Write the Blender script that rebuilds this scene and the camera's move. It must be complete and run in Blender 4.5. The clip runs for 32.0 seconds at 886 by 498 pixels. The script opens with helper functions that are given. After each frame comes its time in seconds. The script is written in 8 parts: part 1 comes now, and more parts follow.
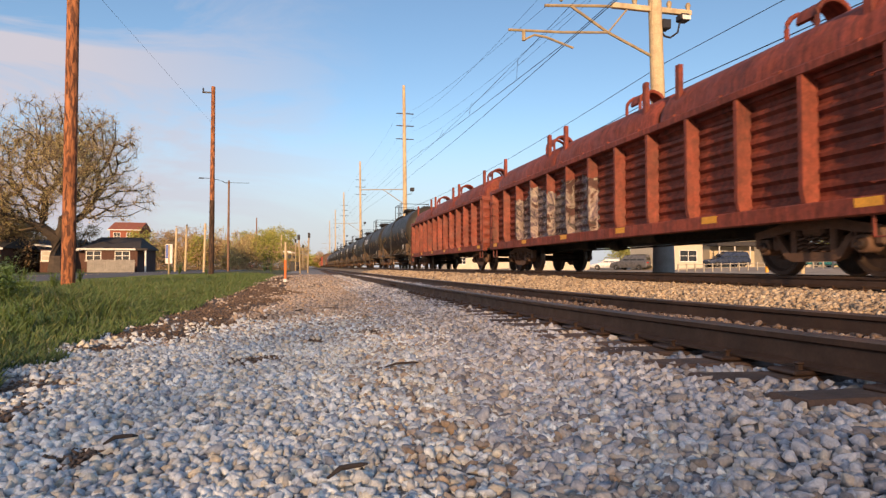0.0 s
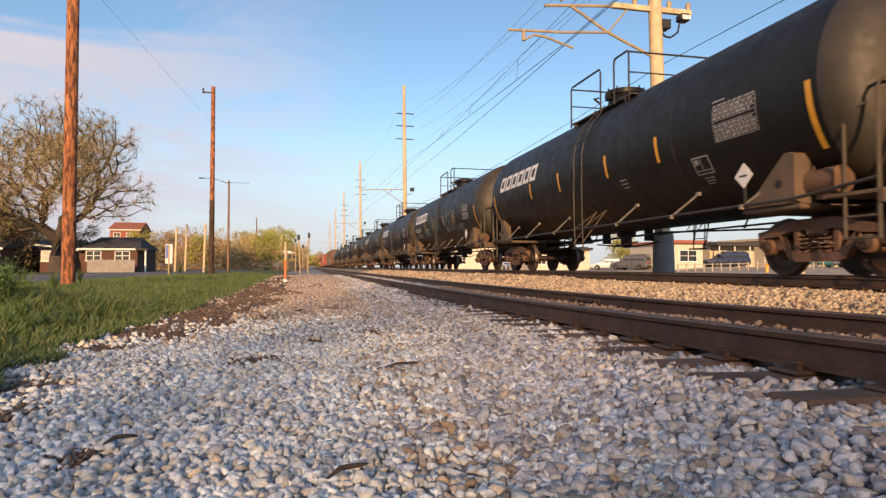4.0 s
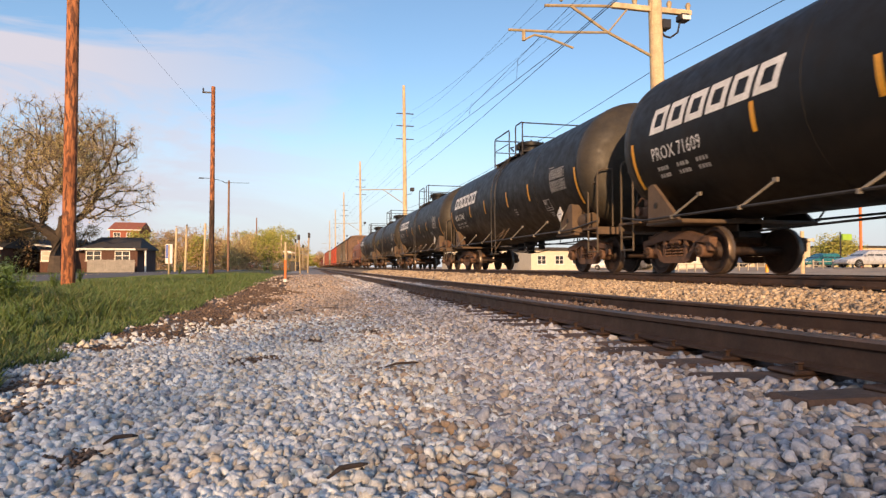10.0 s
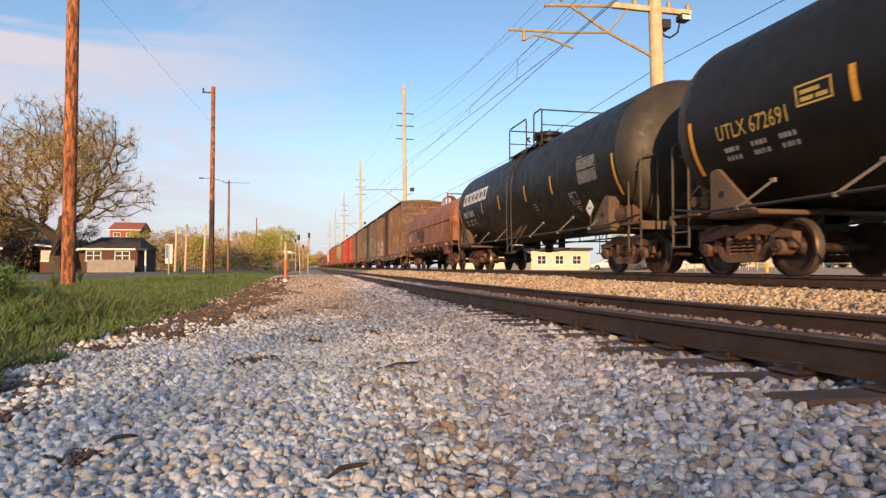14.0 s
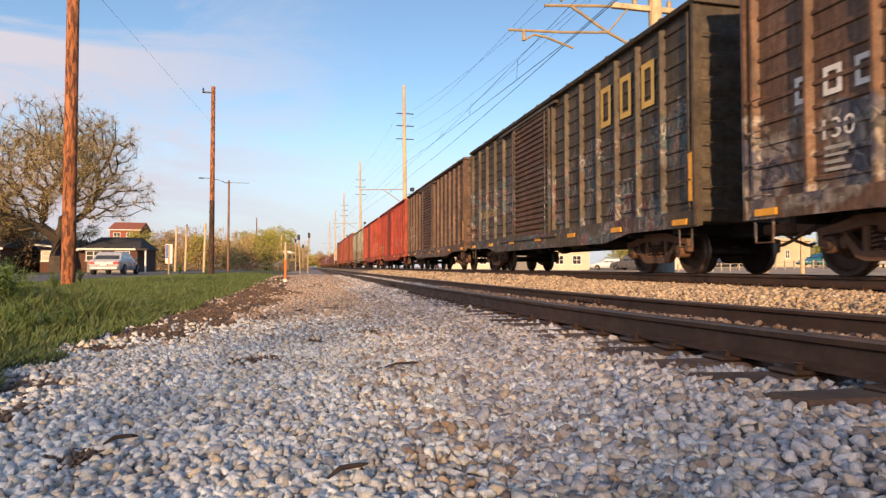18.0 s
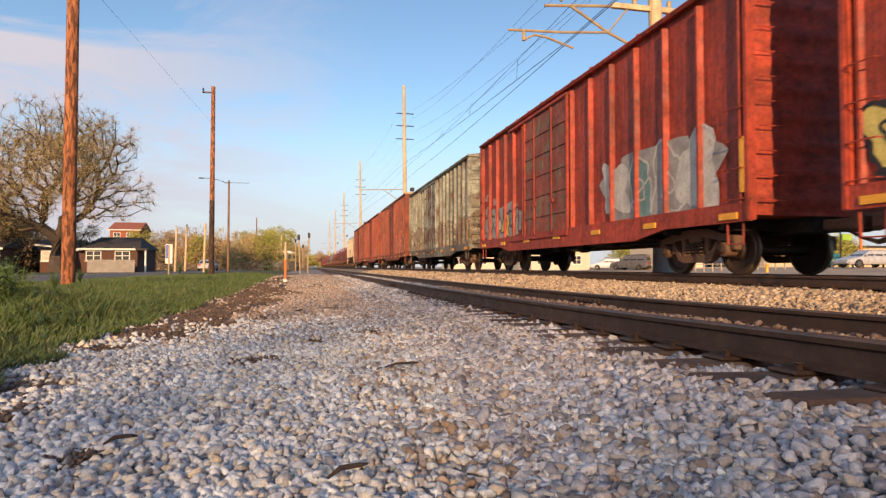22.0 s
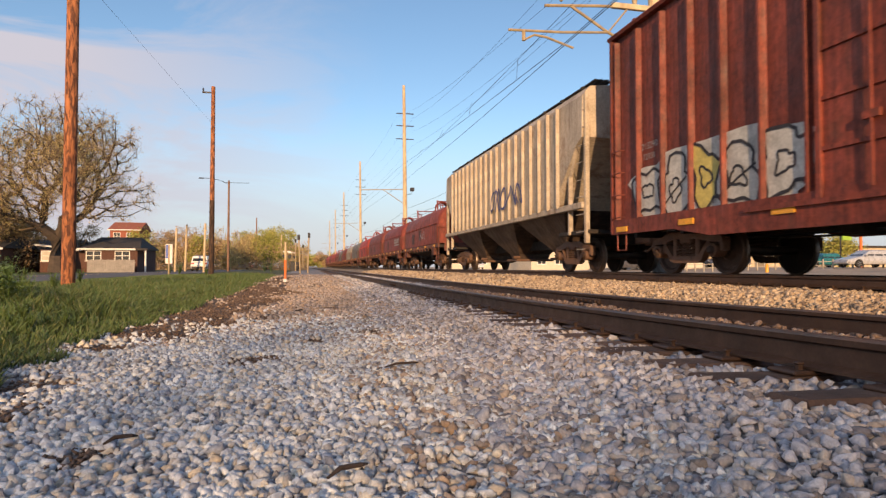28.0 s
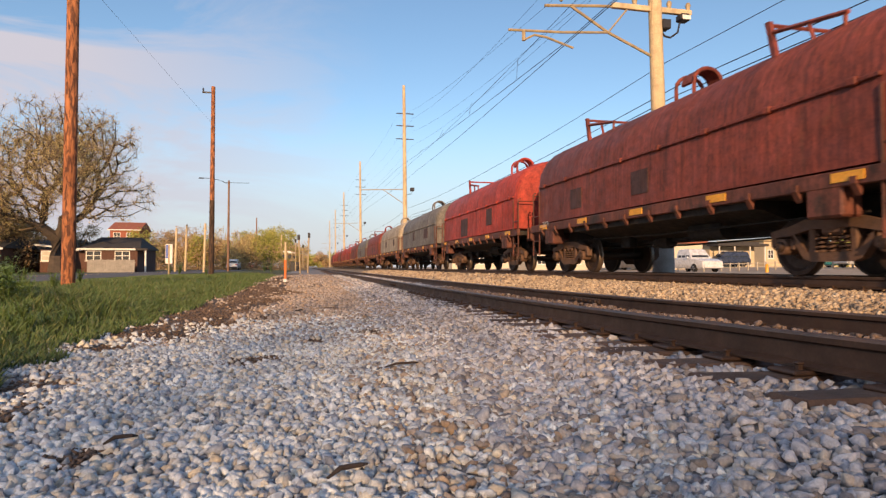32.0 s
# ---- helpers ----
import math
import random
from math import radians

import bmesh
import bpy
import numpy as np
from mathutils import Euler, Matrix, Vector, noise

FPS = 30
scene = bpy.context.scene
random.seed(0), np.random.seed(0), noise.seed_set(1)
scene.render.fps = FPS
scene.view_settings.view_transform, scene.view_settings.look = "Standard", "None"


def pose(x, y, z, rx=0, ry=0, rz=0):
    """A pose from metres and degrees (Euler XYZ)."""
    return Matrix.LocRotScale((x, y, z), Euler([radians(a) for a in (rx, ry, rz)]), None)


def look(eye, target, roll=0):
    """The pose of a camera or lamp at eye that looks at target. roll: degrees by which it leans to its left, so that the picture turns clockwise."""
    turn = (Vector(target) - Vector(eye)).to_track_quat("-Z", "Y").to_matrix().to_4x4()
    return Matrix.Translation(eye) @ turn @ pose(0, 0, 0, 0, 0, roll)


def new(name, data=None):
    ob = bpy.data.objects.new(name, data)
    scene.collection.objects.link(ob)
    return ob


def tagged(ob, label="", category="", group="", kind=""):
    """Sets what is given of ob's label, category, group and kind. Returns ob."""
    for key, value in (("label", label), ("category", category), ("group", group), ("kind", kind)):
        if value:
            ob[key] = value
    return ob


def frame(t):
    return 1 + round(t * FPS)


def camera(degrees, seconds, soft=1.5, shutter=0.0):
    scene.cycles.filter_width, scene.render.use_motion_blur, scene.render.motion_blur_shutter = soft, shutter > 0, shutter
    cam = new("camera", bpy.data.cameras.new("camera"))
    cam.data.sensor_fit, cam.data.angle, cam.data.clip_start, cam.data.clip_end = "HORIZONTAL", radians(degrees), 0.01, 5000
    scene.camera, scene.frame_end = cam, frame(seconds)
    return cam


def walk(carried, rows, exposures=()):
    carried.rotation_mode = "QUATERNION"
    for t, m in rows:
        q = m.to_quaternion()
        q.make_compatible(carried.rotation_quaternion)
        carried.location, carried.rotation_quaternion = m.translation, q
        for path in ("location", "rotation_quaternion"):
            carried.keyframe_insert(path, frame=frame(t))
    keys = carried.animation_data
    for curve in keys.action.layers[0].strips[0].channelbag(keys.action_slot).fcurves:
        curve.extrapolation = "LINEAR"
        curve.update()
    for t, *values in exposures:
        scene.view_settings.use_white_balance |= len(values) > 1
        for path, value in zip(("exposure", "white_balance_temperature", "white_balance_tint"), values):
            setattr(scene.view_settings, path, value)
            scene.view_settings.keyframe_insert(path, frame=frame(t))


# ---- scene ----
cam = camera(72.46, 32.0, soft=1.35, shutter=0.12)
YAW, TILT = 12.69, 1.71
CAM_POSE = pose(0, 0, 0.62, 90 + TILT, 0, -YAW)
# the clip's camera opens up while the dark tank cars pass
walk(cam, [(0, CAM_POSE), (32.0, CAM_POSE)], exposures=[(0, 0.70), (1.5, 0.70), (4.0, 0.82), (7.0, 0.89), (13.0, 0.88), (18.0, 0.87), (22.0, 0.80), (25.0, 0.79), (28.0, 0.71), (29.0, 0.69), (31.0, 0.72), (32.0, 0.72)])

# Daylight: a low evening sun behind and to the left, clear sky with thin cloud.
SUN_EL, SUN_FROM = 14.0, Vector((-0.27, -0.963, 0)).normalized()
sun_data = bpy.data.lights.new("sun", "SUN")
sun_data.energy, sun_data.angle, sun_data.color = 3.6, radians(0.6), (1.0, 0.62, 0.33)
sun = new("sun", sun_data)
sun_way = SUN_FROM * math.cos(radians(SUN_EL)) + Vector((0, 0, math.sin(radians(SUN_EL))))
sun.matrix_world = look(sun_way * 100, (0, 0, 0))

world = bpy.data.worlds.new("sky")
scene.world = world
world.use_nodes = True
wn, wl = world.node_tree.nodes, world.node_tree.links
wn.clear()
w_out, w_bg = wn.new("ShaderNodeOutputWorld"), wn.new("ShaderNodeBackground")
w_sky = wn.new("ShaderNodeTexSky")
w_sky.sky_type, w_sky.sun_disc = "NISHITA", False
w_sky.sun_elevation = radians(SUN_EL)
w_sky.sun_rotation = math.atan2(SUN_FROM.x, SUN_FROM.y)
w_sky.air_density, w_sky.dust_density, w_sky.ozone_density = 1.0, 0.25, 2.2
w_bg.inputs["Strength"].default_value = 0.106
w_co = wn.new("ShaderNodeTexCoord")
w_map = wn.new("ShaderNodeMapping")
w_map.inputs["Scale"].default_value = (1.0, 1.0, 4.2)
w_map.inputs["Rotation"].default_value = (0.0, radians(-14), 0.0)
w_no = wn.new("ShaderNodeTexNoise")
w_no.inputs["Scale"].default_value = 2.3
w_no.inputs["Detail"].default_value = 7
w_no.inputs["Roughness"].default_value = 0.58
w_no.inputs["Distortion"].default_value = 0.9
w_ramp = wn.new("ShaderNodeValToRGB")
w_ramp.color_ramp.elements[0].position, w_ramp.color_ramp.elements[0].color = 0.38, (0, 0, 0, 1)
w_ramp.color_ramp.elements[1].position, w_ramp.color_ramp.elements[1].color = 0.56, (1, 1, 1, 1)
w_mix = wn.new("ShaderNodeMixRGB")
w_mix.inputs["Color2"].default_value = (3.75, 3.55, 3.95, 1)
w_sep = wn.new("ShaderNodeSeparateXYZ")
w_west = wn.new("ShaderNodeMapRange")
for key, value in (("From Min", 0.12), ("From Max", -0.32), ("To Min", 0.0), ("To Max", 1.0)):
    w_west.inputs[key].default_value = value
w_mul = wn.new("ShaderNodeMath")
w_mul.operation = "MULTIPLY"
wl.new(w_co.outputs["Generated"], w_map.inputs["Vector"])
wl.new(w_map.outputs["Vector"], w_no.inputs["Vector"])
wl.new(w_no.outputs["Fac"], w_ramp.inputs["Fac"])
wl.new(w_co.outputs["Generated"], w_sep.inputs["Vector"])
wl.new(w_sep.outputs["X"], w_west.inputs["Value"])
wl.new(w_ramp.outputs["Color"], w_mul.inputs[0])
wl.new(w_west.outputs["Result"], w_mul.inputs[1])
wl.new(w_mul.outputs["Value"], w_mix.inputs["Fac"])
# pale haze round the whole horizon
w_haze, w_low = wn.new("ShaderNodeMixRGB"), wn.new("ShaderNodeMapRange")
w_haze.inputs["Color2"].default_value = (3.35, 3.4, 3.85, 1)
w_low.interpolation_type = "SMOOTHSTEP"
for key, value in (("From Min", 0.0), ("From Max", 0.26), ("To Min", 0.9), ("To Max", 0.0)):
    w_low.inputs[key].default_value = value
wl.new(w_sep.outputs["Z"], w_low.inputs["Value"])
wl.new(w_low.outputs["Result"], w_haze.inputs["Fac"])
wl.new(w_sky.outputs["Color"], w_haze.inputs["Color1"])
wl.new(w_haze.outputs["Color"], w_mix.inputs["Color1"])
wl.new(w_mix.outputs["Color"], w_bg.inputs["Color"])
wl.new(w_bg.outputs["Background"], w_out.inputs["Surface"])


# ---- materials ----
def ramp(nt, fac, a, b, ca, cb):
    n = nt.nodes.new("ShaderNodeValToRGB")
    e = n.color_ramp.elements
    e[0].position, e[0].color = a, (*ca, 1)
    e[1].position, e[1].color = b, (*cb, 1)
    nt.links.new(fac, n.inputs["Fac"])
    return n.outputs["Color"]


def noise_of(nt, vector, scale, detail=5, rough=0.6, distortion=0.0):
    n = nt.nodes.new("ShaderNodeTexNoise")
    n.inputs["Scale"].default_value, n.inputs["Detail"].default_value = scale, detail
    n.inputs["Roughness"].default_value, n.inputs["Distortion"].default_value = rough, distortion
    nt.links.new(vector, n.inputs["Vector"])
    return n.outputs["Fac"]


def blend(nt, fac, a, b, kind="MIX"):
    n = nt.nodes.new("ShaderNodeMixRGB")
    n.blend_type = kind
    for key, v in (("Fac", fac), ("Color1", a), ("Color2", b)):
        if isinstance(v, (int, float)):
            n.inputs[key].default_value = v
        elif isinstance(v, tuple):
            n.inputs[key].default_value = (*v, 1)
        else:
            nt.links.new(v, n.inputs[key])
    return n.outputs["Color"]


def stretched(nt, vector, sx, sy, sz):
    n = nt.nodes.new("ShaderNodeMapping")
    n.inputs["Scale"].default_value = (sx, sy, sz)
    nt.links.new(vector, n.inputs["Vector"])
    return n.outputs["Vector"]


def calc(nt, op, a, b):
    n = nt.nodes.new("ShaderNodeMath")
    n.operation = op
    for i, v in enumerate((a, b)):
        if isinstance(v, (int, float)):
            n.inputs[i].default_value = v
        else:
            nt.links.new(v, n.inputs[i])
    return n.outputs[0]


def shade(c, k):
    return tuple(min(1.0, x * k) for x in c)


def material(name, base, rough=0.7, metal=0.0, var=0.35, scale=2.0, fine=40.0, bump=0.3, depth=0.01,
             dirt=None, dirt_at=(0.5, 0.7), dirt_scale=1.5, streak=None, streak_at=(0.5, 0.72), per_piece=0.0, spray=None, grime=0.0):
    """Two scales of noise over a base colour, blotches of dirt, streaks that run down, and fine relief."""
    m = bpy.data.materials.new(name)
    m.use_nodes = True
    nt = m.node_tree
    bs = nt.nodes["Principled BSDF"]
    co = nt.nodes.new("ShaderNodeTexCoord").outputs["Object"]
    col = ramp(nt, noise_of(nt, co, scale), 0.3, 0.72, shade(base, 1 - var), shade(base, 1 + var))
    col = blend(nt, 0.6, col, ramp(nt, noise_of(nt, co, fine, 3), 0.25, 0.75, (0.62, 0.62, 0.62), (1.3, 1.3, 1.3)), "MULTIPLY")
    if per_piece:
        info = nt.nodes.new("ShaderNodeObjectInfo").outputs["Random"]
        col = blend(nt, 1.0, col, ramp(nt, info, 0, 1, (1 - per_piece,) * 3, (1 + per_piece,) * 3), "MULTIPLY")
    if spray:
        # sprayed paint: patches of several colours with hard edges between the given heights
        sep = nt.nodes.new("ShaderNodeSeparateXYZ")
        nt.links.new(co, sep.inputs["Vector"])
        y0, y1, z0, z1, inks, cover = spray
        warp = noise_of(nt, co, 1.1, 3)
        up = calc(nt, "ADD", sep.outputs["Z"], calc(nt, "MULTIPLY", calc(nt, "SUBTRACT", warp, 0.5), 1.6))
        inside = calc(nt, "MULTIPLY", calc(nt, "LESS_THAN", up, z1), calc(nt, "GREATER_THAN", up, z0))
        inside = calc(nt, "MULTIPLY", inside, calc(nt, "LESS_THAN", sep.outputs["Y"], y1))
        inside = calc(nt, "MULTIPLY", inside, calc(nt, "GREATER_THAN", sep.outputs["Y"], y0))
        n = nt.nodes.new("ShaderNodeValToRGB")
        e = n.color_ramp.elements
        k = len(inks)
        while len(e) < k:
            e.new(0.5)
        for i, c in enumerate(inks):
            e[i].position, e[i].color = 0.0 if i == 0 else 0.34 + 0.3 * i / k, (*c, 1)
        nt.links.new(noise_of(nt, stretched(nt, co, 1, 1.0, 0.75), 1.3, 4, 0.55, 1.2), n.inputs["Fac"])
        gaps = ramp(nt, noise_of(nt, stretched(nt, co, 1, 1.0, 0.8), 0.8, 4, 0.5, 0.9), 0.98 - cover, 1.04 - cover, (0, 0, 0), (1, 1, 1))
        area = calc(nt, "MULTIPLY", inside, gaps)
        col = blend(nt, calc(nt, "MULTIPLY", area, 0.72), col, n.outputs["Color"])
        # outlines of the sprayed letters
        for scale, at, half, ink in ((0.95, 0.5, 0.014, (0.02, 0.02, 0.025)), (1.25, 0.46, 0.009, (0.5, 0.47, 0.4)), (1.1, 0.55, 0.009, (0.025, 0.025, 0.03))):
            line = noise_of(nt, stretched(nt, co, 1, 1.35, 0.85), scale, 1, 0.35, 1.5)
            on = calc(nt, "LESS_THAN", calc(nt, "ABSOLUTE", calc(nt, "SUBTRACT", line, at), 0.0), half)
            col = blend(nt, calc(nt, "MULTIPLY", calc(nt, "MULTIPLY", on, area), 0.75), col, ink)
    if dirt:
        f = ramp(nt, noise_of(nt, co, dirt_scale, 8, 0.7), dirt_at[0], dirt_at[1], (0, 0, 0), (1, 1, 1))
        col = blend(nt, f, col, dirt)
    if streak:
        f = ramp(nt, noise_of(nt, stretched(nt, co, 1, 5, 0.35), 1.6, 6, 0.65), streak_at[0], streak_at[1], (0, 0, 0), (0.85, 0.85, 0.85))
        col = blend(nt, f, col, streak)
    if grime:
        # soot washed down in thin runs, and broad uneven fading
        runs = noise_of(nt, stretched(nt, co, 1, 9, 0.5), 1.3, 7, 0.7)
        col = blend(nt, grime, col, ramp(nt, runs, 0.36, 0.62, (0.35, 0.34, 0.34), (1.12, 1.1, 1.08)), "MULTIPLY")
        col = blend(nt, grime, col, ramp(nt, noise_of(nt, co, 0.55, 6, 0.65), 0.34, 0.66, (0.58, 0.56, 0.55), (1.2, 1.18, 1.15)), "MULTIPLY")
        col = blend(nt, grime, col, ramp(nt, noise_of(nt, stretched(nt, co, 1, 1.2, 1), 7.0, 6, 0.75), 0.4, 0.56, (0.55, 0.52, 0.5), (1.06, 1.06, 1.06)), "MULTIPLY")
    nt.links.new(col, bs.inputs["Base Color"])
    r = ramp(nt, noise_of(nt, co, scale * 3), 0.3, 0.7, (max(0.05, rough - 0.12),) * 3, (min(1, rough + 0.12),) * 3)
    nt.links.new(r, bs.inputs["Roughness"])
    bs.inputs["Metallic"].default_value = metal
    if bump:
        b = nt.nodes.new("ShaderNodeBump")
        b.inputs["Strength"].default_value, b.inputs["Distance"].default_value = bump, depth
        nt.links.new(noise_of(nt, co, fine, 4), b.inputs["Height"])
        nt.links.new(b.outputs["Normal"], bs.inputs["Normal"])
    return m


RUST = (0.16, 0.065, 0.032)
M_STEEL = material("rusty_rail_steel", (0.07, 0.04, 0.026), 0.6, 0.25, 0.35, 3, 60, 0.4, 0.002, dirt=(0.06, 0.034, 0.022), dirt_scale=4)
M_RUN = material("worn_rail_head", (0.11, 0.085, 0.07), 0.5, 0.4, 0.2, 2, 50, 0.1, 0.001, dirt=(0.2, 0.11, 0.07), dirt_at=(0.45, 0.7), dirt_scale=3)
M_TIE = material("weathered_tie_wood", (0.11, 0.07, 0.052), 0.9, 0, 0.4, 5, 70, 0.8, 0.01, dirt=(0.14, 0.11, 0.09), dirt_at=(0.55, 0.8), dirt_scale=3, per_piece=0.3)
M_TRUCK = material("rusty_truck_casting", (0.15, 0.082, 0.05), 0.8, 0.1, 0.4, 3, 35, 0.5, 0.006, dirt=(0.06, 0.042, 0.032), dirt_at=(0.5, 0.7), dirt_scale=3)
M_WHEEL = material("dark_wheel_steel", (0.05, 0.03, 0.021), 0.65, 0.3, 0.3, 4, 40, 0.3, 0.003, dirt=(0.03, 0.024, 0.02), dirt_scale=5)
M_TREAD = material("bright_wheel_tread", (0.17, 0.13, 0.10), 0.4, 0.6, 0.15, 5, 60, 0.1, 0.001)
M_UNDER = material("black_underframe", (0.018, 0.016, 0.014), 0.8, 0.1, 0.4, 3, 30, 0.4, 0.005, dirt=(0.05, 0.034, 0.024), dirt_scale=2.5)
M_WOOD = material("brown_pole_wood", (0.24, 0.145, 0.095), 0.9, 0, 0.35, 3, 30, 0.8, 0.012, streak=(0.1, 0.05, 0.03), streak_at=(0.48, 0.68))
M_PALE = material("pale_pole_wood", (0.6, 0.47, 0.29), 0.9, 0, 0.2, 3, 30, 0.7, 0.01, streak=(0.22, 0.15, 0.08), streak_at=(0.5, 0.75))
M_WIRE = material("dark_wire", (0.03, 0.03, 0.035), 0.6, 0.2, 0.1)
M_GALV = material("weathered_bracket_steel", (0.42, 0.33, 0.2), 0.6, 0.2, 0.25, 3, 30, 0.2, 0.002)
M_CONC = material("grey_concrete", (0.3, 0.28, 0.26), 0.9, 0, 0.2, 2, 60, 0.5, 0.004)
M_WHITE = material("white_marking_paint", (0.72, 0.71, 0.68), 0.6, 0, 0.12, 3, 30, 0.05, 0.001)
M_CREAM = material("yellowed_marking_paint", (0.6, 0.4, 0.1), 0.6, 0, 0.15, 3, 30, 0.05, 0.001)
M_YELLOW = material("yellow_reflective_stripe", (0.75, 0.36, 0.03), 0.4, 0, 0.15, 3, 30, 0.05, 0.001)
M_FADED = material("faded_white_paint", (0.34, 0.33, 0.31), 0.7, 0, 0.3, 4, 30, 0.05, 0.001)


def pole_material(name, dark, lit):
    """Flaking bark-like wood: long patches of two tones with deep relief."""
    m = bpy.data.materials.new(name)
    m.use_nodes = True
    nt = m.node_tree
    bs = nt.nodes["Principled BSDF"]
    co = nt.nodes.new("ShaderNodeTexCoord").outputs["Object"]
    flakes = noise_of(nt, stretched(nt, co, 11, 11, 2.6), 1.3, 6, 0.6, 0.6)
    col = ramp(nt, flakes, 0.43, 0.55, dark, lit)
    col = blend(nt, 0.8, col, ramp(nt, noise_of(nt, stretched(nt, co, 30, 30, 2), 1.5, 5), 0.3, 0.7, (0.55, 0.5, 0.5), (1.3, 1.3, 1.25)), "MULTIPLY")
    col = blend(nt, 1.0, col, ramp(nt, noise_of(nt, co, 0.5, 2), 0.35, 0.65, (0.7, 0.66, 0.64), (1.15, 1.15, 1.1)), "MULTIPLY")
    nt.links.new(col, bs.inputs["Base Color"])
    bs.inputs["Roughness"].default_value = 0.9
    b = nt.nodes.new("ShaderNodeBump")
    b.inputs["Strength"].default_value, b.inputs["Distance"].default_value = 0.9, 0.03
    nt.links.new(flakes, b.inputs["Height"])
    nt.links.new(b.outputs["Normal"], bs.inputs["Normal"])
    return m


M_POLE = pole_material("flaking_pole_wood", (0.12, 0.05, 0.03), (0.44, 0.175, 0.075))
# darker tones for the lower end of a pole
M_BUTT = pole_material("dark_pole_wood", (0.035, 0.024, 0.018), (0.1, 0.06, 0.04))


# ---- mesh helpers ----
class Geo:
    """Verts and faces of one mesh; each face has a material slot."""

    def __init__(self):
        self.v, self.f, self.s = [], [], []

    def face(self, idx, slot=0):
        self.f.append(tuple(idx))
        self.s.append(slot)

    def box(self, x0, x1, y0, y1, z0, z1, slot=0, cut=0.0):
        """A box, with its edges along y and z cut off where cut is given."""
        if cut:
            c = min(cut, (x1 - x0) * 0.45, (z1 - z0) * 0.45, (y1 - y0) * 0.45)
            ring = [(x0 + c, z0), (x1 - c, z0), (x1, z0 + c), (x1, z1 - c), (x1 - c, z1), (x0 + c, z1), (x0, z1 - c), (x0, z0 + c)]
            inner = [(x0 + c, z0 + c), (x1 - c, z0 + c), (x1 - c, z0 + c), (x1 - c, z1 - c), (x1 - c, z1 - c), (x0 + c, z1 - c), (x0 + c, z1 - c), (x0 + c, z0 + c)]
            rows = [[(x, y0, z) for x, z in inner], [(x, y0 + c, z) for x, z in ring], [(x, y1 - c, z) for x, z in ring], [(x, y1, z) for x, z in inner]]
            self.loft(rows, slot)
            return self
        b = len(self.v)
        self.v += [(x, y, z) for z in (z0, z1) for y in (y0, y1) for x in (x0, x1)]
        for q in ((0, 2, 3, 1), (4, 5, 7, 6), (0, 1, 5, 4), (2, 6, 7, 3), (0, 4, 6, 2), (1, 3, 7, 5)):
            self.face([b + i for i in q], slot)
        return self

    def loft(self, rows, slot=0, closed=True, caps=True):
        """A skin over rings of equal length."""
        b, n = len(self.v), len(rows[0])
        for r in rows:
            self.v += [tuple(p) for p in r]
        for i in range(len(rows) - 1):
            for j in range(n if closed else n - 1):
                k = (j + 1) % n
                self.face((b + i * n + j, b + i * n + k, b + (i + 1) * n + k, b + (i + 1) * n + j), slot)
        if caps:
            self.face([b + j for j in reversed(range(n))], slot)
            self.face([b + (len(rows) - 1) * n + j for j in range(n)], slot)
        return self

    def tube(self, pts, r, seg=6, slot=0):
        """A round bar along points; r may be one radius or one for each point."""
        pts = [Vector(p) for p in pts]
        rows = []
        for i, p in enumerate(pts):
            d = (pts[min(i + 1, len(pts) - 1)] - pts[max(i - 1, 0)]).normalized()
            a = d.orthogonal().normalized() if abs(d.z) < 0.95 else Vector((1, 0, 0))
            if abs(d.z) < 0.95:
                a = d.cross(Vector((0, 0, 1))).normalized()
            b = d.cross(a).normalized()
            q = r[i] if isinstance(r, (list, tuple)) else r
            rows.append([p + (a * math.cos(t) + b * math.sin(t)) * q for t in (2 * math.pi * k / seg for k in range(seg))])
        return self.loft(rows, slot)

    def lathe_y(self, prof, cx, cz, seg=32, slot=0):
        """Rings round an axis along y; prof: (y, radius)."""
        rows = [[(cx + r * math.cos(t), y, cz + r * math.sin(t)) for t in (2 * math.pi * k / seg for k in range(seg))] for y, r in prof]
        return self.loft(rows, slot)

    def lathe_x(self, prof, cy, cz, seg=24, slot=0):
        rows = [[(x, cy + r * math.cos(t), cz + r * math.sin(t)) for t in (2 * math.pi * k / seg for k in range(seg))] for x, r in prof]
        return self.loft(rows, slot)

    def lathe_z(self, prof, cx, cy, seg=16, slot=0):
        rows = [[(cx + r * math.cos(t), cy + r * math.sin(t), z) for t in (2 * math.pi * k / seg for k in range(seg))] for z, r in prof]
        return self.loft(rows, slot)

    def prism_y(self, ring, y0, y1, slot=0):
        """A ring of (x, z) drawn out along y."""
        return self.loft([[(x, y0, z) for x, z in ring], [(x, y1, z) for x, z in ring]], slot)

    def prism_x(self, ring, x0, x1, slot=0):
        """A ring of (y, z) drawn out along x."""
        return self.loft([[(x0, y, z) for y, z in ring], [(x1, y, z) for y, z in ring]], slot)

    def flat(self, pts, slot=0):
        b = len(self.v)
        self.v += [tuple(p) for p in pts]
        self.face(range(b, b + len(pts)), slot)
        return self

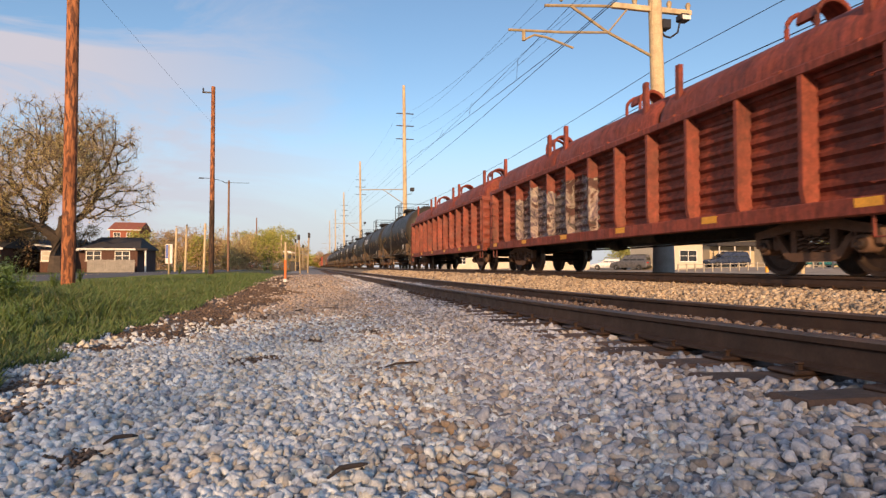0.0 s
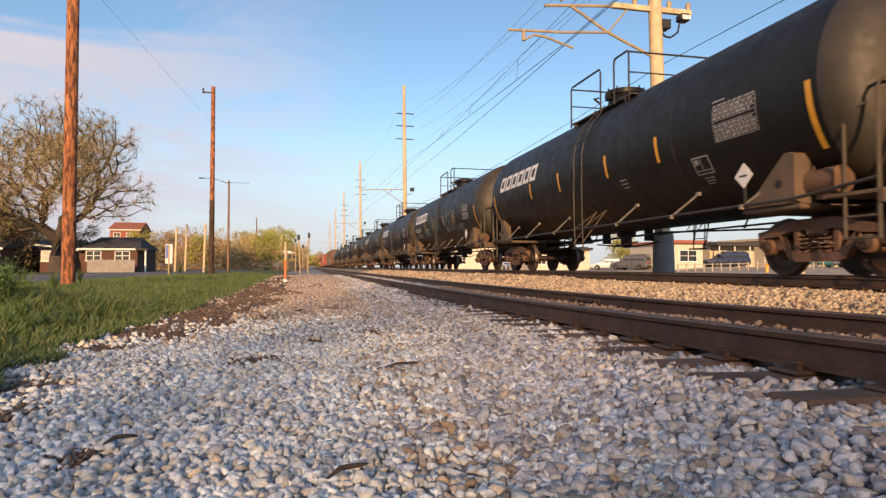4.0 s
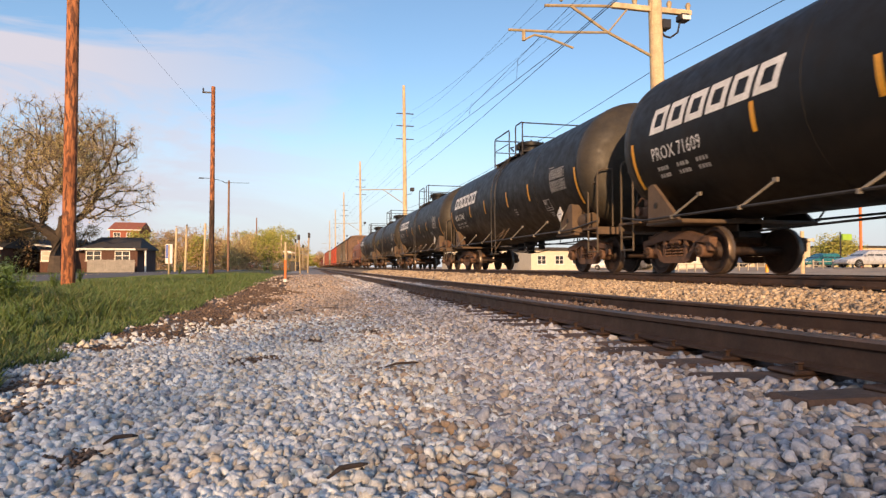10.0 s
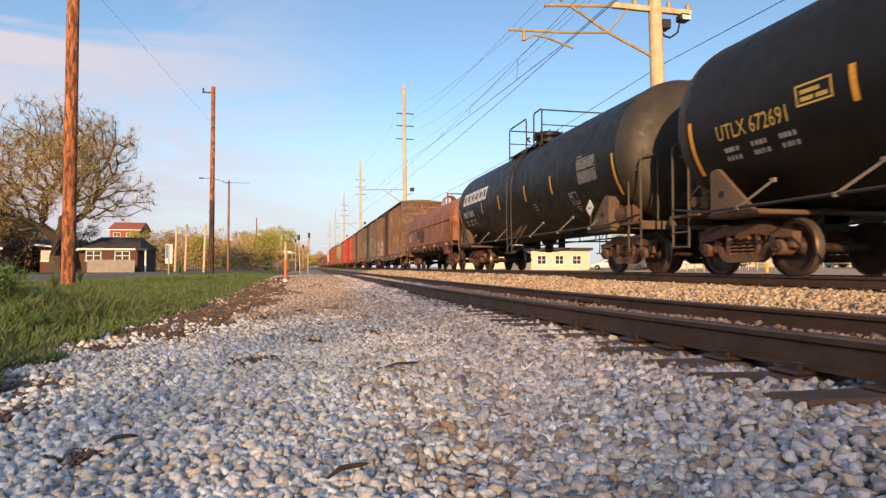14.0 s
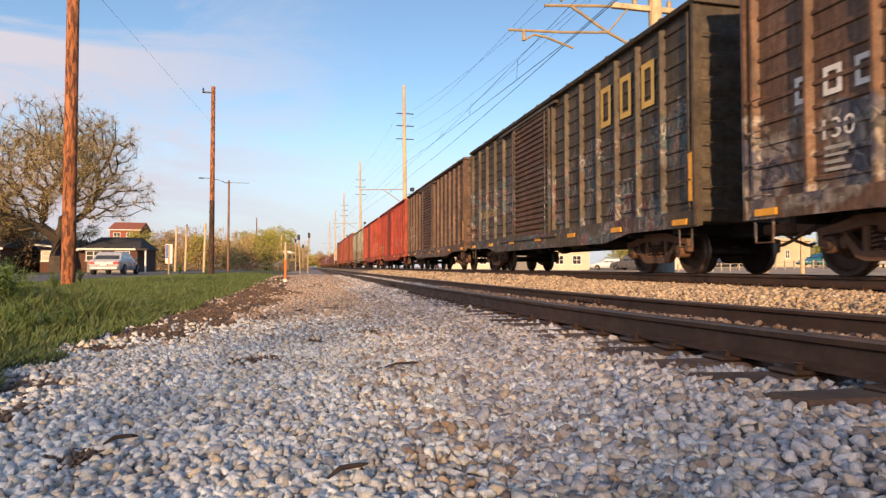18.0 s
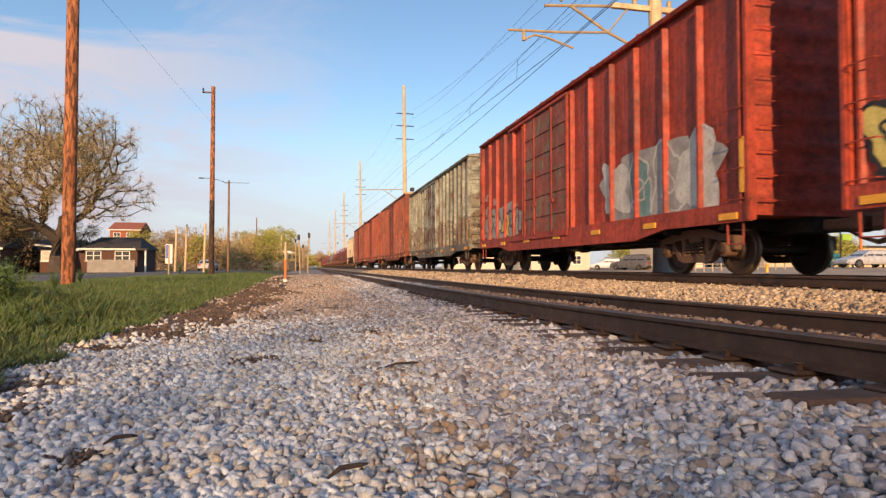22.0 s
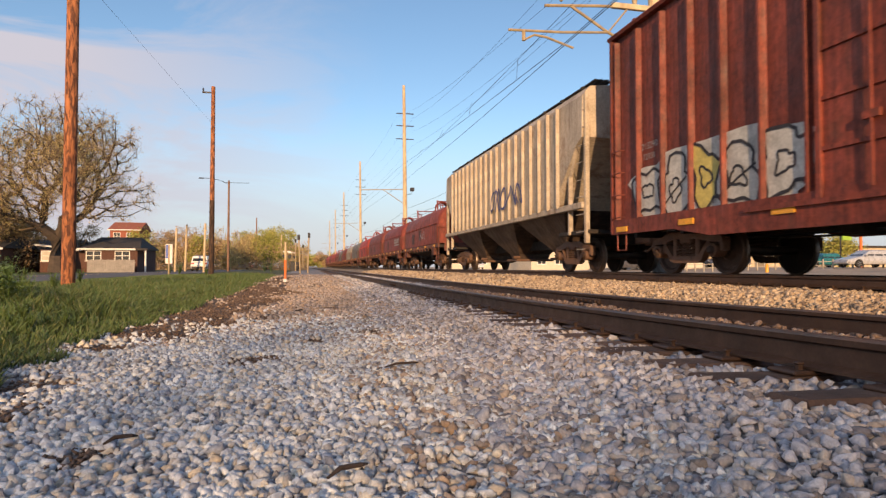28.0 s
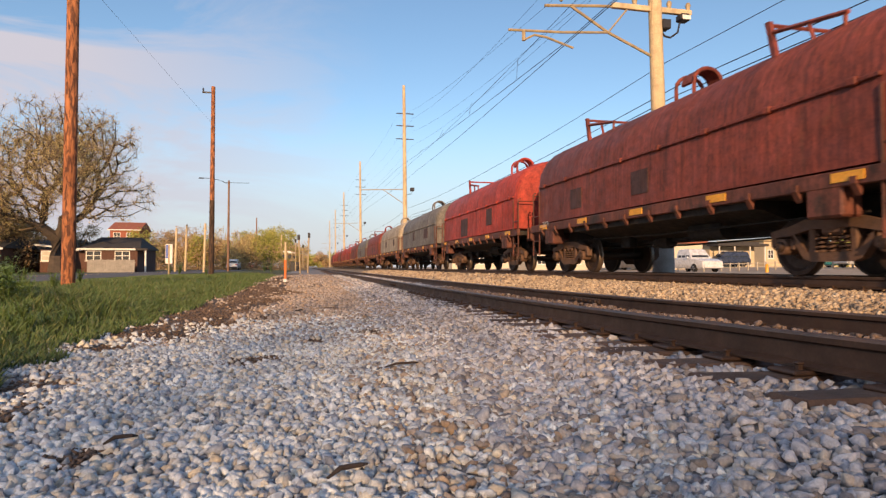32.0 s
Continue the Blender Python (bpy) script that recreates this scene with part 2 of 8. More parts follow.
    def mesh(self, name, mats, smooth=True):
        me = bpy.data.meshes.new(name)
        me.from_pydata(self.v, [], self.f)
        for m in (mats if isinstance(mats, (list, tuple)) else [mats]):
            me.materials.append(m)
        if any(self.s):
            me.polygons.foreach_set("material_index", self.s)
        bm = bmesh.new()
        bm.from_mesh(me)
        bmesh.ops.recalc_face_normals(bm, faces=bm.faces)
        bm.to_mesh(me)
        bm.free()
        if smooth:
            me.polygons.foreach_set("use_smooth", [True] * len(me.polygons))
            me.set_sharp_from_angle(angle=radians(32))
        me.update()
        return me


def part(name, geo, mats, parent, label="", at=None):
    """One mesh object under a thing or a part. geo: a Geo or a mesh."""
    me = geo.mesh(name, mats) if isinstance(geo, Geo) else geo
    ob = new(name, me)
    ob.parent = parent
    if at is not None:
        ob.matrix_basis = at if isinstance(at, Matrix) else Matrix.Translation(at)
    if label:
        tagged(ob, label)
    return ob


def thing(name, label, category, group="", kind="", at=None, geo=None, mats=None):
    me = None if geo is None else (geo.mesh(name, mats) if isinstance(geo, Geo) else geo)
    ob = new(name, me)
    if at is not None:
        ob.matrix_basis = at if isinstance(at, Matrix) else Matrix.Translation(at)
    return tagged(ob, label, category, group, kind)


letter_cache = {}


def letters(text, size):
    """Flat verts and faces of a line of text in the built-in font, from its lower left corner."""
    key = (text, size)
    if key not in letter_cache:
        cu = bpy.data.curves.new("lettering", "FONT")
        cu.body, cu.size, cu.resolution_u = text, size, 2
        ob = new("lettering", cu)
        me = ob.to_mesh()
        letter_cache[key] = ([tuple(v.co)[:2] for v in me.vertices], [tuple(p.vertices) for p in me.polygons])
        ob.to_mesh_clear()
        bpy.data.objects.remove(ob)
        bpy.data.curves.remove(cu)
    return letter_cache[key]


def add_flat(shape, verts, faces, u0, v0, slant=0.0):
    """Put flat verts and faces into a shape, which is a pair of lists."""
    b = len(shape[0])
    shape[0].extend((u0 + x + slant * y, v0 + y) for x, y in verts)
    shape[1].extend(tuple(b + i for i in f) for f in faces)


def bar(shape, u0, u1, v0, v1, slant=0.0):
    add_flat(shape, [(0, 0), (u1 - u0, 0), (u1 - u0, v1 - v0), (0, v1 - v0)], [(0, 1, 2, 3)], u0, v0, slant)


def stroke(shape, pts, w):
    """A brush stroke of one width along flat points."""
    b = len(shape[0])
    for i, (x, y) in enumerate(pts):
        x0, y0 = pts[max(i - 1, 0)]
        x1, y1 = pts[min(i + 1, len(pts) - 1)]
        d = math.hypot(x1 - x0, y1 - y0) or 1
        nx, ny = -(y1 - y0) / d * w / 2, (x1 - x0) / d * w / 2
        shape[0].extend([(x + nx, y + ny), (x - nx, y - ny)])
    for i in range(len(pts) - 1):
        shape[1].append((b + 2 * i, b + 2 * i + 1, b + 2 * i + 3, b + 2 * i + 2))


def tag_loops(u0, v0, w, h, seed, n=5, width=0.035):
    """The loops of a sprayed scrawl that nobody can read, one shape each."""
    rng = random.Random(seed)
    for k in range(n):
        cx, cy = u0 + w * (k + 0.5) / n, v0 + h / 2
        a, b = w / n * rng.uniform(0.4, 0.75), h / 2 * rng.uniform(0.6, 1.0)
        p, q = rng.uniform(0, 6.3), rng.choice((1, 2, 2, 3))
        turn = rng.uniform(3.5, 6.5)
        shape = ([], [])
        stroke(shape, [(cx + a * math.cos(p + turn * i / 22), cy + b * math.sin(q * (p + turn * i / 22) * 0.6 + 0.8 * k)) for i in range(23)], width)
        yield shape


def round_decal(name, shape, mat, parent, y0, x_mid, z_mid, radius, label=""):
    """Lay a flat shape on the side of a drum whose axis runs along y. u runs towards smaller y, v up the curve from the drum's middle height."""
    bm = bmesh.new()
    vs = [bm.verts.new((x, y, 0)) for x, y in shape[0]]
    for f in shape[1]:
        try:
            bm.faces.new([vs[i] for i in f])
        except ValueError:
            pass
    lo, hi = min(p[1] for p in shape[0]), max(p[1] for p in shape[0])
    n = int((hi - lo) / 0.12)
    for i in range(1, n + 1):
        bmesh.ops.bisect_plane(bm, geom=bm.verts[:] + bm.edges[:] + bm.faces[:], plane_co=(0, lo + (hi - lo) * i / (n + 1), 0), plane_no=(0, 1, 0))
    for v in bm.verts:
        a = v.co.y / radius
        v.co = (x_mid - (radius + 0.006) * math.cos(a), y0 - v.co.x, z_mid + (radius + 0.006) * math.sin(a))
    me = bpy.data.meshes.new(name)
    bm.to_mesh(me)
    bm.free()
    me.materials.append(mat)
    return part(name, me, None, parent, label)


def flat_decal(name, shape, mat, parent, x, y0, z0, label=""):
    """Lay a flat shape on a side that faces smaller x."""
    me = bpy.data.meshes.new(name)
    me.from_pydata([(x, y0 - u, z0 + v) for u, v in shape[0]], [], shape[1])
    me.materials.append(mat)
    return part(name, me, None, parent, label)


# ---- plan ----
XC, TOR = 8.43, 0.48          # main track: centre line and rail top
XN = 3.15                     # near track: centre line
TRAIN_SPEED = 13.0


def near_top(y):
    """Rail top of the near track: it sinks a little away from the eye."""
    return 0.22 + 0.13 * math.exp(-max(y, 1.0) / 5.0)


def step(a, b, x):
    t = min(1.0, max(0.0, (x - a) / (b - a)))
    return t * t * (3 - 2 * t)


def ground_z(x, y):
    tie = near_top(y) - 0.226
    z = 0.10 * step(-1.6, -5.5, x)
    if x > 0.4:
        z = tie * step(0.7, 1.75, x) + (0.255 - tie) * step(4.75, 6.6, x) - 0.06 * step(10.3, 12.0, x)
        z += 0.4 * step(35, 46, x)
    if -1.6 < x < 1.2:
        z += 0.03 * noise.noise(Vector((x * 0.7, y * 0.35, 3.1))) + 0.02 * noise.noise(Vector((x * 2.1, y * 1.6, 1.0)))
    return z


def grass_edge(y):
    return -1.78 + 0.22 * noise.noise(Vector((y * 0.45, 2.0, 0))) - 0.25 * step(14, 40, y)


def dirt_edge(y):
    return grass_edge(y) + 1.05 + 0.25 * step(7, 12, y) + 0.6 * noise.noise(Vector((y * 0.3, 5.0, 0)))


M_DIRT = material("brown_dirt", (0.13, 0.095, 0.07), 0.95, 0, 0.4, 5, 50, 1.0, 0.02, dirt=(0.07, 0.05, 0.038), dirt_at=(0.45, 0.65), dirt_scale=1.3)
# bed toned down: the shade in gaps between stones is put into its colour
M_GRAVEL = material("grey_gravel_bed", (0.26, 0.25, 0.25), 0.95, 0, 0.35, 6, 45, 1.0, 0.03, dirt=(0.16, 0.12, 0.09), dirt_at=(0.58, 0.75), dirt_scale=0.9)
M_SOIL = material("grass_soil", (0.07, 0.085, 0.028), 0.95, 0, 0.4, 1.2, 25, 0.9, 0.04, dirt=(0.12, 0.09, 0.05), dirt_at=(0.58, 0.75), dirt_scale=0.6)
M_BALLAST = material("tan_ballast_bed", (0.3, 0.25, 0.19), 0.95, 0, 0.4, 8, 35, 1.0, 0.04, dirt=(0.15, 0.1, 0.065), dirt_scale=1.2)
M_LOT = material("pale_parking_lot", (0.36, 0.28, 0.2), 0.9, 0, 0.15, 0.4, 8, 0.2, 0.01, dirt=(0.2, 0.17, 0.14), dirt_scale=0.3)
M_ASPHALT = material("worn_asphalt", (0.11, 0.11, 0.115), 0.9, 0, 0.2, 0.8, 40, 0.4, 0.006)

g = Geo()
gx = [-2500, -1200, -600, -300, -150, -90, -60, -40, -30, -24, -19, -16, -14, -12, -10, -8.5, -7] + [-6 + 0.3 * i for i in range(62)] + [13, 14, 16, 18, 21, 25, 30, 36, 42, 48, 60, 90, 150, 300, 700, 1500, 2500]
gy = [-2500, -1000, -500, -250, -120, -60, -30, -15, -8, -4, -2, -1] + [0.3 * i for i in range(100)] + [30 + 2 * i for i in range(25)] + [82, 90, 100, 115, 135, 160, 200, 260, 350, 500, 800, 1400, 2800, 4200]
for y in gy:
    for x in gx:
        g.v.append((x, y, ground_z(x, y)))
nx = len(gx)
for j in range(len(gy) - 1):
    for i in range(nx - 1):
        xm, ym = (gx[i] + gx[i + 1]) / 2, (gy[j] + gy[j + 1]) / 2
        slot = 1 if xm < grass_edge(ym) else 4 if 4.5 < ym < 60 and xm < dirt_edge(ym) else 0 if xm < 4.9 else 2 if xm < 12.4 else 3
        g.face((j * nx + i, j * nx + i + 1, (j + 1) * nx + i + 1, (j + 1) * nx + i), slot)
thing("ground", "ground with grey gravel, grass, tan ballast and a pale lot", "ground", kind="structure", geo=g, mats=[M_GRAVEL, M_SOIL, M_BALLAST, M_LOT, M_DIRT])

# road beside the tracks
g = Geo()
ring = [(-17.0, -0.05), (-17.0, 0.115), (-13.2, 0.16), (-9.2, 0.115), (-9.2, -0.05)]
g.loft([[(x, y, z) for x, z in ring] for y in (-200, 0, 60, 150, 900)])
road = thing("road", "worn grey two-lane asphalt road beside the grass", "road", kind="structure", geo=g, mats=M_ASPHALT)
g = Geo()
for i in range(40):
    g.box(-13.27, -13.13, -40 + 9 * i, -37 + 9 * i, 0.163, 0.168)
part("lane_marking", g, M_YELLOW, road, "faded yellow centre dashes")


# ---- rails and ties ----
RAIL_RING = [(-0.07, 0), (0.07, 0), (0.07, 0.012), (0.012, 0.03), (0.009, 0.115), (0.034, 0.128), (0.036, 0.155), (0.026, 0.167), (-0.026, 0.167), (-0.036, 0.155), (-0.034, 0.128), (-0.009, 0.115), (-0.012, 0.03), (-0.07, 0.012)]


def rail(x, top, ys, parent):
    g = Geo()
    g.loft([[(x + a, y, top(y) - 0.167 + b) for a, b in RAIL_RING] for y in ys])
    n = len(RAIL_RING)
    for i in range(len(ys) - 1):
        for j in (6, 7, 8):
            g.s[i * n + j] = 1
    return part("rail", g, [M_STEEL, M_RUN], parent)


def tie_mesh(name, seed):
    rng = random.Random(seed)
    g = Geo()
    rows = []
    for x in (-1.3, -1.29, -0.7, 0, 0.7, 1.29, 1.3):
        c = 0.02 if abs(x) > 1.295 else 0.0
        d = [rng.uniform(-0.008, 0.008) for _ in range(8)]
        rows.append([(x, -0.115 + c + d[0], -0.17), (x, 0.115 - c + d[1], -0.17), (x, 0.115 - c + d[2], -0.02 + d[3]), (x, 0.095 - c, d[4] - c), (x, -0.095 + c, d[5] - c), (x, -0.115 + c + d[6], -0.02 + d[7])])
    g.loft(rows)
    return g.mesh(name, M_TIE)


TIES = [tie_mesh("tie", i) for i in range(6)]
PLATE = Geo().box(-0.17, 0.17, -0.09, 0.09, -0.004, 0.018, cut=0.008).mesh("tie_plate", M_STEEL)
SPIKE = Geo().box(-0.012, 0.012, -0.012, 0.012, 0, 0.03).box(-0.02, 0.02, -0.018, 0.018, 0.03, 0.045, cut=0.006).mesh("spike", M_STEEL)
trk_rng = random.Random(11)


def track(name, label, xc, top, ys, tie_ys, detail_to):
    tr = thing(name, label, "track", kind="structure")
    for s in (-0.7525, 0.7525):
        rail(xc + s, top, ys, tr)
    for i, y in enumerate(tie_ys):
        slide, turn = trk_rng.uniform(-0.07, 0.07), trk_rng.uniform(-1.6, 1.6)
        z = top(y) - 0.167 - 0.02
        part("tie", TIES[i % 6], None, tr, at=pose(xc + slide, y, z - trk_rng.uniform(0, 0.012), 0, trk_rng.uniform(-0.4, 0.4), turn))
        if y < detail_to:
            for s in (-0.7525, 0.7525):
                part("tie_plate", PLATE, None, tr, at=(xc + s, y, z))
                for e in (-0.1, 0.1):
                    part("spike", SPIKE, None, tr, at=(xc + s + e, y + 0.04 * (1 if e > 0 else -1), z + 0.012))
    return tr


near_ys = [-30, -10, -4] + [0.5 * i for i in range(-2, 40)] + [20, 25, 30, 40, 60, 100, 200, 400, 900]
near_track = track("near_track", "rusty siding track on dark wooden ties", XN, near_top, near_ys, [-1.0 + 0.5 * i + trk_rng.uniform(-0.04, 0.04) for i in range(180)], 14)
main_track = track("main_track", "main track with worn rails on tan ballast", XC, lambda y: TOR, [-700, 0, 40, 200, 900], [0.5 + 0.5 * i for i in range(110)], 22)
# joint bars with bolts on the near track
g = Geo()
g.box(-0.02, 0.02, -0.45, 0.45, 0.035, 0.105, cut=0.01)
for k in range(6):
    g.lathe_x([(-0.045, 0.018), (-0.02, 0.018)], -0.37 + 0.148 * k, 0.07, 8)
JOINT = g.mesh("joint_bar", material("red_rust_joint", (0.055, 0.033, 0.024), 0.8, 0.1, 0.3, 6, 40, 0.4, 0.004))
for x, y in ((XN + 0.7525, 8.0), (XN - 0.7525, 17.0)):
    part("joint_bar", JOINT, None, near_track, at=(x - 0.022, y, near_top(y) - 0.167))
ANCHOR = Geo().box(-0.09, 0.09, -0.02, 0.02, -0.03, 0.03, cut=0.01).mesh("rail_anchor", JOINT.materials[0])
for i in range(26):
    y = 3.2 + 0.5 * i
    part("rail_anchor", ANCHOR, None, near_track, at=(XN + 0.7525, y + 0.13, near_top(y) - 0.167))


# ---- running gear ----
def wheel_mesh():
    g = Geo()
    for s in (-1, 1):
        prof = [(0.685, 0.10), (0.685, 0.40), (0.69, 0.44), (0.70, 0.478), (0.72, 0.482), (0.735, 0.460), (0.81, 0.455), (0.82, 0.448), (0.82, 0.385), (0.77, 0.34), (0.765, 0.20), (0.83, 0.15), (0.83, 0.10)]
        g.lathe_x([(s * x, r) for x, r in prof], 0, 0, 28)
        n = 28
        base = len(g.f) - (len(prof) - 1) * n - 2
        for i in (2, 3, 4, 5, 6):
            for j in range(n):
                g.s[base + i * n + j] = 1
        g.lathe_x([(s * 0.9, 0.085), (s * 1.17, 0.085), (s * 1.19, 0.06)], 0, 0, 12)
        for k in range(3):
            a = 2 * math.pi * k / 3
            g.lathe_x([(s * 1.17, 0.02), (s * 1.21, 0.02)], 0.045 * math.cos(a), 0.045 * math.sin(a), 6)
    g.lathe_x([(-0.9, 0.08), (-0.6, 0.09), (0, 0.075), (0.6, 0.09), (0.9, 0.08)], 0, 0, 14)
    return g.mesh("wheelset", [M_WHEEL, M_TREAD])


WHEELSET = wheel_mesh()


def side_frame_mesh():
    g = Geo()
    # the cast frame: top chord, tension member and two pedestals leave windows between them
    top = [(-1.14, 0.70), (-1.14, 0.60), (-0.78, 0.62), (-0.38, 0.70), (0.38, 0.70), (0.78, 0.62), (1.14, 0.60), (1.14, 0.70), (0.8, 0.76), (0.42, 0.86), (-0.42, 0.86), (-0.8, 0.76)]
    g.prism_x(top, 0.92, 1.09)
    low = [(-0.76, 0.62), (-0.66, 0.62), (-0.42, 0.36), (0.42, 0.36), (0.66, 0.62), (0.76, 0.62), (0.5, 0.27), (0.36, 0.22), (-0.36, 0.22), (-0.5, 0.27)]
    g.prism_x(low, 0.94, 1.08)
    for s in (-1, 1):
        g.box(0.93, 1.08, min(s * 1.03, s * 1.16), max(s * 1.03, s * 1.16), 0.44, 0.66, cut=0.02)
        g.box(0.93, 1.08, min(s * 0.66, s * 0.76), max(s * 0.66, s * 0.76), 0.40, 0.66, cut=0.02)
        g.box(0.93, 1.07, min(s * 0.30, s * 0.42), max(s * 0.30, s * 0.42), 0.34, 0.74, cut=0.02)
        g.lathe_x([(0.9, 0.13), (1.12, 0.13), (1.14, 0.11)], s * 0.89, 0.457, 16)
    return g.mesh("side_frame", M_TRUCK)


def spring_mesh():
    g = Geo()
    for y in (0,):
        pts = [(1.02 + 0.07 * math.cos(t), y + 0.07 * math.sin(t), 0.37 + 0.25 * t / (8 * math.pi)) for t in (math.pi * k / 4 for k in range(33))]
        g.tube(pts, 0.016, 5)
    return g.mesh("spring", M_TRUCK)


def bolster_mesh():
    g = Geo()
    g.box(-1.08, 1.08, -0.2, 0.2, 0.60, 0.80, cut=0.04)
    g.lathe_z([(0.8, 0.2), (0.86, 0.2)], 0, 0, 16)
    g.box(-0.7, 0.7, -0.56, -0.48, 0.36, 0.46)
    g.box(-0.7, 0.7, 0.48, 0.56, 0.36, 0.46)
    for s in (-0.62, 0.62):
        g.box(s - 0.05, s + 0.05, -0.56, 0.56, 0.56, 0.62)
    return g.mesh("truck", M_TRUCK)


SIDE_FRAME, SPRINGS, BOLSTER = side_frame_mesh(), spring_mesh(), bolster_mesh()
WHEELSETS = []


def trucks(car, ys):
    for y in ys:
        t = part("truck", BOLSTER, None, car, "rusty cast steel truck", at=(0, y, 0))
        for turn in (0, 180):
            part("side_frame", SIDE_FRAME, None, t, at=pose(0, 0, 0, 0, 0, turn))
            for d in (-0.2, 0, 0.2):
                part("spring", SPRINGS, None, t, at=pose(0, d, 0, 0, 0, turn))
        for s in (-0.89, 0.89):
            w = part("wheelset", WHEELSET, None, t, "dark wheelset with bright worn treads", at=(0, s, 0.457))
            WHEELSETS.append((w, s))


def coupler_mesh():
    g = Geo()
    g.box(-0.09, 0.09, -0.62, 0.1, 0.74, 0.92, cut=0.03)
    g.box(-0.17, 0.12, -0.72, -0.45, 0.68, 0.98, cut=0.06)
    g.box(0.05, 0.2, -0.82, -0.55, 0.70, 0.96, cut=0.05)
    g.tube([(0.25, 0, 0.8), (0.28, -0.3, 0.62), (0.26, -0.62, 0.52), (0.2, -0.8, 0.55)], 0.03, 6)
    return g.mesh("coupler", M_TRUCK)


COUPLER = coupler_mesh()


def couplers(car, y0, y1):
    part("coupler", COUPLER, None, car, at=(0, y0, 0))
    part("coupler", COUPLER, None, car, at=pose(0, y1, 0, 0, 0, 180))


def brake_gear(car, length, tanks=True):
    g = Geo()
    y = length * 0.5
    if not tanks:
        g.tube([(-0.4, 2.6, 0.8), (-0.35, y - 1.5, 0.95), (-0.3, length - 2.6, 0.8)], 0.022, 6)
        part("brake_gear", g, M_UNDER, car)
        return
    g.lathe_y([(y - 1.9, 0.05), (y - 1.88, 0.2), (y - 0.9, 0.2), (y - 0.88, 0.05)], -0.75, 0.86, 14)
    g.lathe_y([(y + 0.6, 0.05), (y + 0.62, 0.15), (y + 1.0, 0.15), (y + 1.3, 0.06)], -0.3, 0.72, 12)
    g.tube([(-0.4, 2.6, 0.66), (-0.35, y, 0.62), (-0.3, length - 2.6, 0.66)], 0.022, 6)
    g.tube([(-1.0, 1.2, 0.9), (-1.0, y, 0.84), (-1.0, length - 1.2, 0.9)], 0.018, 5)
    g.box(-0.7, -0.45, y + 1.8, y + 2.2, 0.62, 0.95, cut=0.03)
    part("brake_gear", g, M_UNDER, car)


def grab(car, mat, x, y0, y1, z):
    g = Geo().tube([(x + 0.06, y0, z), (x - 0.03, y0, z), (x - 0.03, y1, z), (x + 0.06, y1, z)], 0.012, 5)
    part("grab_iron", g, mat, car)


def stirrup(car, mat, y):
    g = Geo().tube([(-1.5, y - 0.2, 1.05), (-1.5, y - 0.18, 0.52), (-1.5, y + 0.18, 0.52), (-1.5, y + 0.2, 1.05)], 0.02, 5)
    part("step", g, mat, car)


def new_car(label, category, group):
    return thing("freight_car" if category == "freight car" else category.replace(" ", "_"), label, category, group)


CARS = []     # (thing, y of its front end when the clip starts)


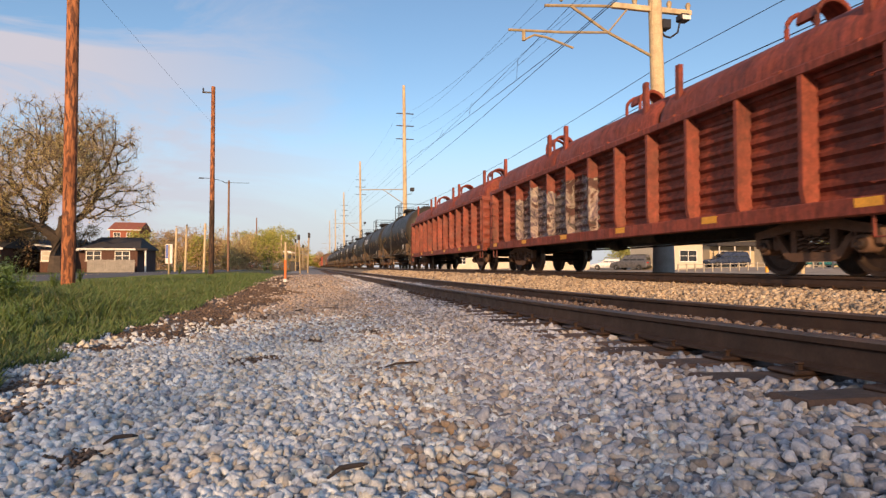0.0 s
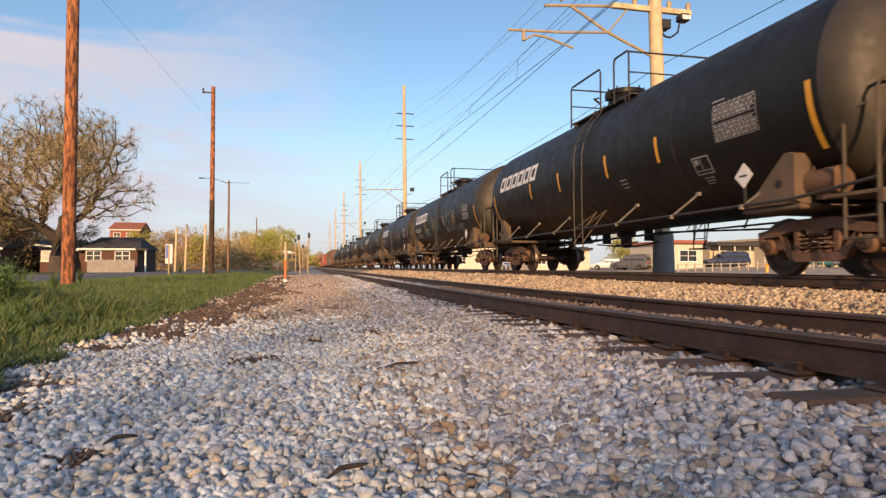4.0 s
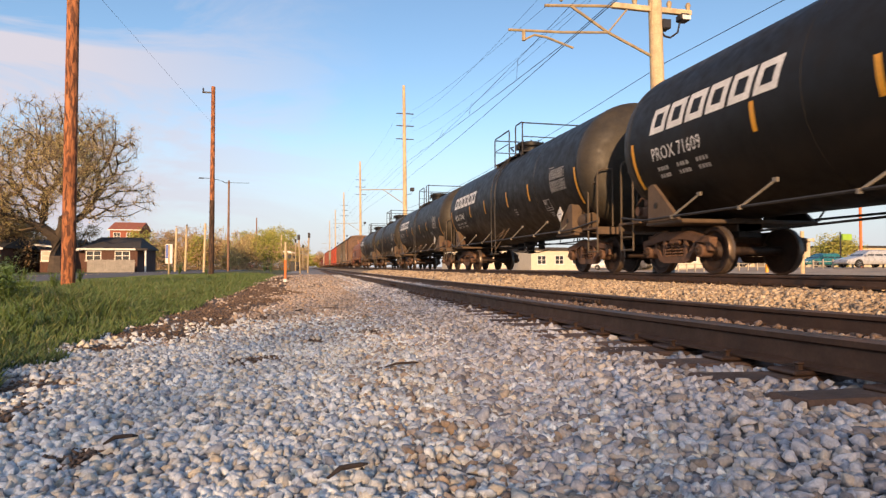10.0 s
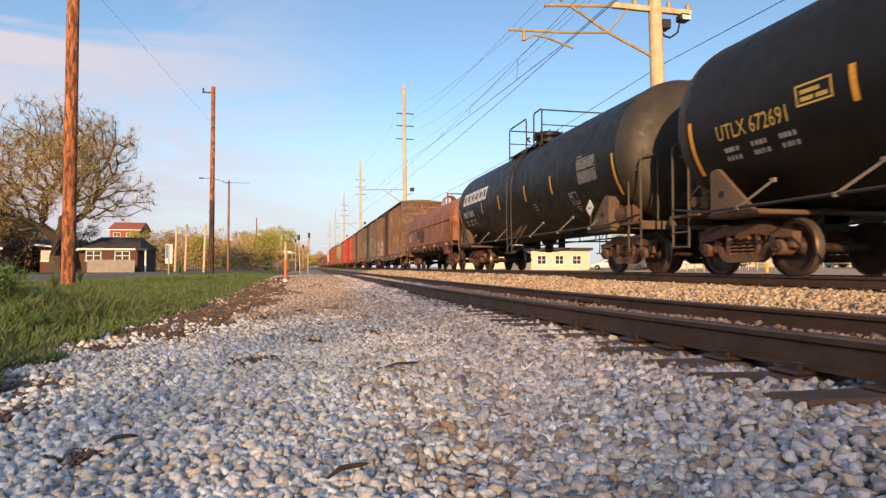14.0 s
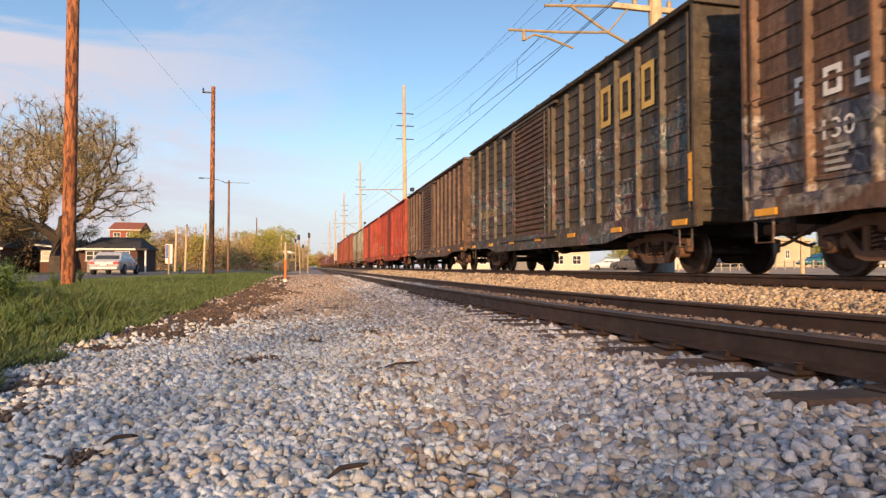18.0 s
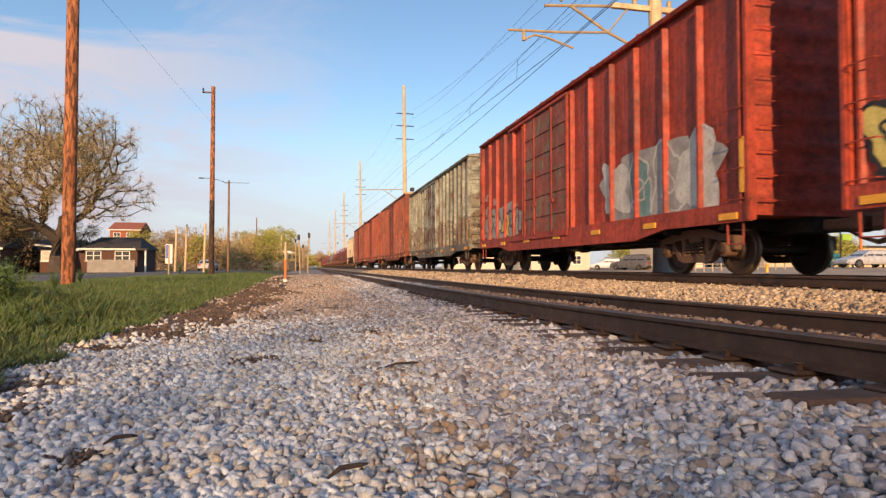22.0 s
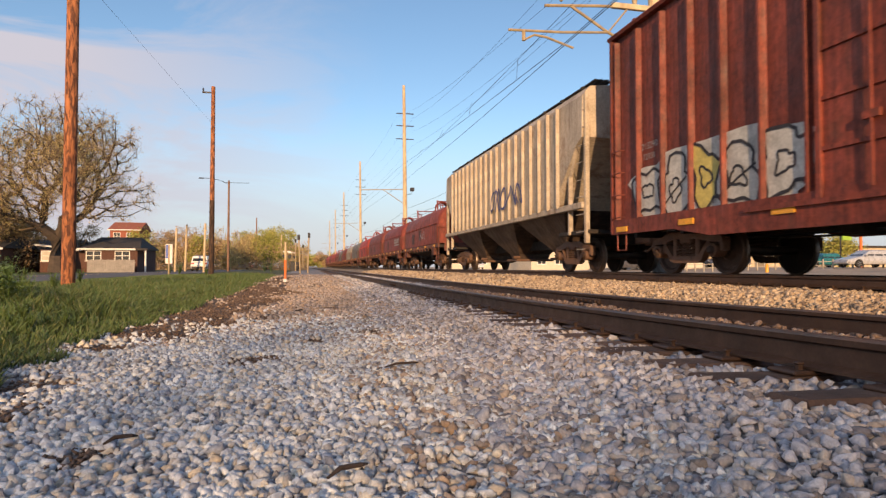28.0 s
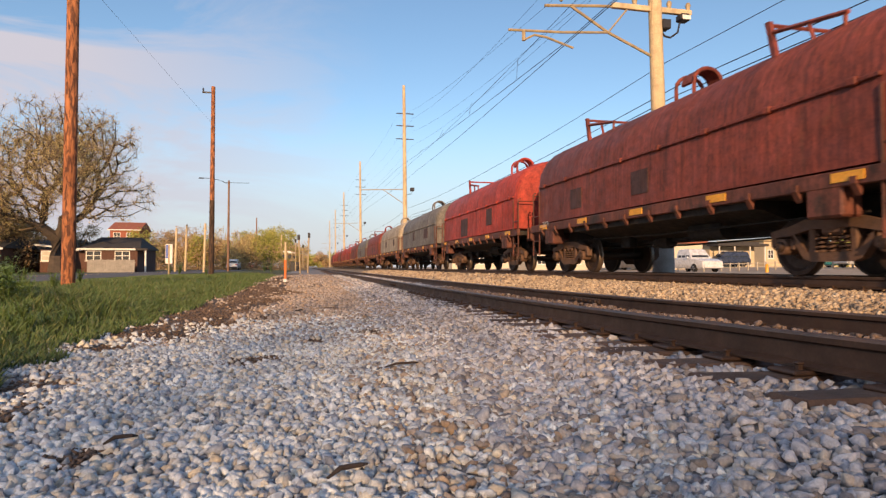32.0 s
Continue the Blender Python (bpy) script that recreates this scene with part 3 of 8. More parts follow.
# ---- box cars ----
def box_car(front, rear, paint, label, door_mat=None, end_mat=None, posts=13, door=(0.44, 0.64), ribbed=True, plug=False, eave=5.05, roof_mat=None, decals=None, proud=0.115):
    L = rear - front
    W = 1.57
    car = new_car(label, "box car", "cars of the freight train")
    end_mat, door_mat, roof_mat = end_mat or paint, door_mat or paint, roof_mat or paint
    z0 = 1.0
    d0, d1 = L * door[0], L * door[1]
    # body shell: side sheets with pressed seams, floor and ends
    g = Geo()
    zs = [z0 + (eave - z0) * i / 12 for i in range(13)]
    for side in (-1, 1):
        rows = []
        for i, z in enumerate(zs):
            out = 0.028 if ribbed and 0 < i < 12 else 0.0
            for dz, dx in ((0.0, 0.0), (0.02, out), (0.07, out), (0.09, 0.0)):
                if z + dz < eave:
                    rows.append([(side * (W - 0.13 + dx), y, z + dz) for y in (0.05, L - 0.05)] + [(side * (W - 0.2), y, z + dz) for y in (L - 0.05, 0.05)])
        rows.append([(side * (W - 0.13), y, eave) for y in (0.05, L - 0.05)] + [(side * (W - 0.2), y, eave) for y in (L - 0.05, 0.05)])
        g.loft(rows)
    g.box(-W + 0.1, W - 0.1, 0.06, L - 0.06, z0 - 0.02, z0 + 0.1)
    part("body", g, paint, car)
    # ends with deep horizontal corrugations
    for y, s in ((0.0, -1), (L, 1)):
        g = Geo()
        rows = []
        for i in range(37):
            z = z0 + (eave + 0.05 - z0) * i / 36
            d = 0.06 * (0.5 - 0.5 * math.cos(2 * math.pi * i / 4))
            rows.append([(-W + 0.03, y - s * 0.07, z), (-W + 0.1, y + s * (d - 0.07), z), (W - 0.1, y + s * (d - 0.07), z), (W - 0.03, y - s * 0.07, z), (W - 0.03, y - s * 0.12, z), (-W + 0.03, y - s * 0.12, z)])
        g.loft(rows)
        part("end_wall", g, end_mat, car, "corrugated end wall")
    # roof with seams
    g = Geo()
    ring = [(-W, eave - 0.06), (-W - 0.03, eave), (-W, eave + 0.04), (-0.8, eave + 0.13), (0, eave + 0.17), (0.8, eave + 0.13), (W, eave + 0.04), (W + 0.03, eave), (W, eave - 0.06)]
    g.prism_y(ring, -0.05, L + 0.05)
    for k in range(1, 14):
        y = L * k / 14
        g.prism_y([(x, z + 0.03) for x, z in ring[2:7]] + [(x, z - 0.01) for x, z in reversed(ring[2:7])], y - 0.04, y + 0.04)
    part("roof", g, roof_mat, car)
    # posts
    g = Geo()
    g.loft([[(0.0, -0.07, z), (-proud, -0.035, z), (-proud, 0.035, z), (0.0, 0.07, z)] for z in (z0 + 0.18, eave - 0.16)])
    post = g.mesh("side_post", paint)
    n1 = max(2, round(posts * d0 / L * 1.15))
    n2 = max(2, round(posts * (L - d1) / L * 1.15))
    ys = [0.22 + (d0 - 0.4) * i / n1 for i in range(n1 + 1)] + [d1 + 0.18 + (L - d1 - 0.4) * i / n2 for i in range(n2 + 1)]
    for y in ys:
        x = -W + 0.13
        near = Geo().loft([[(x, y + 0.05, z), (x - proud, y + 0.028, z), (x - proud, y - 0.022, z), (x - 0.02, y - 0.042, z), (x, y - 0.06, z)] for z in (z0 + 0.18, eave - 0.16)])
        part("side_post", near, paint, car)
        part("side_post", post, None, car, at=pose(W - 0.13, y, 0, 0, 0, 180))
    # door on each side
    for side in (-1, 1):
        x, za, zb = W - 0.01, z0 + 0.1, eave - 0.2
        frame_geo = Geo()
        for y in (d0 + 0.04, d1 - 0.04):
            frame_geo.box(min(side * (W - 0.12), side * (W + 0.012)), max(side * (W - 0.12), side * (W + 0.012)), y - 0.05, y + 0.05, z0 + 0.05, eave - 0.14, cut=0.01)
        for z in (z0 + 0.04, eave - 0.2):
            frame_geo.box(min(side * (W - 0.1), side * (W + 0.03)), max(side * (W - 0.1), side * (W + 0.03)), d0 - (0 if plug else 0.5), d1 + 1.4, z - 0.03, z + 0.05)
        if plug:
            dr = part("door", frame_geo, paint, car, "plug door in stacked panels")
            for i in range(6):
                a, b = za + (zb - za) * i / 6, za + (zb - za) * (i + 1) / 6
                prof = [(x - 0.12, a), (x - 0.03, a), (x - 0.03, b - 0.07), (x, b - 0.06), (x, b), (x - 0.12, b)]
                part("panel", Geo().prism_y([(side * p, q) for p, q in prof], d0 + 0.06, d1 - 0.06), door_mat, dr)
        else:
            h = (zb - za) / 23
            prof = [(x - 0.12, za)]
            for i in range(23):
                a = za + h * i
                prof += [(x - 0.05, a), (x - 0.045, a + h * 0.22), (x, a + h * 0.4), (x, a + h * 0.85)]
            prof += [(x - 0.04, zb), (x - 0.12, zb)]
            dr = part("door", Geo().prism_y([(side * p, q) for p, q in prof], d0 + 0.06, d1 - 0.06), door_mat, car, "corrugated sliding door")
            part("door_frame", frame_geo, paint, dr)
        g = Geo()
        for y in ((d0 * 0.7 + d1 * 0.3, d0 * 0.3 + d1 * 0.7) if plug else (d0 + 0.25,)):
            g.tube([(side * (W + 0.03), y, z0 + 0.15), (side * (W + 0.03), y, eave - 0.3)], 0.022, 6)
            g.box(min(side * W, side * (W + 0.05)), max(side * W, side * (W + 0.05)), y - 0.12, y + 0.12, z0 + 1.0, z0 + 1.1)
        part("lock_bar", g, paint, dr)
    # sill, deeper between the trucks
    for side in (-1, 1):
        g = Geo()
        ring = [(0.0, z0 + 0.2), (0.0, z0 - 0.12), (2.4, z0 - 0.12), (3.5, z0 - 0.3), (L - 3.5, z0 - 0.3), (L - 2.4, z0 - 0.12), (L, z0 - 0.12), (L, z0 + 0.2)]
        g.prism_x(ring, min(side * (W - 0.02), side * (W - 0.08)), max(side * (W - 0.02), side * (W - 0.08)))
        part("side_sill", g, paint, car)
    part("centre_sill", Geo().box(-0.3, 0.3, 0.1, L - 0.1, 0.72, 1.0), M_UNDER, car)
    bearer = Geo().box(-W + 0.15, W - 0.15, -0.06, 0.06, 0.78, 0.996).mesh("crossbearer", M_UNDER)
    for k in range(9):
        part("crossbearer", bearer, None, car, at=(0, L * (k + 0.5) / 9, 0))
    # yellow reflectors, grab irons, steps
    for k in range(7):
        y = 0.5 + (L - 1.0) * k / 6
        g = Geo().box(-W - 0.006, -W + 0.03, y - 0.22, y + 0.22, z0 - 0.07, z0 + 0.04)
        part("reflector", g, M_YELLOW, car, "yellow reflective marker")
    part("corner_reflector", Geo().box(-W - 0.004, -W + 0.03, 0.1, 0.2, 1.35, 2.25), M_YELLOW, car, "tall yellow reflective strip")
    for yy in (0.02, L - 0.09):
        part("corner_post", Geo().box(-W, -W + 0.16, yy, yy + 0.07, z0 - 0.1, eave - 0.05), paint, car)
    sh = ([], [])
    for p, q, c, d in ((0, 0.42, 0, 0.03), (0, 0.42, 0.33, 0.36), (0, 0.03, 0, 0.36), (0.39, 0.42, 0, 0.36), (0.2, 0.23, 0, 0.36)):
        bar(sh, p, q, c, d)
    flat_decal("stencil_box", sh, M_FADED, car, -W + 0.106, 2.75, 1.75)
    sh = ([], [])
    for r in range(5):
        bar(sh, 0, 0.42 - 0.05 * (r % 3), -0.1 * r, 0.05 - 0.1 * r)
    flat_decal("small_print", sh, M_FADED, car, -W + 0.106, L - 1.5, 1.75)
    for yy in (0.12, L - 0.55):
        for z in (1.25, 1.75, 2.25, 2.75):
            grab(car, paint, -W, yy, yy + 0.42, z)
    for k in range(9):
        part("ladder_rung", Geo().tube([(-W + 0.15, -0.08, 1.2 + 0.4 * k), (-W + 0.62, -0.08, 1.2 + 0.4 * k)], 0.012, 5), paint, car)
    stirrup(car, paint, 0.4)
    stirrup(car, paint, L - 0.4)
    couplers(car, 0, L)
    brake_gear(car, L)
    trucks(car, (2.1, L - 2.1))
    if decals:
        decals(car, L, W)
    CARS.append((car, front))
    return car


# ---- tank cars ----
TANK_R, TANK_Z = 1.68, 2.76
M_TANK = material("black_tank_paint", (0.008, 0.0075, 0.007), 0.5, 0, 0.3, 1.2, 30, 0.12, 0.003, dirt=(0.026, 0.02, 0.015), dirt_at=(0.52, 0.85), dirt_scale=0.9, streak=(0.022, 0.017, 0.013), streak_at=(0.6, 0.9))
M_TANK.node_tree.nodes["Principled BSDF"].inputs["Specular IOR Level"].default_value = 0.28
# dust, plus the sunlit olive of the heads put into the paint
M_TANKHEAD = material("dusty_sunlit_tank_head", (0.04, 0.032, 0.02), 0.6, 0, 0.35, 1.5, 30, 0.12, 0.003, dirt=(0.014, 0.012, 0.01), dirt_at=(0.5, 0.7), dirt_scale=1.2)
M_RAILING = material("black_railing", (0.03, 0.027, 0.025), 0.6, 0.1, 0.3)
M_SADDLE = material("dusty_tan_saddle", (0.12, 0.08, 0.05), 0.8, 0, 0.3, 3, 40, 0.3, 0.003, dirt=(0.06, 0.045, 0.035))
M_HANDRAIL = material("dusty_olive_handrail", (0.09, 0.07, 0.048), 0.7, 0, 0.3)
M_BRACKET = material("dusty_pale_bracket", (0.2, 0.18, 0.15), 0.7, 0, 0.3)
M_SCRAWL = material("pale_teal_spray", (0.2, 0.3, 0.29), 0.7, 0, 0.3, 4, 30, 0.05, 0.001)
M_PLACARD = material("white_placard", (0.7, 0.69, 0.66), 0.5, 0, 0.05)


def tank_car(front, rear, number="", marks="", ink=None, logo=False, scrawls=(), label="", style=0, plate=False):
    """front, rear: the middles of the couplings. The tank is alike at both ends, the ladder stands at its middle."""
    front, rear = front + 0.43, rear - 0.73
    L = rear - front
    C = L / 2
    car = new_car(label, "tank car", "cars of the freight train")
    R, Z = TANK_R, TANK_Z
    w = 0.72                      # from the end sill to the weld of the tank head
    part("tank", Geo().lathe_y([(w, R)] + [(L * k, R) for k in (0.25, 0.5, 0.75)] + [(L - w, R)], 0, Z, 72), M_TANK, car, "black cylindrical tank with rounded heads")
    end = [(0.02, 0.02), (0.03, 0.35), (0.06, 0.75), (0.11, 1.08), (0.18, 1.32), (0.28, 1.5), (0.4, 1.61), (0.53, 1.665), (0.64, R), (w, R)]
    part("tank_head", Geo().lathe_y(end, 0, Z, 72), M_TANKHEAD, car, "dusty tank head with sunlit olive-brown paint")
    part("tank_head", Geo().lathe_y([(L - y, r) for y, r in end], 0, Z, 72), M_TANKHEAD, car, "dusty tank head with sunlit olive-brown paint")
    # weld bands
    for y in (w, C - 3.9, C + 0.55, C + 2.6, L - w):
        part("weld_band", Geo().lathe_y([(y - 0.02, R - 0.01), (y - 0.015, R + 0.005), (y + 0.015, R + 0.005), (y + 0.02, R - 0.01)], 0, Z, 48), M_TANK, car)
    # manway with its platform and railing
    ym = C + 0.7
    g = Geo().lathe_z([(Z + R - 0.1, 0.45), (Z + R + 0.32, 0.45), (Z + R + 0.34, 0.52), (Z + R + 0.46, 0.52), (Z + R + 0.48, 0.46), (Z + R + 0.53, 0.3)], 0, ym, 28)
    for k in range(10):
        t = 2 * math.pi * k / 10
        g.lathe_z([(Z + R + 0.36, 0.025), (Z + R + 0.53, 0.025)], 0.49 * math.cos(t), ym + 0.49 * math.sin(t), 6)
    g.box(-0.56, -0.46, ym - 0.1, ym + 0.1, Z + R + 0.2, Z + R + 0.42, cut=0.02)
    g.tube([(-0.5, ym + 0.5, Z + R + 0.25), (-0.6, ym + 0.62, Z + R + 0.4), (-0.45, ym + 0.66, Z + R + 0.45)], 0.03, 6)
    part("manway", g, M_TANK, car, "dusty black manway dome")
    p0, p1, pz = C - 1.45, C + 1.7, Z + R - 0.22
    walkway = part("walkway", Geo().box(-1.1, 1.1, p0 - 0.05, p0 + 0.25, pz - 0.05, pz - 0.01), M_RAILING, car)
    part("end_board", Geo().box(-1.1, 1.1, p1 - 0.25, p1 + 0.05, pz - 0.05, pz - 0.01), M_RAILING, walkway)
    for side in (-1, 1):
        for k in range(4):
            xa = side * (0.72 + 0.1 * k)
            xb = xa + side * 0.07
            part("slat", Geo().box(min(xa, xb), max(xa, xb), p0, p1, pz - 0.06, pz - 0.02), M_RAILING, walkway)
        for y in (p0 + 0.2, C + 0.2, p1 - 0.2):
            g = Geo().box(min(side * 0.7, side * 1.12), max(side * 0.7, side * 1.12), y - 0.03, y + 0.03, pz - 0.16, pz - 0.05)
            g.tube([(side * 1.05, y, pz - 0.1), (side * 1.16, y, Z + 1.12)], 0.025, 5)
            part("bracket", g, M_RAILING, walkway)
    g = Geo()
    top = pz + 1.0
    for side in (-1, 1):
        x = side * 1.12
        for ya, yb in ((p1, C - 0.05), (p0, C - 0.75)):
            d = 0.06 if yb > ya else -0.06
            g.tube([(x, ya, pz - 0.14), (x, ya, top - 0.05), (x, ya + d, top), (x, yb - d, top), (x, yb, top - 0.07), (x, yb, pz - 0.1)], 0.026, 6)
        if style:
            g.tube([(x, p1, pz + 0.5), (x, C - 0.05, pz + 0.5)], 0.018, 5)
    for y in (p0, p1):
        g.tube([(-1.12, y, top - 0.04), (1.12, y, top - 0.04)], 0.024, 5)
        g.tube([(-1.12, y, pz + 0.48), (1.12, y, pz + 0.48)], 0.018, 5)
    part("safety_railing", g, M_RAILING, car, "thin black steel railing")
    # side ladder that follows the curve
    for side in (-1, 1):
        g = Geo()
        arc = [(side * (R + 0.07) * math.cos(t), Z + (R + 0.07) * math.sin(t)) for t in (radians(d) for d in range(-8, 48, 6))]
        pts = [(side * 1.72, 0.62), (side * 1.74, 1.4), (side * 1.75, 2.3)] + arc + [(side * 1.12, pz)]
        for y in (C - 0.23, C + 0.23):
            g.tube([(x, y, z) for x, z in pts], 0.017, 5)
        for k in range(11):
            f = (k + 0.3) * (len(pts) - 1) / 11
            (xa, za), (xb, zb) = pts[int(f)], pts[int(f) + 1]
            q = f - int(f)
            g.tube([(xa + (xb - xa) * q, C - 0.23, za + (zb - za) * q), (xa + (xb - xa) * q, C + 0.23, za + (zb - za) * q)], 0.012, 5)
        g.box(min(side * 1.6, side * 1.8), max(side * 1.6, side * 1.8), C - 0.26, C + 0.26, 0.6, 0.64)
        part("ladder", g, M_RAILING, car)
        # two pale braces that hold the ladder's foot
        for a in (C - 0.25, C + 0.25):
            part("ladder_brace", Geo().tube([(side * 1.74, a, 0.75), (side * 1.42, a - 0.62, 1.5)], 0.018, 5).tube([(side * 1.66, a + 0.25, 1.08), (side * 1.42, a - 0.62, 1.5)], 0.016, 5), M_SADDLE, car)
        # handrail along the side, with brackets that reach up to the shell
        g = Geo().tube([(side * 1.46, 0.0, 1.28), (side * 1.64, 1.2, 1.12), (side * 1.66, L - 1.2, 1.1), (side * 1.46, L, 1.25)], 0.026, 6)
        part("side_handrail", g, M_RAILING, car)
        for d in (5.7, 3.85, 1.7, -1.8, -3.9, -5.8):
            y = C + d
            g = Geo().tube([(side * 1.66, y, 1.1), (side * 1.45, y - 0.52, 1.47)], 0.022, 5)
            g.box(min(side * 1.43, side * 1.48), max(side * 1.43, side * 1.48), y - 0.57, y - 0.48, 1.44, 1.51)
            g.box(min(side * 1.63, side * 1.69), max(side * 1.63, side * 1.69), y - 0.02, y + 0.03, 1.06, 1.13)
            part("rail_bracket", g, M_BRACKET if side < 0 else M_RAILING, car)
    # saddles, stub sills and end platforms
    for ye, s in ((0.0, -1), (L, 1)):
        y = ye - s * 1.4
        g = Geo()
        for side in (-1, 1):
            # upright edge towards the car's end, sloping edge towards its middle
            ring = [(y + s * 0.16, 1.06), (y - s * 0.86, 1.06), (y - s * 0.04, 1.82), (y + s * 0.07, 1.82)]
            x0, x1 = side * 1.56, side * 1.48
            g.prism_x(ring, min(x0, x1), max(x0, x1))
            g.box(min(side * 1.56, side * 1.2), max(side * 1.56, side * 1.2), y + s * 0.12 - 0.03, y + s * 0.12 + 0.03, 1.06, 1.8)
            g.lathe_x([(side * 1.575, 0.06), (side * 1.555, 0.06)], y - s * 0.14, 1.38, 12, 1)
        ya, yb = sorted((y + s * 0.25, y - s * 0.95))
        g.box(-1.55, 1.55, ya, yb, 0.98, 1.06, cut=0.02)
        g.box(-0.28, 0.28, y - 0.9, y + 0.9, 0.84, 1.3)
        part("saddle", g, [M_SADDLE, M_UNDER], car, "tan triangular saddle plate with a round hole")
        g = Geo()
        ya, yb = sorted((ye, y - s * 0.9))
        g.box(-0.25, 0.25, ya, yb, 0.72, 1.04)
        part("stub_sill", g, M_UNDER, car)
        ya, yb = sorted((ye + s * 0.06, ye - s * 0.8))
        g = Geo().box(-1.5, 1.5, ya, yb, 1.08, 1.13)
        ya, yb = sorted((ye + s * 0.08, ye))
        g.box(-1.5, 1.5, ya, yb, 0.95, 1.13)
        part("end_platform", g, M_SADDLE, car)
        g = Geo()
        for x in (-1.47, 1.47):
            g.tube([(x, ye, 0.5), (x, ye, 1.15), (x, ye, 2.42), (x * 0.97, ye, 2.52), (x * 0.9, ye, 2.56), (x * 0.72, ye, 2.57)], 0.024, 6)
            g.tube([(x, ye - s * 0.5, 0.5), (x, ye - s * 0.5, 2.1), (x * 0.97, ye - s * 0.46, 2.2), (x * 0.97, ye - s * 0.2, 2.26)], 0.022, 6)
            for z in (0.52, 0.8):
                g.tube([(x, ye, z), (x, ye - s * 0.5, z)], 0.02, 5)
        g.tube([(-1.06, ye, 2.57), (-1.06, ye, 1.15)], 0.02, 6)
        g.tube([(1.06, ye, 2.57), (1.06, ye, 1.15)], 0.02, 6)
        part("end_handrail", g, M_HANDRAIL, car)
    # brake cylinder at the leading end, hand brake box at the other
    g = Geo().lathe_y([(0.72, 0.09), (0.76, 0.2), (1.26, 0.2), (1.3, 0.1)], -1.22, 1.36, 16).box(-1.3, -1.1, 0.9, 1.15, 1.1, 1.3)
    part("brake_cylinder", g, M_SADDLE if style else M_TRUCK, car)
    g = Geo().box(-1.28, -0.95, L - 0.75, L - 0.35, 1.2, 1.45, cut=0.04).box(-1.22, -1.0, L - 0.7, L - 0.5, 1.45, 1.6, cut=0.03)
    g.lathe_x([(-1.36, 0.1), (-1.28, 0.1)], L - 0.5, 1.36, 12)
    g.tube([(-1.2, L - 0.8, 1.5), (-1.25, L - 0.5, 1.66), (-1.2, L - 0.2, 1.5)], 0.02, 5)
    part("brake_valve", g, M_TRUCK, car, "rusty brake valve on the end platform")
    # bottom outlet
    g = Geo().lathe_z([(0.66, 0.1), (0.72, 0.15), (0.92, 0.15), (0.98, 0.24), (1.2, 0.28)], 0, ym, 14)
    for d in (-1.1, 1.1):
        g.box(-0.12, 0.12, ym + d - 0.02, ym + d + 0.02, 0.8, 1.2)
        g.tube([(-0.3, ym + d, 0.78), (-0.3, ym, 0.7), (0.3, ym, 0.7), (0.3, ym + d, 0.78)], 0.02, 5)
    part("bottom_outlet", g, M_UNDER, car)
    brake_gear(car, L, False)
    couplers(car, 0, L)
    trucks(car, (1.4, L - 1.4))
    # yellow stripes on the shell
    for d, tall, v in ((-6.78, 1.0, -0.53), (-3.4, 0.52, -0.29), (-1.3, 0.52, -0.29), (1.4, 0.52, -0.29), (3.55, 0.48, -0.27), (6.78, 1.0, -0.53)):
        y = C + d if abs(d) < 6 else (0.86 if d < 0 else L - 0.86)
        sh = ([], [])
        bar(sh, -0.05, 0.05, v - tall / 2, v + tall / 2)
        round_decal("reflector_stripe", sh, M_YELLOW, car, y, 0, Z, R)
    yn = L - 1.52
    # emblem of plain slanted blocks
    if logo:
        for k in range(6):
            sh = ([], [])
            u, wd, h = 0.58 * k, 0.5, 0.5
            for p, q, c, d in ((0, wd, 0, 0.12), (0, wd, h - 0.12, h), (0, 0.13, 0.12, h - 0.12), (wd - 0.13, wd, 0.12, h - 0.12)):
                bar(sh, u + p + 0.25 * c, u + q + 0.25 * c, 0.03 + c, 0.03 + d, 0.25)
            round_decal("emblem", sh, M_WHITE, car, yn, 0, Z, R, "white slanted emblem block")
    if number:
        sh = ([], [])
        v, f = letters(marks + " " + number, 0.37)
        wide = max(p[0] for p in v)
        add_flat(sh, [(x * 1.55 / wide, y) for x, y in v], f, 0, -0.5)
        round_decal("car_number", sh, ink or M_WHITE, car, yn, 0, Z, R, "painted car number")
        sh = ([], [])
        rng = random.Random(number)
        for r in range(2):
            for u in (0.1, 0.72, 1.3):
                for k in range(4):
                    bar(sh, u + 0.09 * k, u + 0.09 * k + rng.uniform(0.05, 0.08), -0.72 - 0.15 * r, -0.64 - 0.15 * r)
        round_decal("small_print", sh, M_FADED, car, yn, 0, Z, R)
    if plate:
        sh = ([], [])
        for p, q, c, d in ((0, 0.62, 0, 0.03), (0, 0.62, 0.27, 0.3), (0, 0.03, 0, 0.3), (0.59, 0.62, 0, 0.3), (0.08, 0.3, 0.06, 0.12), (0.34, 0.54, 0.06, 0.12), (0.08, 0.42, 0.16, 0.22)):
            bar(sh, p, q, -0.36 + c, -0.36 + d)
        round_decal("panel_mark", sh, M_CREAM, car, yn - 1.75, 0, Z, R, "cream framed panel of small print")
    # data table, square mark and placard near the leading end
    sh = ([], [])
    rng = random.Random(7)
    for r in range(9):
        bar(sh, 0, 1.02, -0.5 + 0.07 * r, -0.488 + 0.07 * r)
        u = 0.03
        while u < 0.92 and r != 4:
            wd = rng.uniform(0.04, 0.13)
            bar(sh, u, u + wd, -0.475 + 0.07 * r, -0.44 + 0.07 * r)
            u += wd + 0.03
    bar(sh, 0, 0.3, 0.17, 0.2)
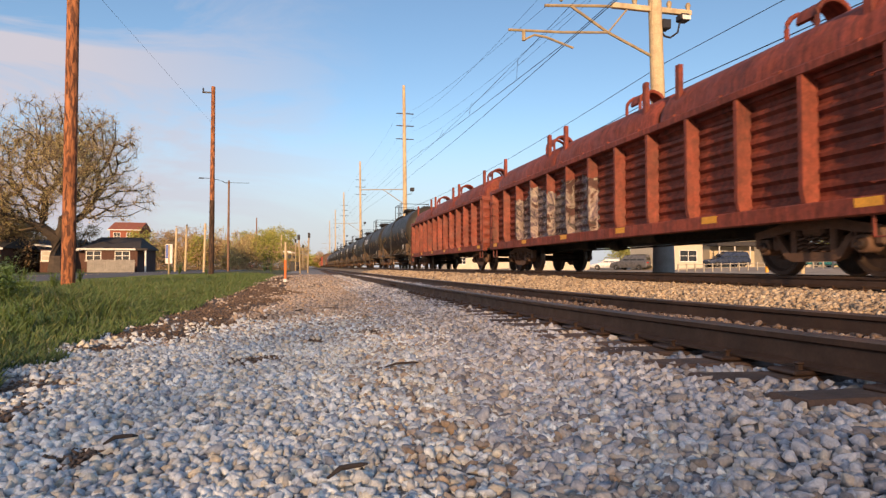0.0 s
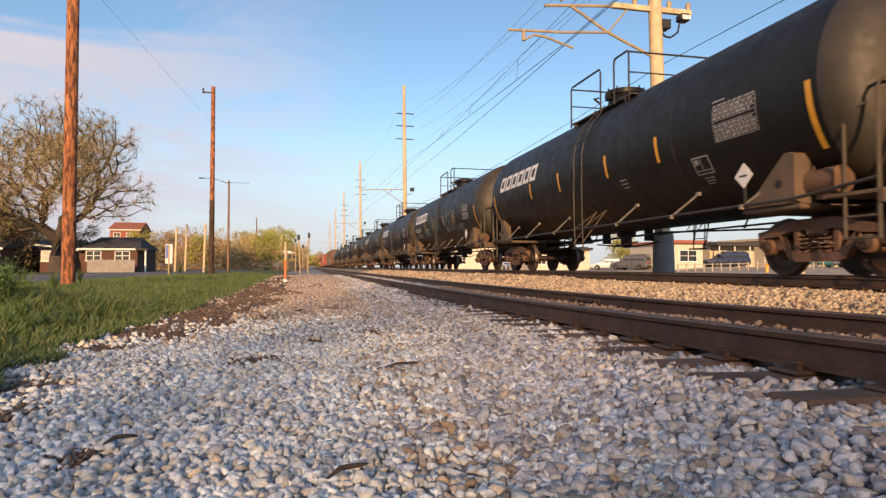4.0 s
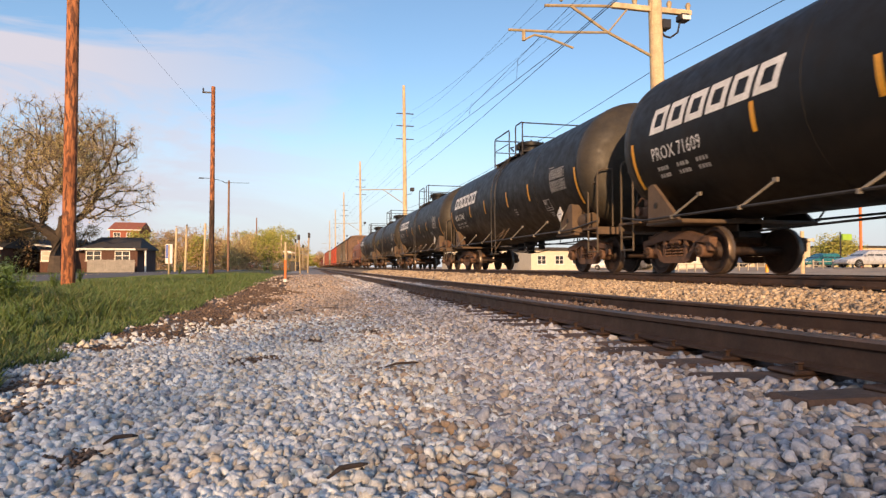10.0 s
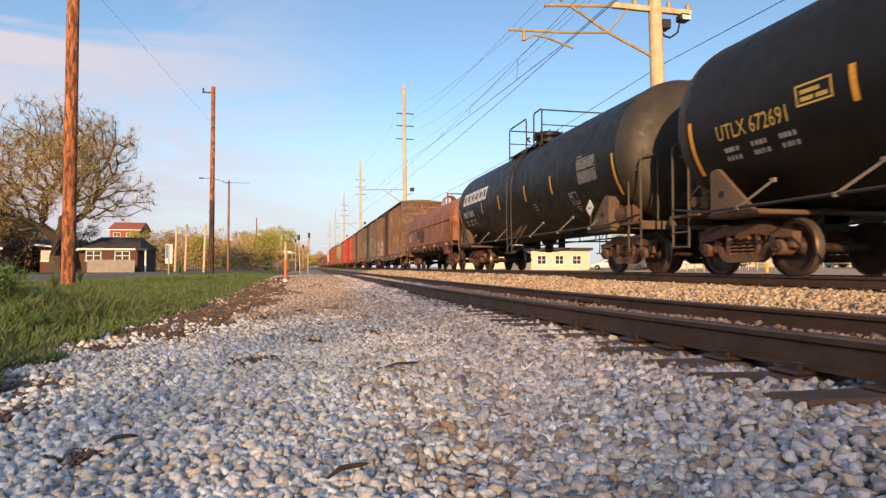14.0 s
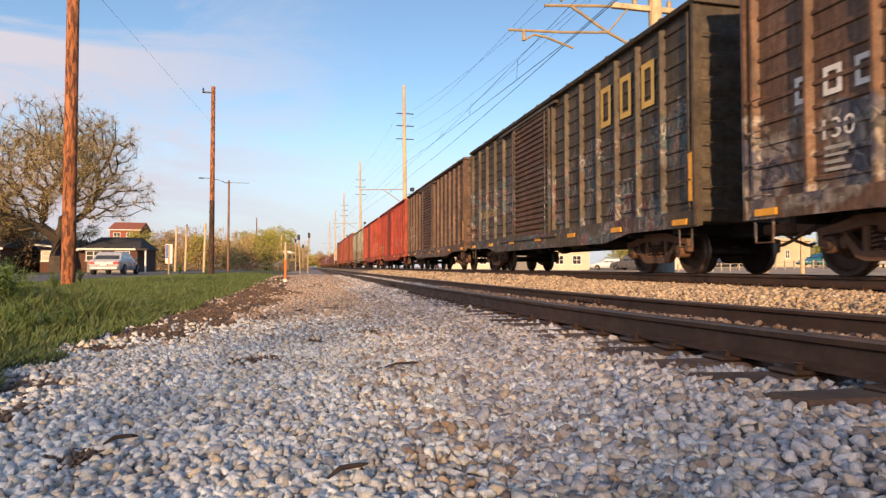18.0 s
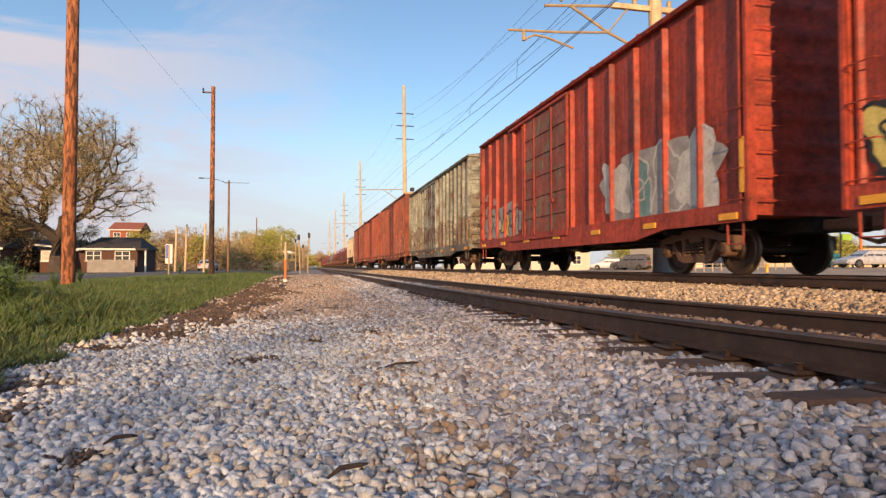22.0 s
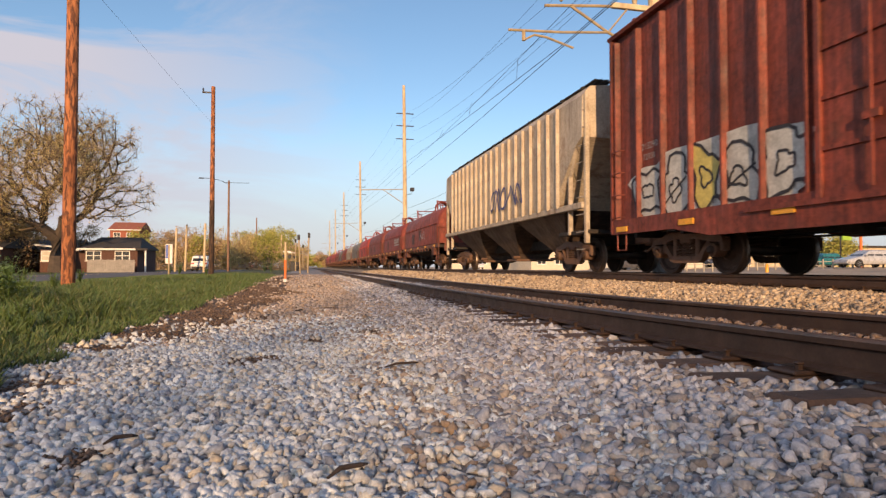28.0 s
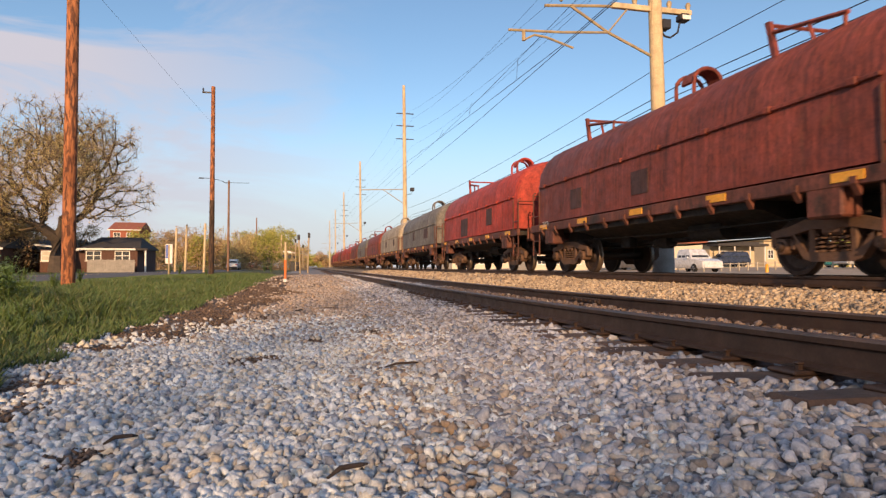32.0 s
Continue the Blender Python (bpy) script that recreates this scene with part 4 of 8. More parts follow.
    for u in (0.0, 1.01):
        bar(sh, u, u + 0.012, -0.5, 0.07)
    round_decal("data_table", sh, M_FADED, car, C - 5.14, 0, Z, R, "white lined data table")
    sh = ([], [])
    for p, q, c, d in ((0, 0.46, 0, 0.025), (0, 0.46, 0.325, 0.35), (0, 0.025, 0, 0.35), (0.435, 0.46, 0, 0.35), (0.2, 0.225, 0.07, 0.35), (0, 0.46, 0.07, 0.09), (0.05, 0.15, 0.2, 0.3)):
        bar(sh, p, q, -1.0 + c, -1.0 + d)
    for r in range(3):
        bar(sh, 0.12, 0.38 - 0.04 * r, -1.09 - 0.06 * r, -1.065 - 0.06 * r)
    round_decal("square_mark", sh, M_FADED, car, C - 4.37, 0, Z, R)
    sh = ([], [])
    for r in range(3):
        bar(sh, 0.04 * r, 0.28, -0.72 - 0.09 * r, -0.69 - 0.09 * r)
    round_decal("service_note", sh, M_FADED, car, C - 1.75, 0, Z, R)
    yp = C - 5.86
    g = Geo().prism_x([(yp + 0.2, 1.59), (yp, 1.79), (yp - 0.2, 1.59), (yp, 1.39)], -1.67, -1.655)
    g.box(-1.655, -1.63, yp - 0.02, yp + 0.02, 1.1, 1.42, 1)
    g.box(-1.675, -1.67, yp - 0.08, yp + 0.08, 1.57, 1.6, 1)
    part("placard", g, [M_PLACARD, M_RAILING], car, "white diamond placard on a post")
    for u, v, wd, h, seed, n in scrawls:
        for sh in tag_loops(0, v, wd, h, seed, n, 0.034):
            round_decal("graffiti", sh, M_SCRAWL if seed % 2 else M_FADED, car, L - u, 0, Z, R, "sprayed pale scrawl")
    CARS.append((car, front))
    return car


# ---- coil cars ----
def hood(car, mat, y0, y1, z_low, z_knee, z_top, w, ribs, label):
    """A steel cover: upright lower skirt, then a rounded roof, with rounded ends."""
    g = Geo()
    arc = [(-w, z_low), (-w + 0.02, z_knee)]
    for k in range(1, 12):
        a = math.pi * k / 12
        arc.append((-(w - 0.02) * math.cos(a) ** 1 if k != 6 else 0.0, z_knee + (z_top - z_knee) * math.sin(a) ** 0.8))
    arc += [(w - 0.02, z_knee), (w, z_low)]
    rows = []
    for y, k in ((y0, 0.86), (y0 + 0.08, 0.95), (y0 + 0.25, 1.0), (y1 - 0.25, 1.0), (y1 - 0.08, 0.95), (y1, 0.86)):
        rows.append([(x * (0.96 + 0.04 * (k - 0.86) / 0.14), y, z_low + (z - z_low) * (0.9 + 0.1 * (k - 0.86) / 0.14) if z > z_low else z) for x, z in arc])
    g.loft(rows)
    h = part("hood", g, mat, car, label)
    for side in (-1, 1):
        g = Geo().box(min(side * (w - 0.03), side * (w + 0.03)), max(side * (w - 0.03), side * (w + 0.03)), y0 + 0.2, y1 - 0.2, z_knee - 0.03, z_knee + 0.03, cut=0.01)
        part("hood_seam", g, mat, h)
        for k in range(ribs):
            y = y0 + 0.6 + (y1 - y0 - 1.2) * k / max(1, ribs - 1)
            g = Geo().box(min(side * (w - 0.04), side * (w + 0.055)), max(side * (w - 0.04), side * (w + 0.055)), y - 0.08, y + 0.08, z_knee - 0.05, z_knee + 0.06, cut=0.015)
            part("seam_bracket", g, mat, h)
    return h


def lifting_gear(h, mat, y, z, kind):
    """Hoops and arms on top of a hood, for the crane."""
    if kind == "hoop":
        for d in (-0.32, 0.32):
            g = Geo()
            pts = [(-0.34, y + d, z - 0.2)] + [(-0.34 * math.cos(a), y + d, z + 0.35 + 0.3 * math.sin(a)) for a in (math.pi * k / 8 for k in range(9))] + [(0.34, y + d, z - 0.2)]
            rows = []
            g.tube(pts, 0.045, 6)
            part("lifting_hoop", g, mat, h)
        g = Geo()
        arc = [(0.36 * math.cos(math.pi * k / 10), z + 0.35 + 0.32 * math.sin(math.pi * k / 10)) for k in range(11)]
        g.prism_y(arc + [(x * 0.88, b - 0.03) for x, b in reversed(arc)], y - 0.34, y + 0.1)
        part("hoop_cover", g, mat, h)
    else:
        g = Geo()
        for x in (-0.95, 0.95):
            g.loft([[(x - 0.04, y + q - 0.05, c), (x + 0.04, y + q - 0.05, c), (x + 0.04, y + q + 0.05, c), (x - 0.04, y + q + 0.05, c)] for q, c in ((-0.06, z - 0.58), (0.16, z + 0.42))])
            g.tube([(x, y + 0.1, z + 0.22), (x, y - 1.35, z - 0.02)], 0.04, 5)
            g.tube([(x, y - 0.65, z + 0.1), (x, y - 0.8, z - 0.35)], 0.032, 5)
            g.tube([(x, y - 1.3, z - 0.02), (x, y - 1.3, z - 0.4)], 0.032, 5)
        g.tube([(-0.95, y + 0.14, z + 0.36), (0.95, y + 0.14, z + 0.36)], 0.035, 5)
        part("guide_arm", g, mat, h)


def coil_deck(car, L, mat, sill_mat, z_deck):
    g = Geo()
    g.box(-0.33, 0.33, 0.1, L - 0.1, 0.72, z_deck - 0.02)
    ring = [(-1.45, z_deck - 0.28), (-1.2, z_deck - 0.3), (-0.4, 0.8), (0.4, 0.8), (1.2, z_deck - 0.3), (1.45, z_deck - 0.28), (1.45, z_deck), (-1.45, z_deck)]
    g.prism_y(ring, 2.9, L - 2.9)
    g.box(-1.45, 1.45, 0.0, L, z_deck - 0.14, z_deck)
    part("underframe", g, M_UNDER, car)
    for side in (-1, 1):
        g = Geo()
        x0, x1 = sorted((side * 1.45, side * 1.56))
        g.box(x0, x1, 0.0, L, z_deck - 0.16, z_deck + 0.06, cut=0.012)
        part("side_sill", g, sill_mat, car)
        n = 12
        for k in range(n):
            y = 0.9 + (L - 1.8) * k / (n - 1)
            g = Geo().prism_y([(side * 1.5, z_deck - 0.3), (side * 1.6, z_deck - 0.14), (side * 1.6, z_deck - 0.05), (side * 1.45, z_deck - 0.05)], y - 0.05, y + 0.05)
            part("bracket", g, sill_mat, car)
        for y in (1.4, L - 1.4):
            g = Geo().box(min(side * 1.2, side * 1.55), max(side * 1.2, side * 1.55), y - 0.3, y + 0.3, z_deck - 0.55, z_deck - 0.12, cut=0.03)
            part("jacking_pad", g, sill_mat, car)
        for yy, s in ((0.0, 1), (L, -1)):
            g = Geo()
            for d in (0.05, 0.55):
                g.tube([(side * 1.5, yy + s * d, 0.5), (side * 1.5, yy + s * d, z_deck + 1.05), (side * 1.42, yy + s * d, z_deck + 1.1)], 0.024, 6)
            for k in range(4):
                g.tube([(side * 1.5, yy + s * 0.05, 0.55 + 0.38 * k), (side * 1.5, yy + s * 0.55, 0.55 + 0.38 * k)], 0.016, 5)
            g.tube([(side * 1.5, yy + s * 0.05, z_deck + 1.0), (side * 0.7, yy + s * 0.05, z_deck + 1.0), (side * 0.7, yy + s * 0.05, z_deck)], 0.02, 5)
            part("end_ladder", g, sill_mat, car)
    for k in range(5):
        y = 1.0 + (L - 2.0) * k / 4
        part("reflector", Geo().box(-1.575, -1.55, y - 0.25, y + 0.25, z_deck - 0.1, z_deck + 0.03), M_YELLOW, car, "yellow reflective marker")
    for s in (0.0, L):
        part("end_sill", Geo().box(-1.2, 1.2, s - 0.04, s + 0.04, z_deck - 0.35, z_deck + 0.1, cut=0.01), sill_mat, car)


def coil_car(front, rear, paint, label, hood_label, gear=("arm", "hoop", "arm"), top=3.85, ribs=8, sill=None, decals=None):
    L = rear - front
    car = new_car(label, "coil car", "cars of the freight train")
    sill = sill or P_SILL
    coil_deck(car, L, paint, sill, 1.36)
    h = hood(car, paint, 0.35, L - 0.35, 1.46, 2.55, top, 1.5, ribs, hood_label)
    n = len(gear)
    for i, k in enumerate(gear):
        lifting_gear(h, paint, 0.35 + (L - 0.7) * (i + 0.75) / (n + 0.5), top - 0.06, k)
    mend = random.Random(int(front * 10))
    for _ in range(2):
        y, w = mend.uniform(1.2, L - 3.2), mend.uniform(0.5, 1.3)
        g = Geo().box(-1.506, -1.49, y, y + w, mend.uniform(1.52, 1.9), mend.uniform(2.2, 2.46))
        part("mended_patch", g, M_PRIMER, h, "dark primer patch")
    brake_gear(car, L)
    couplers(car, 0, L)
    trucks(car, (1.75, L - 1.75))
    if decals:
        decals(car, L, 1.5)
    CARS.append((car, front))
    return car


def gondola(front, rear, paint, label, decals=None, spray_paint=None, posts=13):
    """A tall ribbed gondola with covers over its steel coils."""
    L = rear - front
    W = 1.57
    car = new_car(label, "gondola", "cars of the freight train")
    z0, z1 = 0.92, 2.9
    for side in (-1, 1):
        g = Geo()
        rows = []
        for i in range(37):
            z = z0 + (z1 - z0) * i / 36
            d = (0.0, 0.0, 0.06, 0.06)[i % 4]
            x = side * (W - 0.26 + d)
            rows.append([(x, 0.05, z), (x, L - 0.05, z), (side * (W - 0.3), L - 0.05, z), (side * (W - 0.3), 0.05, z)])
        g.loft(rows)
        part("side_wall", g, spray_paint or paint, car, "corrugated rust-red side wall")
        for a, b, c in ((z1 - 0.02, z1 + 0.12, 0.03), (z0 - 0.12, z0 + 0.12, 0.0)):
            g = Geo().box(min(side * (W - 0.2), side * (W + c)), max(side * (W - 0.2), side * (W + c)), 0.0, L, a, b, cut=0.015)
            part("chord", g, paint, car)
    stations = ((z0 - 0.1, 0.14), (z0 + 0.3, 0.24), (z1 - 0.02, 0.24))
    post = Geo().loft([[(0.0, -0.07, z), (-d, -0.05, z), (-d, 0.05, z), (0.0, 0.07, z)] for z, d in stations]).mesh("side_post", paint)
    for k in range(posts):
        y = 0.3 + (L - 0.6) * k / (posts - 1)
        x = -W + 0.22
        near = Geo().loft([[(x, y - 0.08, z), (x - d, y - 0.04, z), (x - d, y + 0.04, z), (x, y + 0.06, z)] for z, d in stations])
        part("side_post", near, spray_paint or paint, car)
        part("side_post", post, None, car, at=pose(W - 0.22, y, 0, 0, 0, 180))
    for y, s in ((0.0, -1), (L, 1)):
        g = Geo()
        rows = []
        for i in range(25):
            z = z0 + (z1 + 0.1 - z0) * i / 24
            d = 0.07 * (0.5 - 0.5 * math.cos(2 * math.pi * i / 4))
            rows.append([(-W, y, z), (-W + 0.06, y + s * d, z), (W - 0.06, y + s * d, z), (W, y, z), (W, y - s * 0.1, z), (-W, y - s * 0.1, z)])
        g.loft(rows)
        part("end_wall", g, paint, car, "corrugated end wall")
    g = Geo().box(-W + 0.15, W - 0.15, 0.1, L - 0.1, z0 - 0.06, z0 + 0.05)
    g.box(-0.33, 0.33, 0.1, L - 0.1, 0.7, z0)
    part("underframe", g, M_UNDER, car)
    # three covers in a row
    n = 3
    for k in range(n):
        a, b = 0.25 + (L - 0.5) * k / n, 0.25 + (L - 0.5) * (k + 1) / n - 0.1
        h = hood(car, paint, a, b, z1 - 0.1, z1 + 0.16, 3.98, 1.42, 4, "rounded steel coil cover")
        lifting_gear(h, paint, (a + b) / 2, 3.9, "hoop")
        for y in (a + 0.55, b - 0.55):
            for x in (-1.25, 1.25):
                part("guide_post", Geo().box(x - 0.05, x + 0.05, y - 0.07, y + 0.07, z1, z1 + 1.25, cut=0.01), paint, h)
    for k in range(6):
        y = 0.6 + (L - 1.2) * k / 5
        part("reflector", Geo().box(-W - 0.004, -W + 0.05, y - 0.2, y + 0.2, z0 - 0.02, z0 + 0.1), M_YELLOW, car, "yellow reflective marker")
    for yy in (0.12, L - 0.55):
        for z in (1.2, 1.65, 2.1, 2.55):
            grab(car, paint, -W, yy, yy + 0.42, z)
    stirrup(car, paint, 0.4)
    stirrup(car, paint, L - 0.4)
    couplers(car, 0, L)
    brake_gear(car, L)
    trucks(car, (2.0, L - 2.0))
    if decals:
        decals(car, L, W)
    CARS.append((car, front))
    return car


def hopper(front, rear, paint, label, decals=None):
    L = rear - front
    W = 1.55
    car = new_car(label, "hopper car", "cars of the freight train")
    zb, zt = 1.75, 4.84
    e = 1.9
    g = Geo()
    # sides bulge; the ends slope inwards under the roof
    ring = [(-W + 0.1, zb), (-W + 0.02, zb + 0.2), (-W, 3.2), (-W + 0.03, zt - 0.25), (-W + 0.25, zt), (0, zt + 0.12), (W - 0.25, zt), (W - 0.03, zt - 0.25), (W, 3.2), (W - 0.02, zb + 0.2), (W - 0.1, zb)]
    rows = []
    for y, lift in ((0.12, 1.75), (0.5, 1.55), (e, 0.0), (L - e, 0.0), (L - 0.5, 1.55), (L - 0.12, 1.75)):
        rows.append([(x, y, max(z, zb + lift)) for x, z in ring])
    g.loft(rows)
    part("body", g, paint, car, "slope-ended hopper body")
    g = Geo()
    g.loft([[(0.0, -0.05, z), (-0.09, -0.028, z), (-0.09, 0.028, z), (0.0, 0.05, z)] for z in (zb + 0.02, zt - 0.25)])
    post = g.mesh("side_post", paint)
    for k in range(19):
        y = e - 0.3 + (L - 2 * e + 0.6) * k / 18
        part("side_post", post, None, car, at=(-W + 0.01, y, 0))
        part("side_post", post, None, car, at=pose(W - 0.01, y, 0, 0, 0, 180))
    for side in (-1, 1):
        g = Geo().box(min(side * (W - 0.1), side * (W + 0.03)), max(side * (W - 0.1), side * (W + 0.03)), 0.1, L - 0.1, zb - 0.1, zb + 0.06, cut=0.015)
        part("side_sill", g, paint, car)
        for yy, s in ((0.0, 1), (L, -1)):
            g = Geo()
            g.box(min(side * 1.38, side * 1.5), max(side * 1.38, side * 1.5), min(yy, yy + s * 0.12), max(yy, yy + s * 0.12), 0.75, zt - 0.2, cut=0.015)
            g.box(min(side * 1.38, side * 1.5), max(side * 1.38, side * 1.5), min(yy + s * 1.0, yy + s * 1.1), max(yy + s * 1.0, yy + s * 1.1), 1.0, 2.6, cut=0.015)
            g.tube([(side * 1.44, yy + s * 1.0, 2.6), (side * 1.44, yy + s * 0.1, 4.2)], 0.05, 5)
            part("end_post", g, paint, car)
            for k in range(9):
                part("ladder_rung", Geo().tube([(side * 1.52, yy + s * 0.02, 0.6 + 0.45 * k), (side * 1.52, yy + s * 0.5, 0.6 + 0.45 * k)], 0.014, 5), paint, car)
    # three bays with sloping sheets and outlet gates
    for k in range(3):
        y = L / 2 + (k - 1) * 4.3
        g = Geo()
        g.loft([[(sx * wx, y + sy * wy, z) for sx, sy in ((-1, -1), (1, -1), (1, 1), (-1, 1))] for z, wx, wy in ((0.42, 0.55, 0.45), (0.62, 0.62, 0.5), (zb - 0.02, 1.42, 2.05))])
        part("hopper_bay", g, P_BAY, car, "sloping discharge bay, rusty below")
        g = Geo().box(-0.75, 0.75, y - 0.55, y + 0.55, 0.36, 0.44, cut=0.01)
        g.lathe_x([(-0.85, 0.06), (-0.6, 0.06)], y - 0.5, 0.5, 8)
        part("outlet_gate", g, M_TRUCK, car)
    g = Geo().box(-0.3, 0.3, 0.05, L - 0.05, 0.74, 1.06)
    for yy in (0.9, L - 0.9):
        g.box(-1.45, 1.45, yy - 0.95, yy + 0.9, 1.0, 1.1)
    part("underframe", g, M_UNDER, car)
    # running boards and hatches on the roof
    g = Geo()
    for side in (-1, 1):
        for k in range(4):
            x = side * (0.75 + 0.14 * k)
            g.box(x - 0.05, x + 0.05, 0.0, L, zt + 0.12, zt + 0.15)
    for k in range(12):
        g.box(-1.3, 1.3, L * (k + 0.5) / 12 - 0.04, L * (k + 0.5) / 12 + 0.04, zt + 0.04, zt + 0.12)
    part("running_board", g, M_UNDER, car)
    for k in range(10):
        y = 1.2 + (L - 2.4) * k / 9
        part("roof_hatch", Geo().lathe_z([(zt + 0.08, 0.38), (zt + 0.24, 0.38), (zt + 0.3, 0.3)], 0, y, 14), paint, car)
    couplers(car, 0, L)
    trucks(car, (1.75, L - 1.75))
    if decals:
        decals(car, L, W)
    CARS.append((car, front))
    return car


# ---- paints of the train ----
INK_WHITE, INK_CREAM, INK_BLUE, INK_BLACK, INK_TEAL, INK_RED, INK_PINK = (0.5, 0.48, 0.44), (0.55, 0.44, 0.18), (0.06, 0.09, 0.17), (0.02, 0.02, 0.025), (0.1, 0.22, 0.24), (0.24, 0.06, 0.05), (0.32, 0.17, 0.16)


def car_paint(name, base, rust=RUST, streak_at=(0.55, 0.8), dirt_at=(0.58, 0.8), spray=None, rough=0.66, grime=0.75):
    return material(name, shade(base, 1.22), rough, 0, 0.25, 0.9, 26, 0.15, 0.004, grime=grime, dirt=rust, dirt_at=dirt_at, dirt_scale=1.3, streak=shade(rust, 0.7), streak_at=streak_at, spray=spray)


M_PRIMER = car_paint("dark_primer", (0.075, 0.032, 0.027))
P_GON = car_paint("gondola_red", (0.24, 0.05, 0.028))
P_GON_S = car_paint("gondola_red_sprayed", (0.23, 0.05, 0.028), spray=(8.2, 14.0, 0.9, 2.5, (INK_CREAM, INK_WHITE, INK_BLUE, INK_WHITE, INK_BLACK), 0.62))
P_SILL = car_paint("grimy_coil_sill", (0.15, 0.05, 0.032), rust=(0.05, 0.03, 0.022), dirt_at=(0.5, 0.62))
P_COIL = car_paint("coil_rust", (0.26, 0.05, 0.03))
P_COIL2 = car_paint("coil_brown_red", (0.22, 0.048, 0.03))
P_COIL3 = car_paint("coil_dark_red", (0.25, 0.042, 0.03))
P_COIL4 = car_paint("coil_bright_red", (0.46, 0.055, 0.032), dirt_at=(0.65, 0.85))
P_COIL5 = car_paint("coil_grey", (0.2, 0.19, 0.17))
P_COIL6 = car_paint("coil_cream", (0.46, 0.4, 0.3))
P_COIL0 = car_paint("coil_orange_rust", (0.34, 0.14, 0.075))
P_B1 = car_paint("box_brown", (0.155, 0.09, 0.056), spray=(10.3, 17.0, 0.5, 2.4, (INK_WHITE, INK_BLUE, INK_WHITE, (0.13, 0.09, 0.06)), 0.55))
P_B2 = car_paint("box_olive_grey", (0.085, 0.07, 0.05), spray=(0.3, 17.0, 0.6, 3.2, (INK_BLUE, (0.16, 0.05, 0.05), (0.34, 0.33, 0.32), (0.05, 0.06, 0.1), INK_TEAL, (0.24, 0.14, 0.14)), 0.53))
P_B3 = car_paint("box_dark_brown", (0.13, 0.08, 0.055), spray=(6.0, 17.0, 0.6, 2.2, (INK_BLUE, INK_WHITE, (0.12, 0.08, 0.055)), 0.35))
P_R1 = car_paint("box_red", (0.42, 0.062, 0.03), dirt_at=(0.66, 0.9), streak_at=(0.66, 0.9))
P_R2 = car_paint("box_red_sprayed", (0.36, 0.05, 0.025))
P_R2D = car_paint("plug_door_red", (0.28, 0.066, 0.04), rust=(0.25, 0.2, 0.13), dirt_at=(0.48, 0.62))
P_G = car_paint("box_pale_green", (0.30, 0.34, 0.29), rust=(0.17, 0.07, 0.035), dirt_at=(0.53, 0.65), streak_at=(0.47, 0.68), spray=(-1, 18, 0.5, 2.5, ((0.2, 0.1, 0.05), (0.06, 0.04, 0.03), (0.25, 0.23, 0.17), (0.12, 0.06, 0.035), (0.22, 0.17, 0.1)), 0.6))
P_GD = car_paint("plug_door_green", (0.33, 0.36, 0.3), rust=(0.2, 0.07, 0.032), dirt_at=(0.47, 0.56), streak_at=(0.5, 0.75))
P_RB1 = car_paint("box_red_brown", (0.25, 0.058, 0.03))
P_RB2 = car_paint("box_brick_red", (0.29, 0.06, 0.032))
P_RB3 = car_paint("box_maroon", (0.21, 0.045, 0.026))
P_HOP = car_paint("hopper_tan", (0.45, 0.39, 0.3), rust=(0.24, 0.12, 0.06), dirt_at=(0.56, 0.75), streak_at=(0.52, 0.72), grime=0.3)
P_BAY = car_paint("rusty_hopper_bay", (0.1, 0.07, 0.05), rust=(0.06, 0.035, 0.025), dirt_at=(0.45, 0.6))
P_BD = car_paint("rusty_brown_door", (0.12, 0.075, 0.05), rust=(0.2, 0.085, 0.04), dirt_at=(0.48, 0.66), streak_at=(0.5, 0.7))
ROOF_CREAM = car_paint("roof_cream", (0.5, 0.38, 0.22))


# ---- the train, from its leading end ----
def number_on(text, y, z, size, ink=None, x=-1.582):
    def put(car, L, W):
        sh = ([], [])
        v, f = letters(text, size)
        add_flat(sh, v, f, 0, 0)
        flat_decal("car_number", sh, ink or M_WHITE, car, x, L - y, z, "painted car number")
    return put


def both(*fs):
    def put(car, L, W):
        for f in fs:
            f(car, L, W)
    return put


def blocks_on(n, y, z, w, h, gap, ink=None, slant=0.0, x=-1.585, label="faded emblem block"):
    """An emblem as plain blocks, one for each letter."""
    def put(car, L, W):
        for k in range(n):
            sh = ([], [])
            u = k * (w + gap)
            t = w * 0.26
            for p, q, c, d in ((0, w, 0, t), (0, w, h - t, h), (0, t, t, h - t), (w - t, w, t, h - t)):
                bar(sh, u + p + slant * c, u + q + slant * c, c, d, slant)
            flat_decal("emblem", sh, ink or M_WHITE, car, x, L - y, z, label)
    return put


def scrawl_on(y, z, w, h, seed, n, width=0.06, ink=None, x=-1.585):
    def put(car, L, W):
        for k, sh in enumerate(tag_loops(0, 0, w, h, seed, n, width)):
            flat_decal("graffiti", sh, ink or M_FADED, car, x - 0.0005 * k, L - y, z, "sprayed scrawl")
    return put


def stripe_on(y, z, w, h, ink, x):
    def put(car, L, W):
        sh = ([], [])
        bar(sh, 0, w, 0, h, 0.25)
        flat_decal("stripe", sh, ink, car, x, L - y, z)
    return put


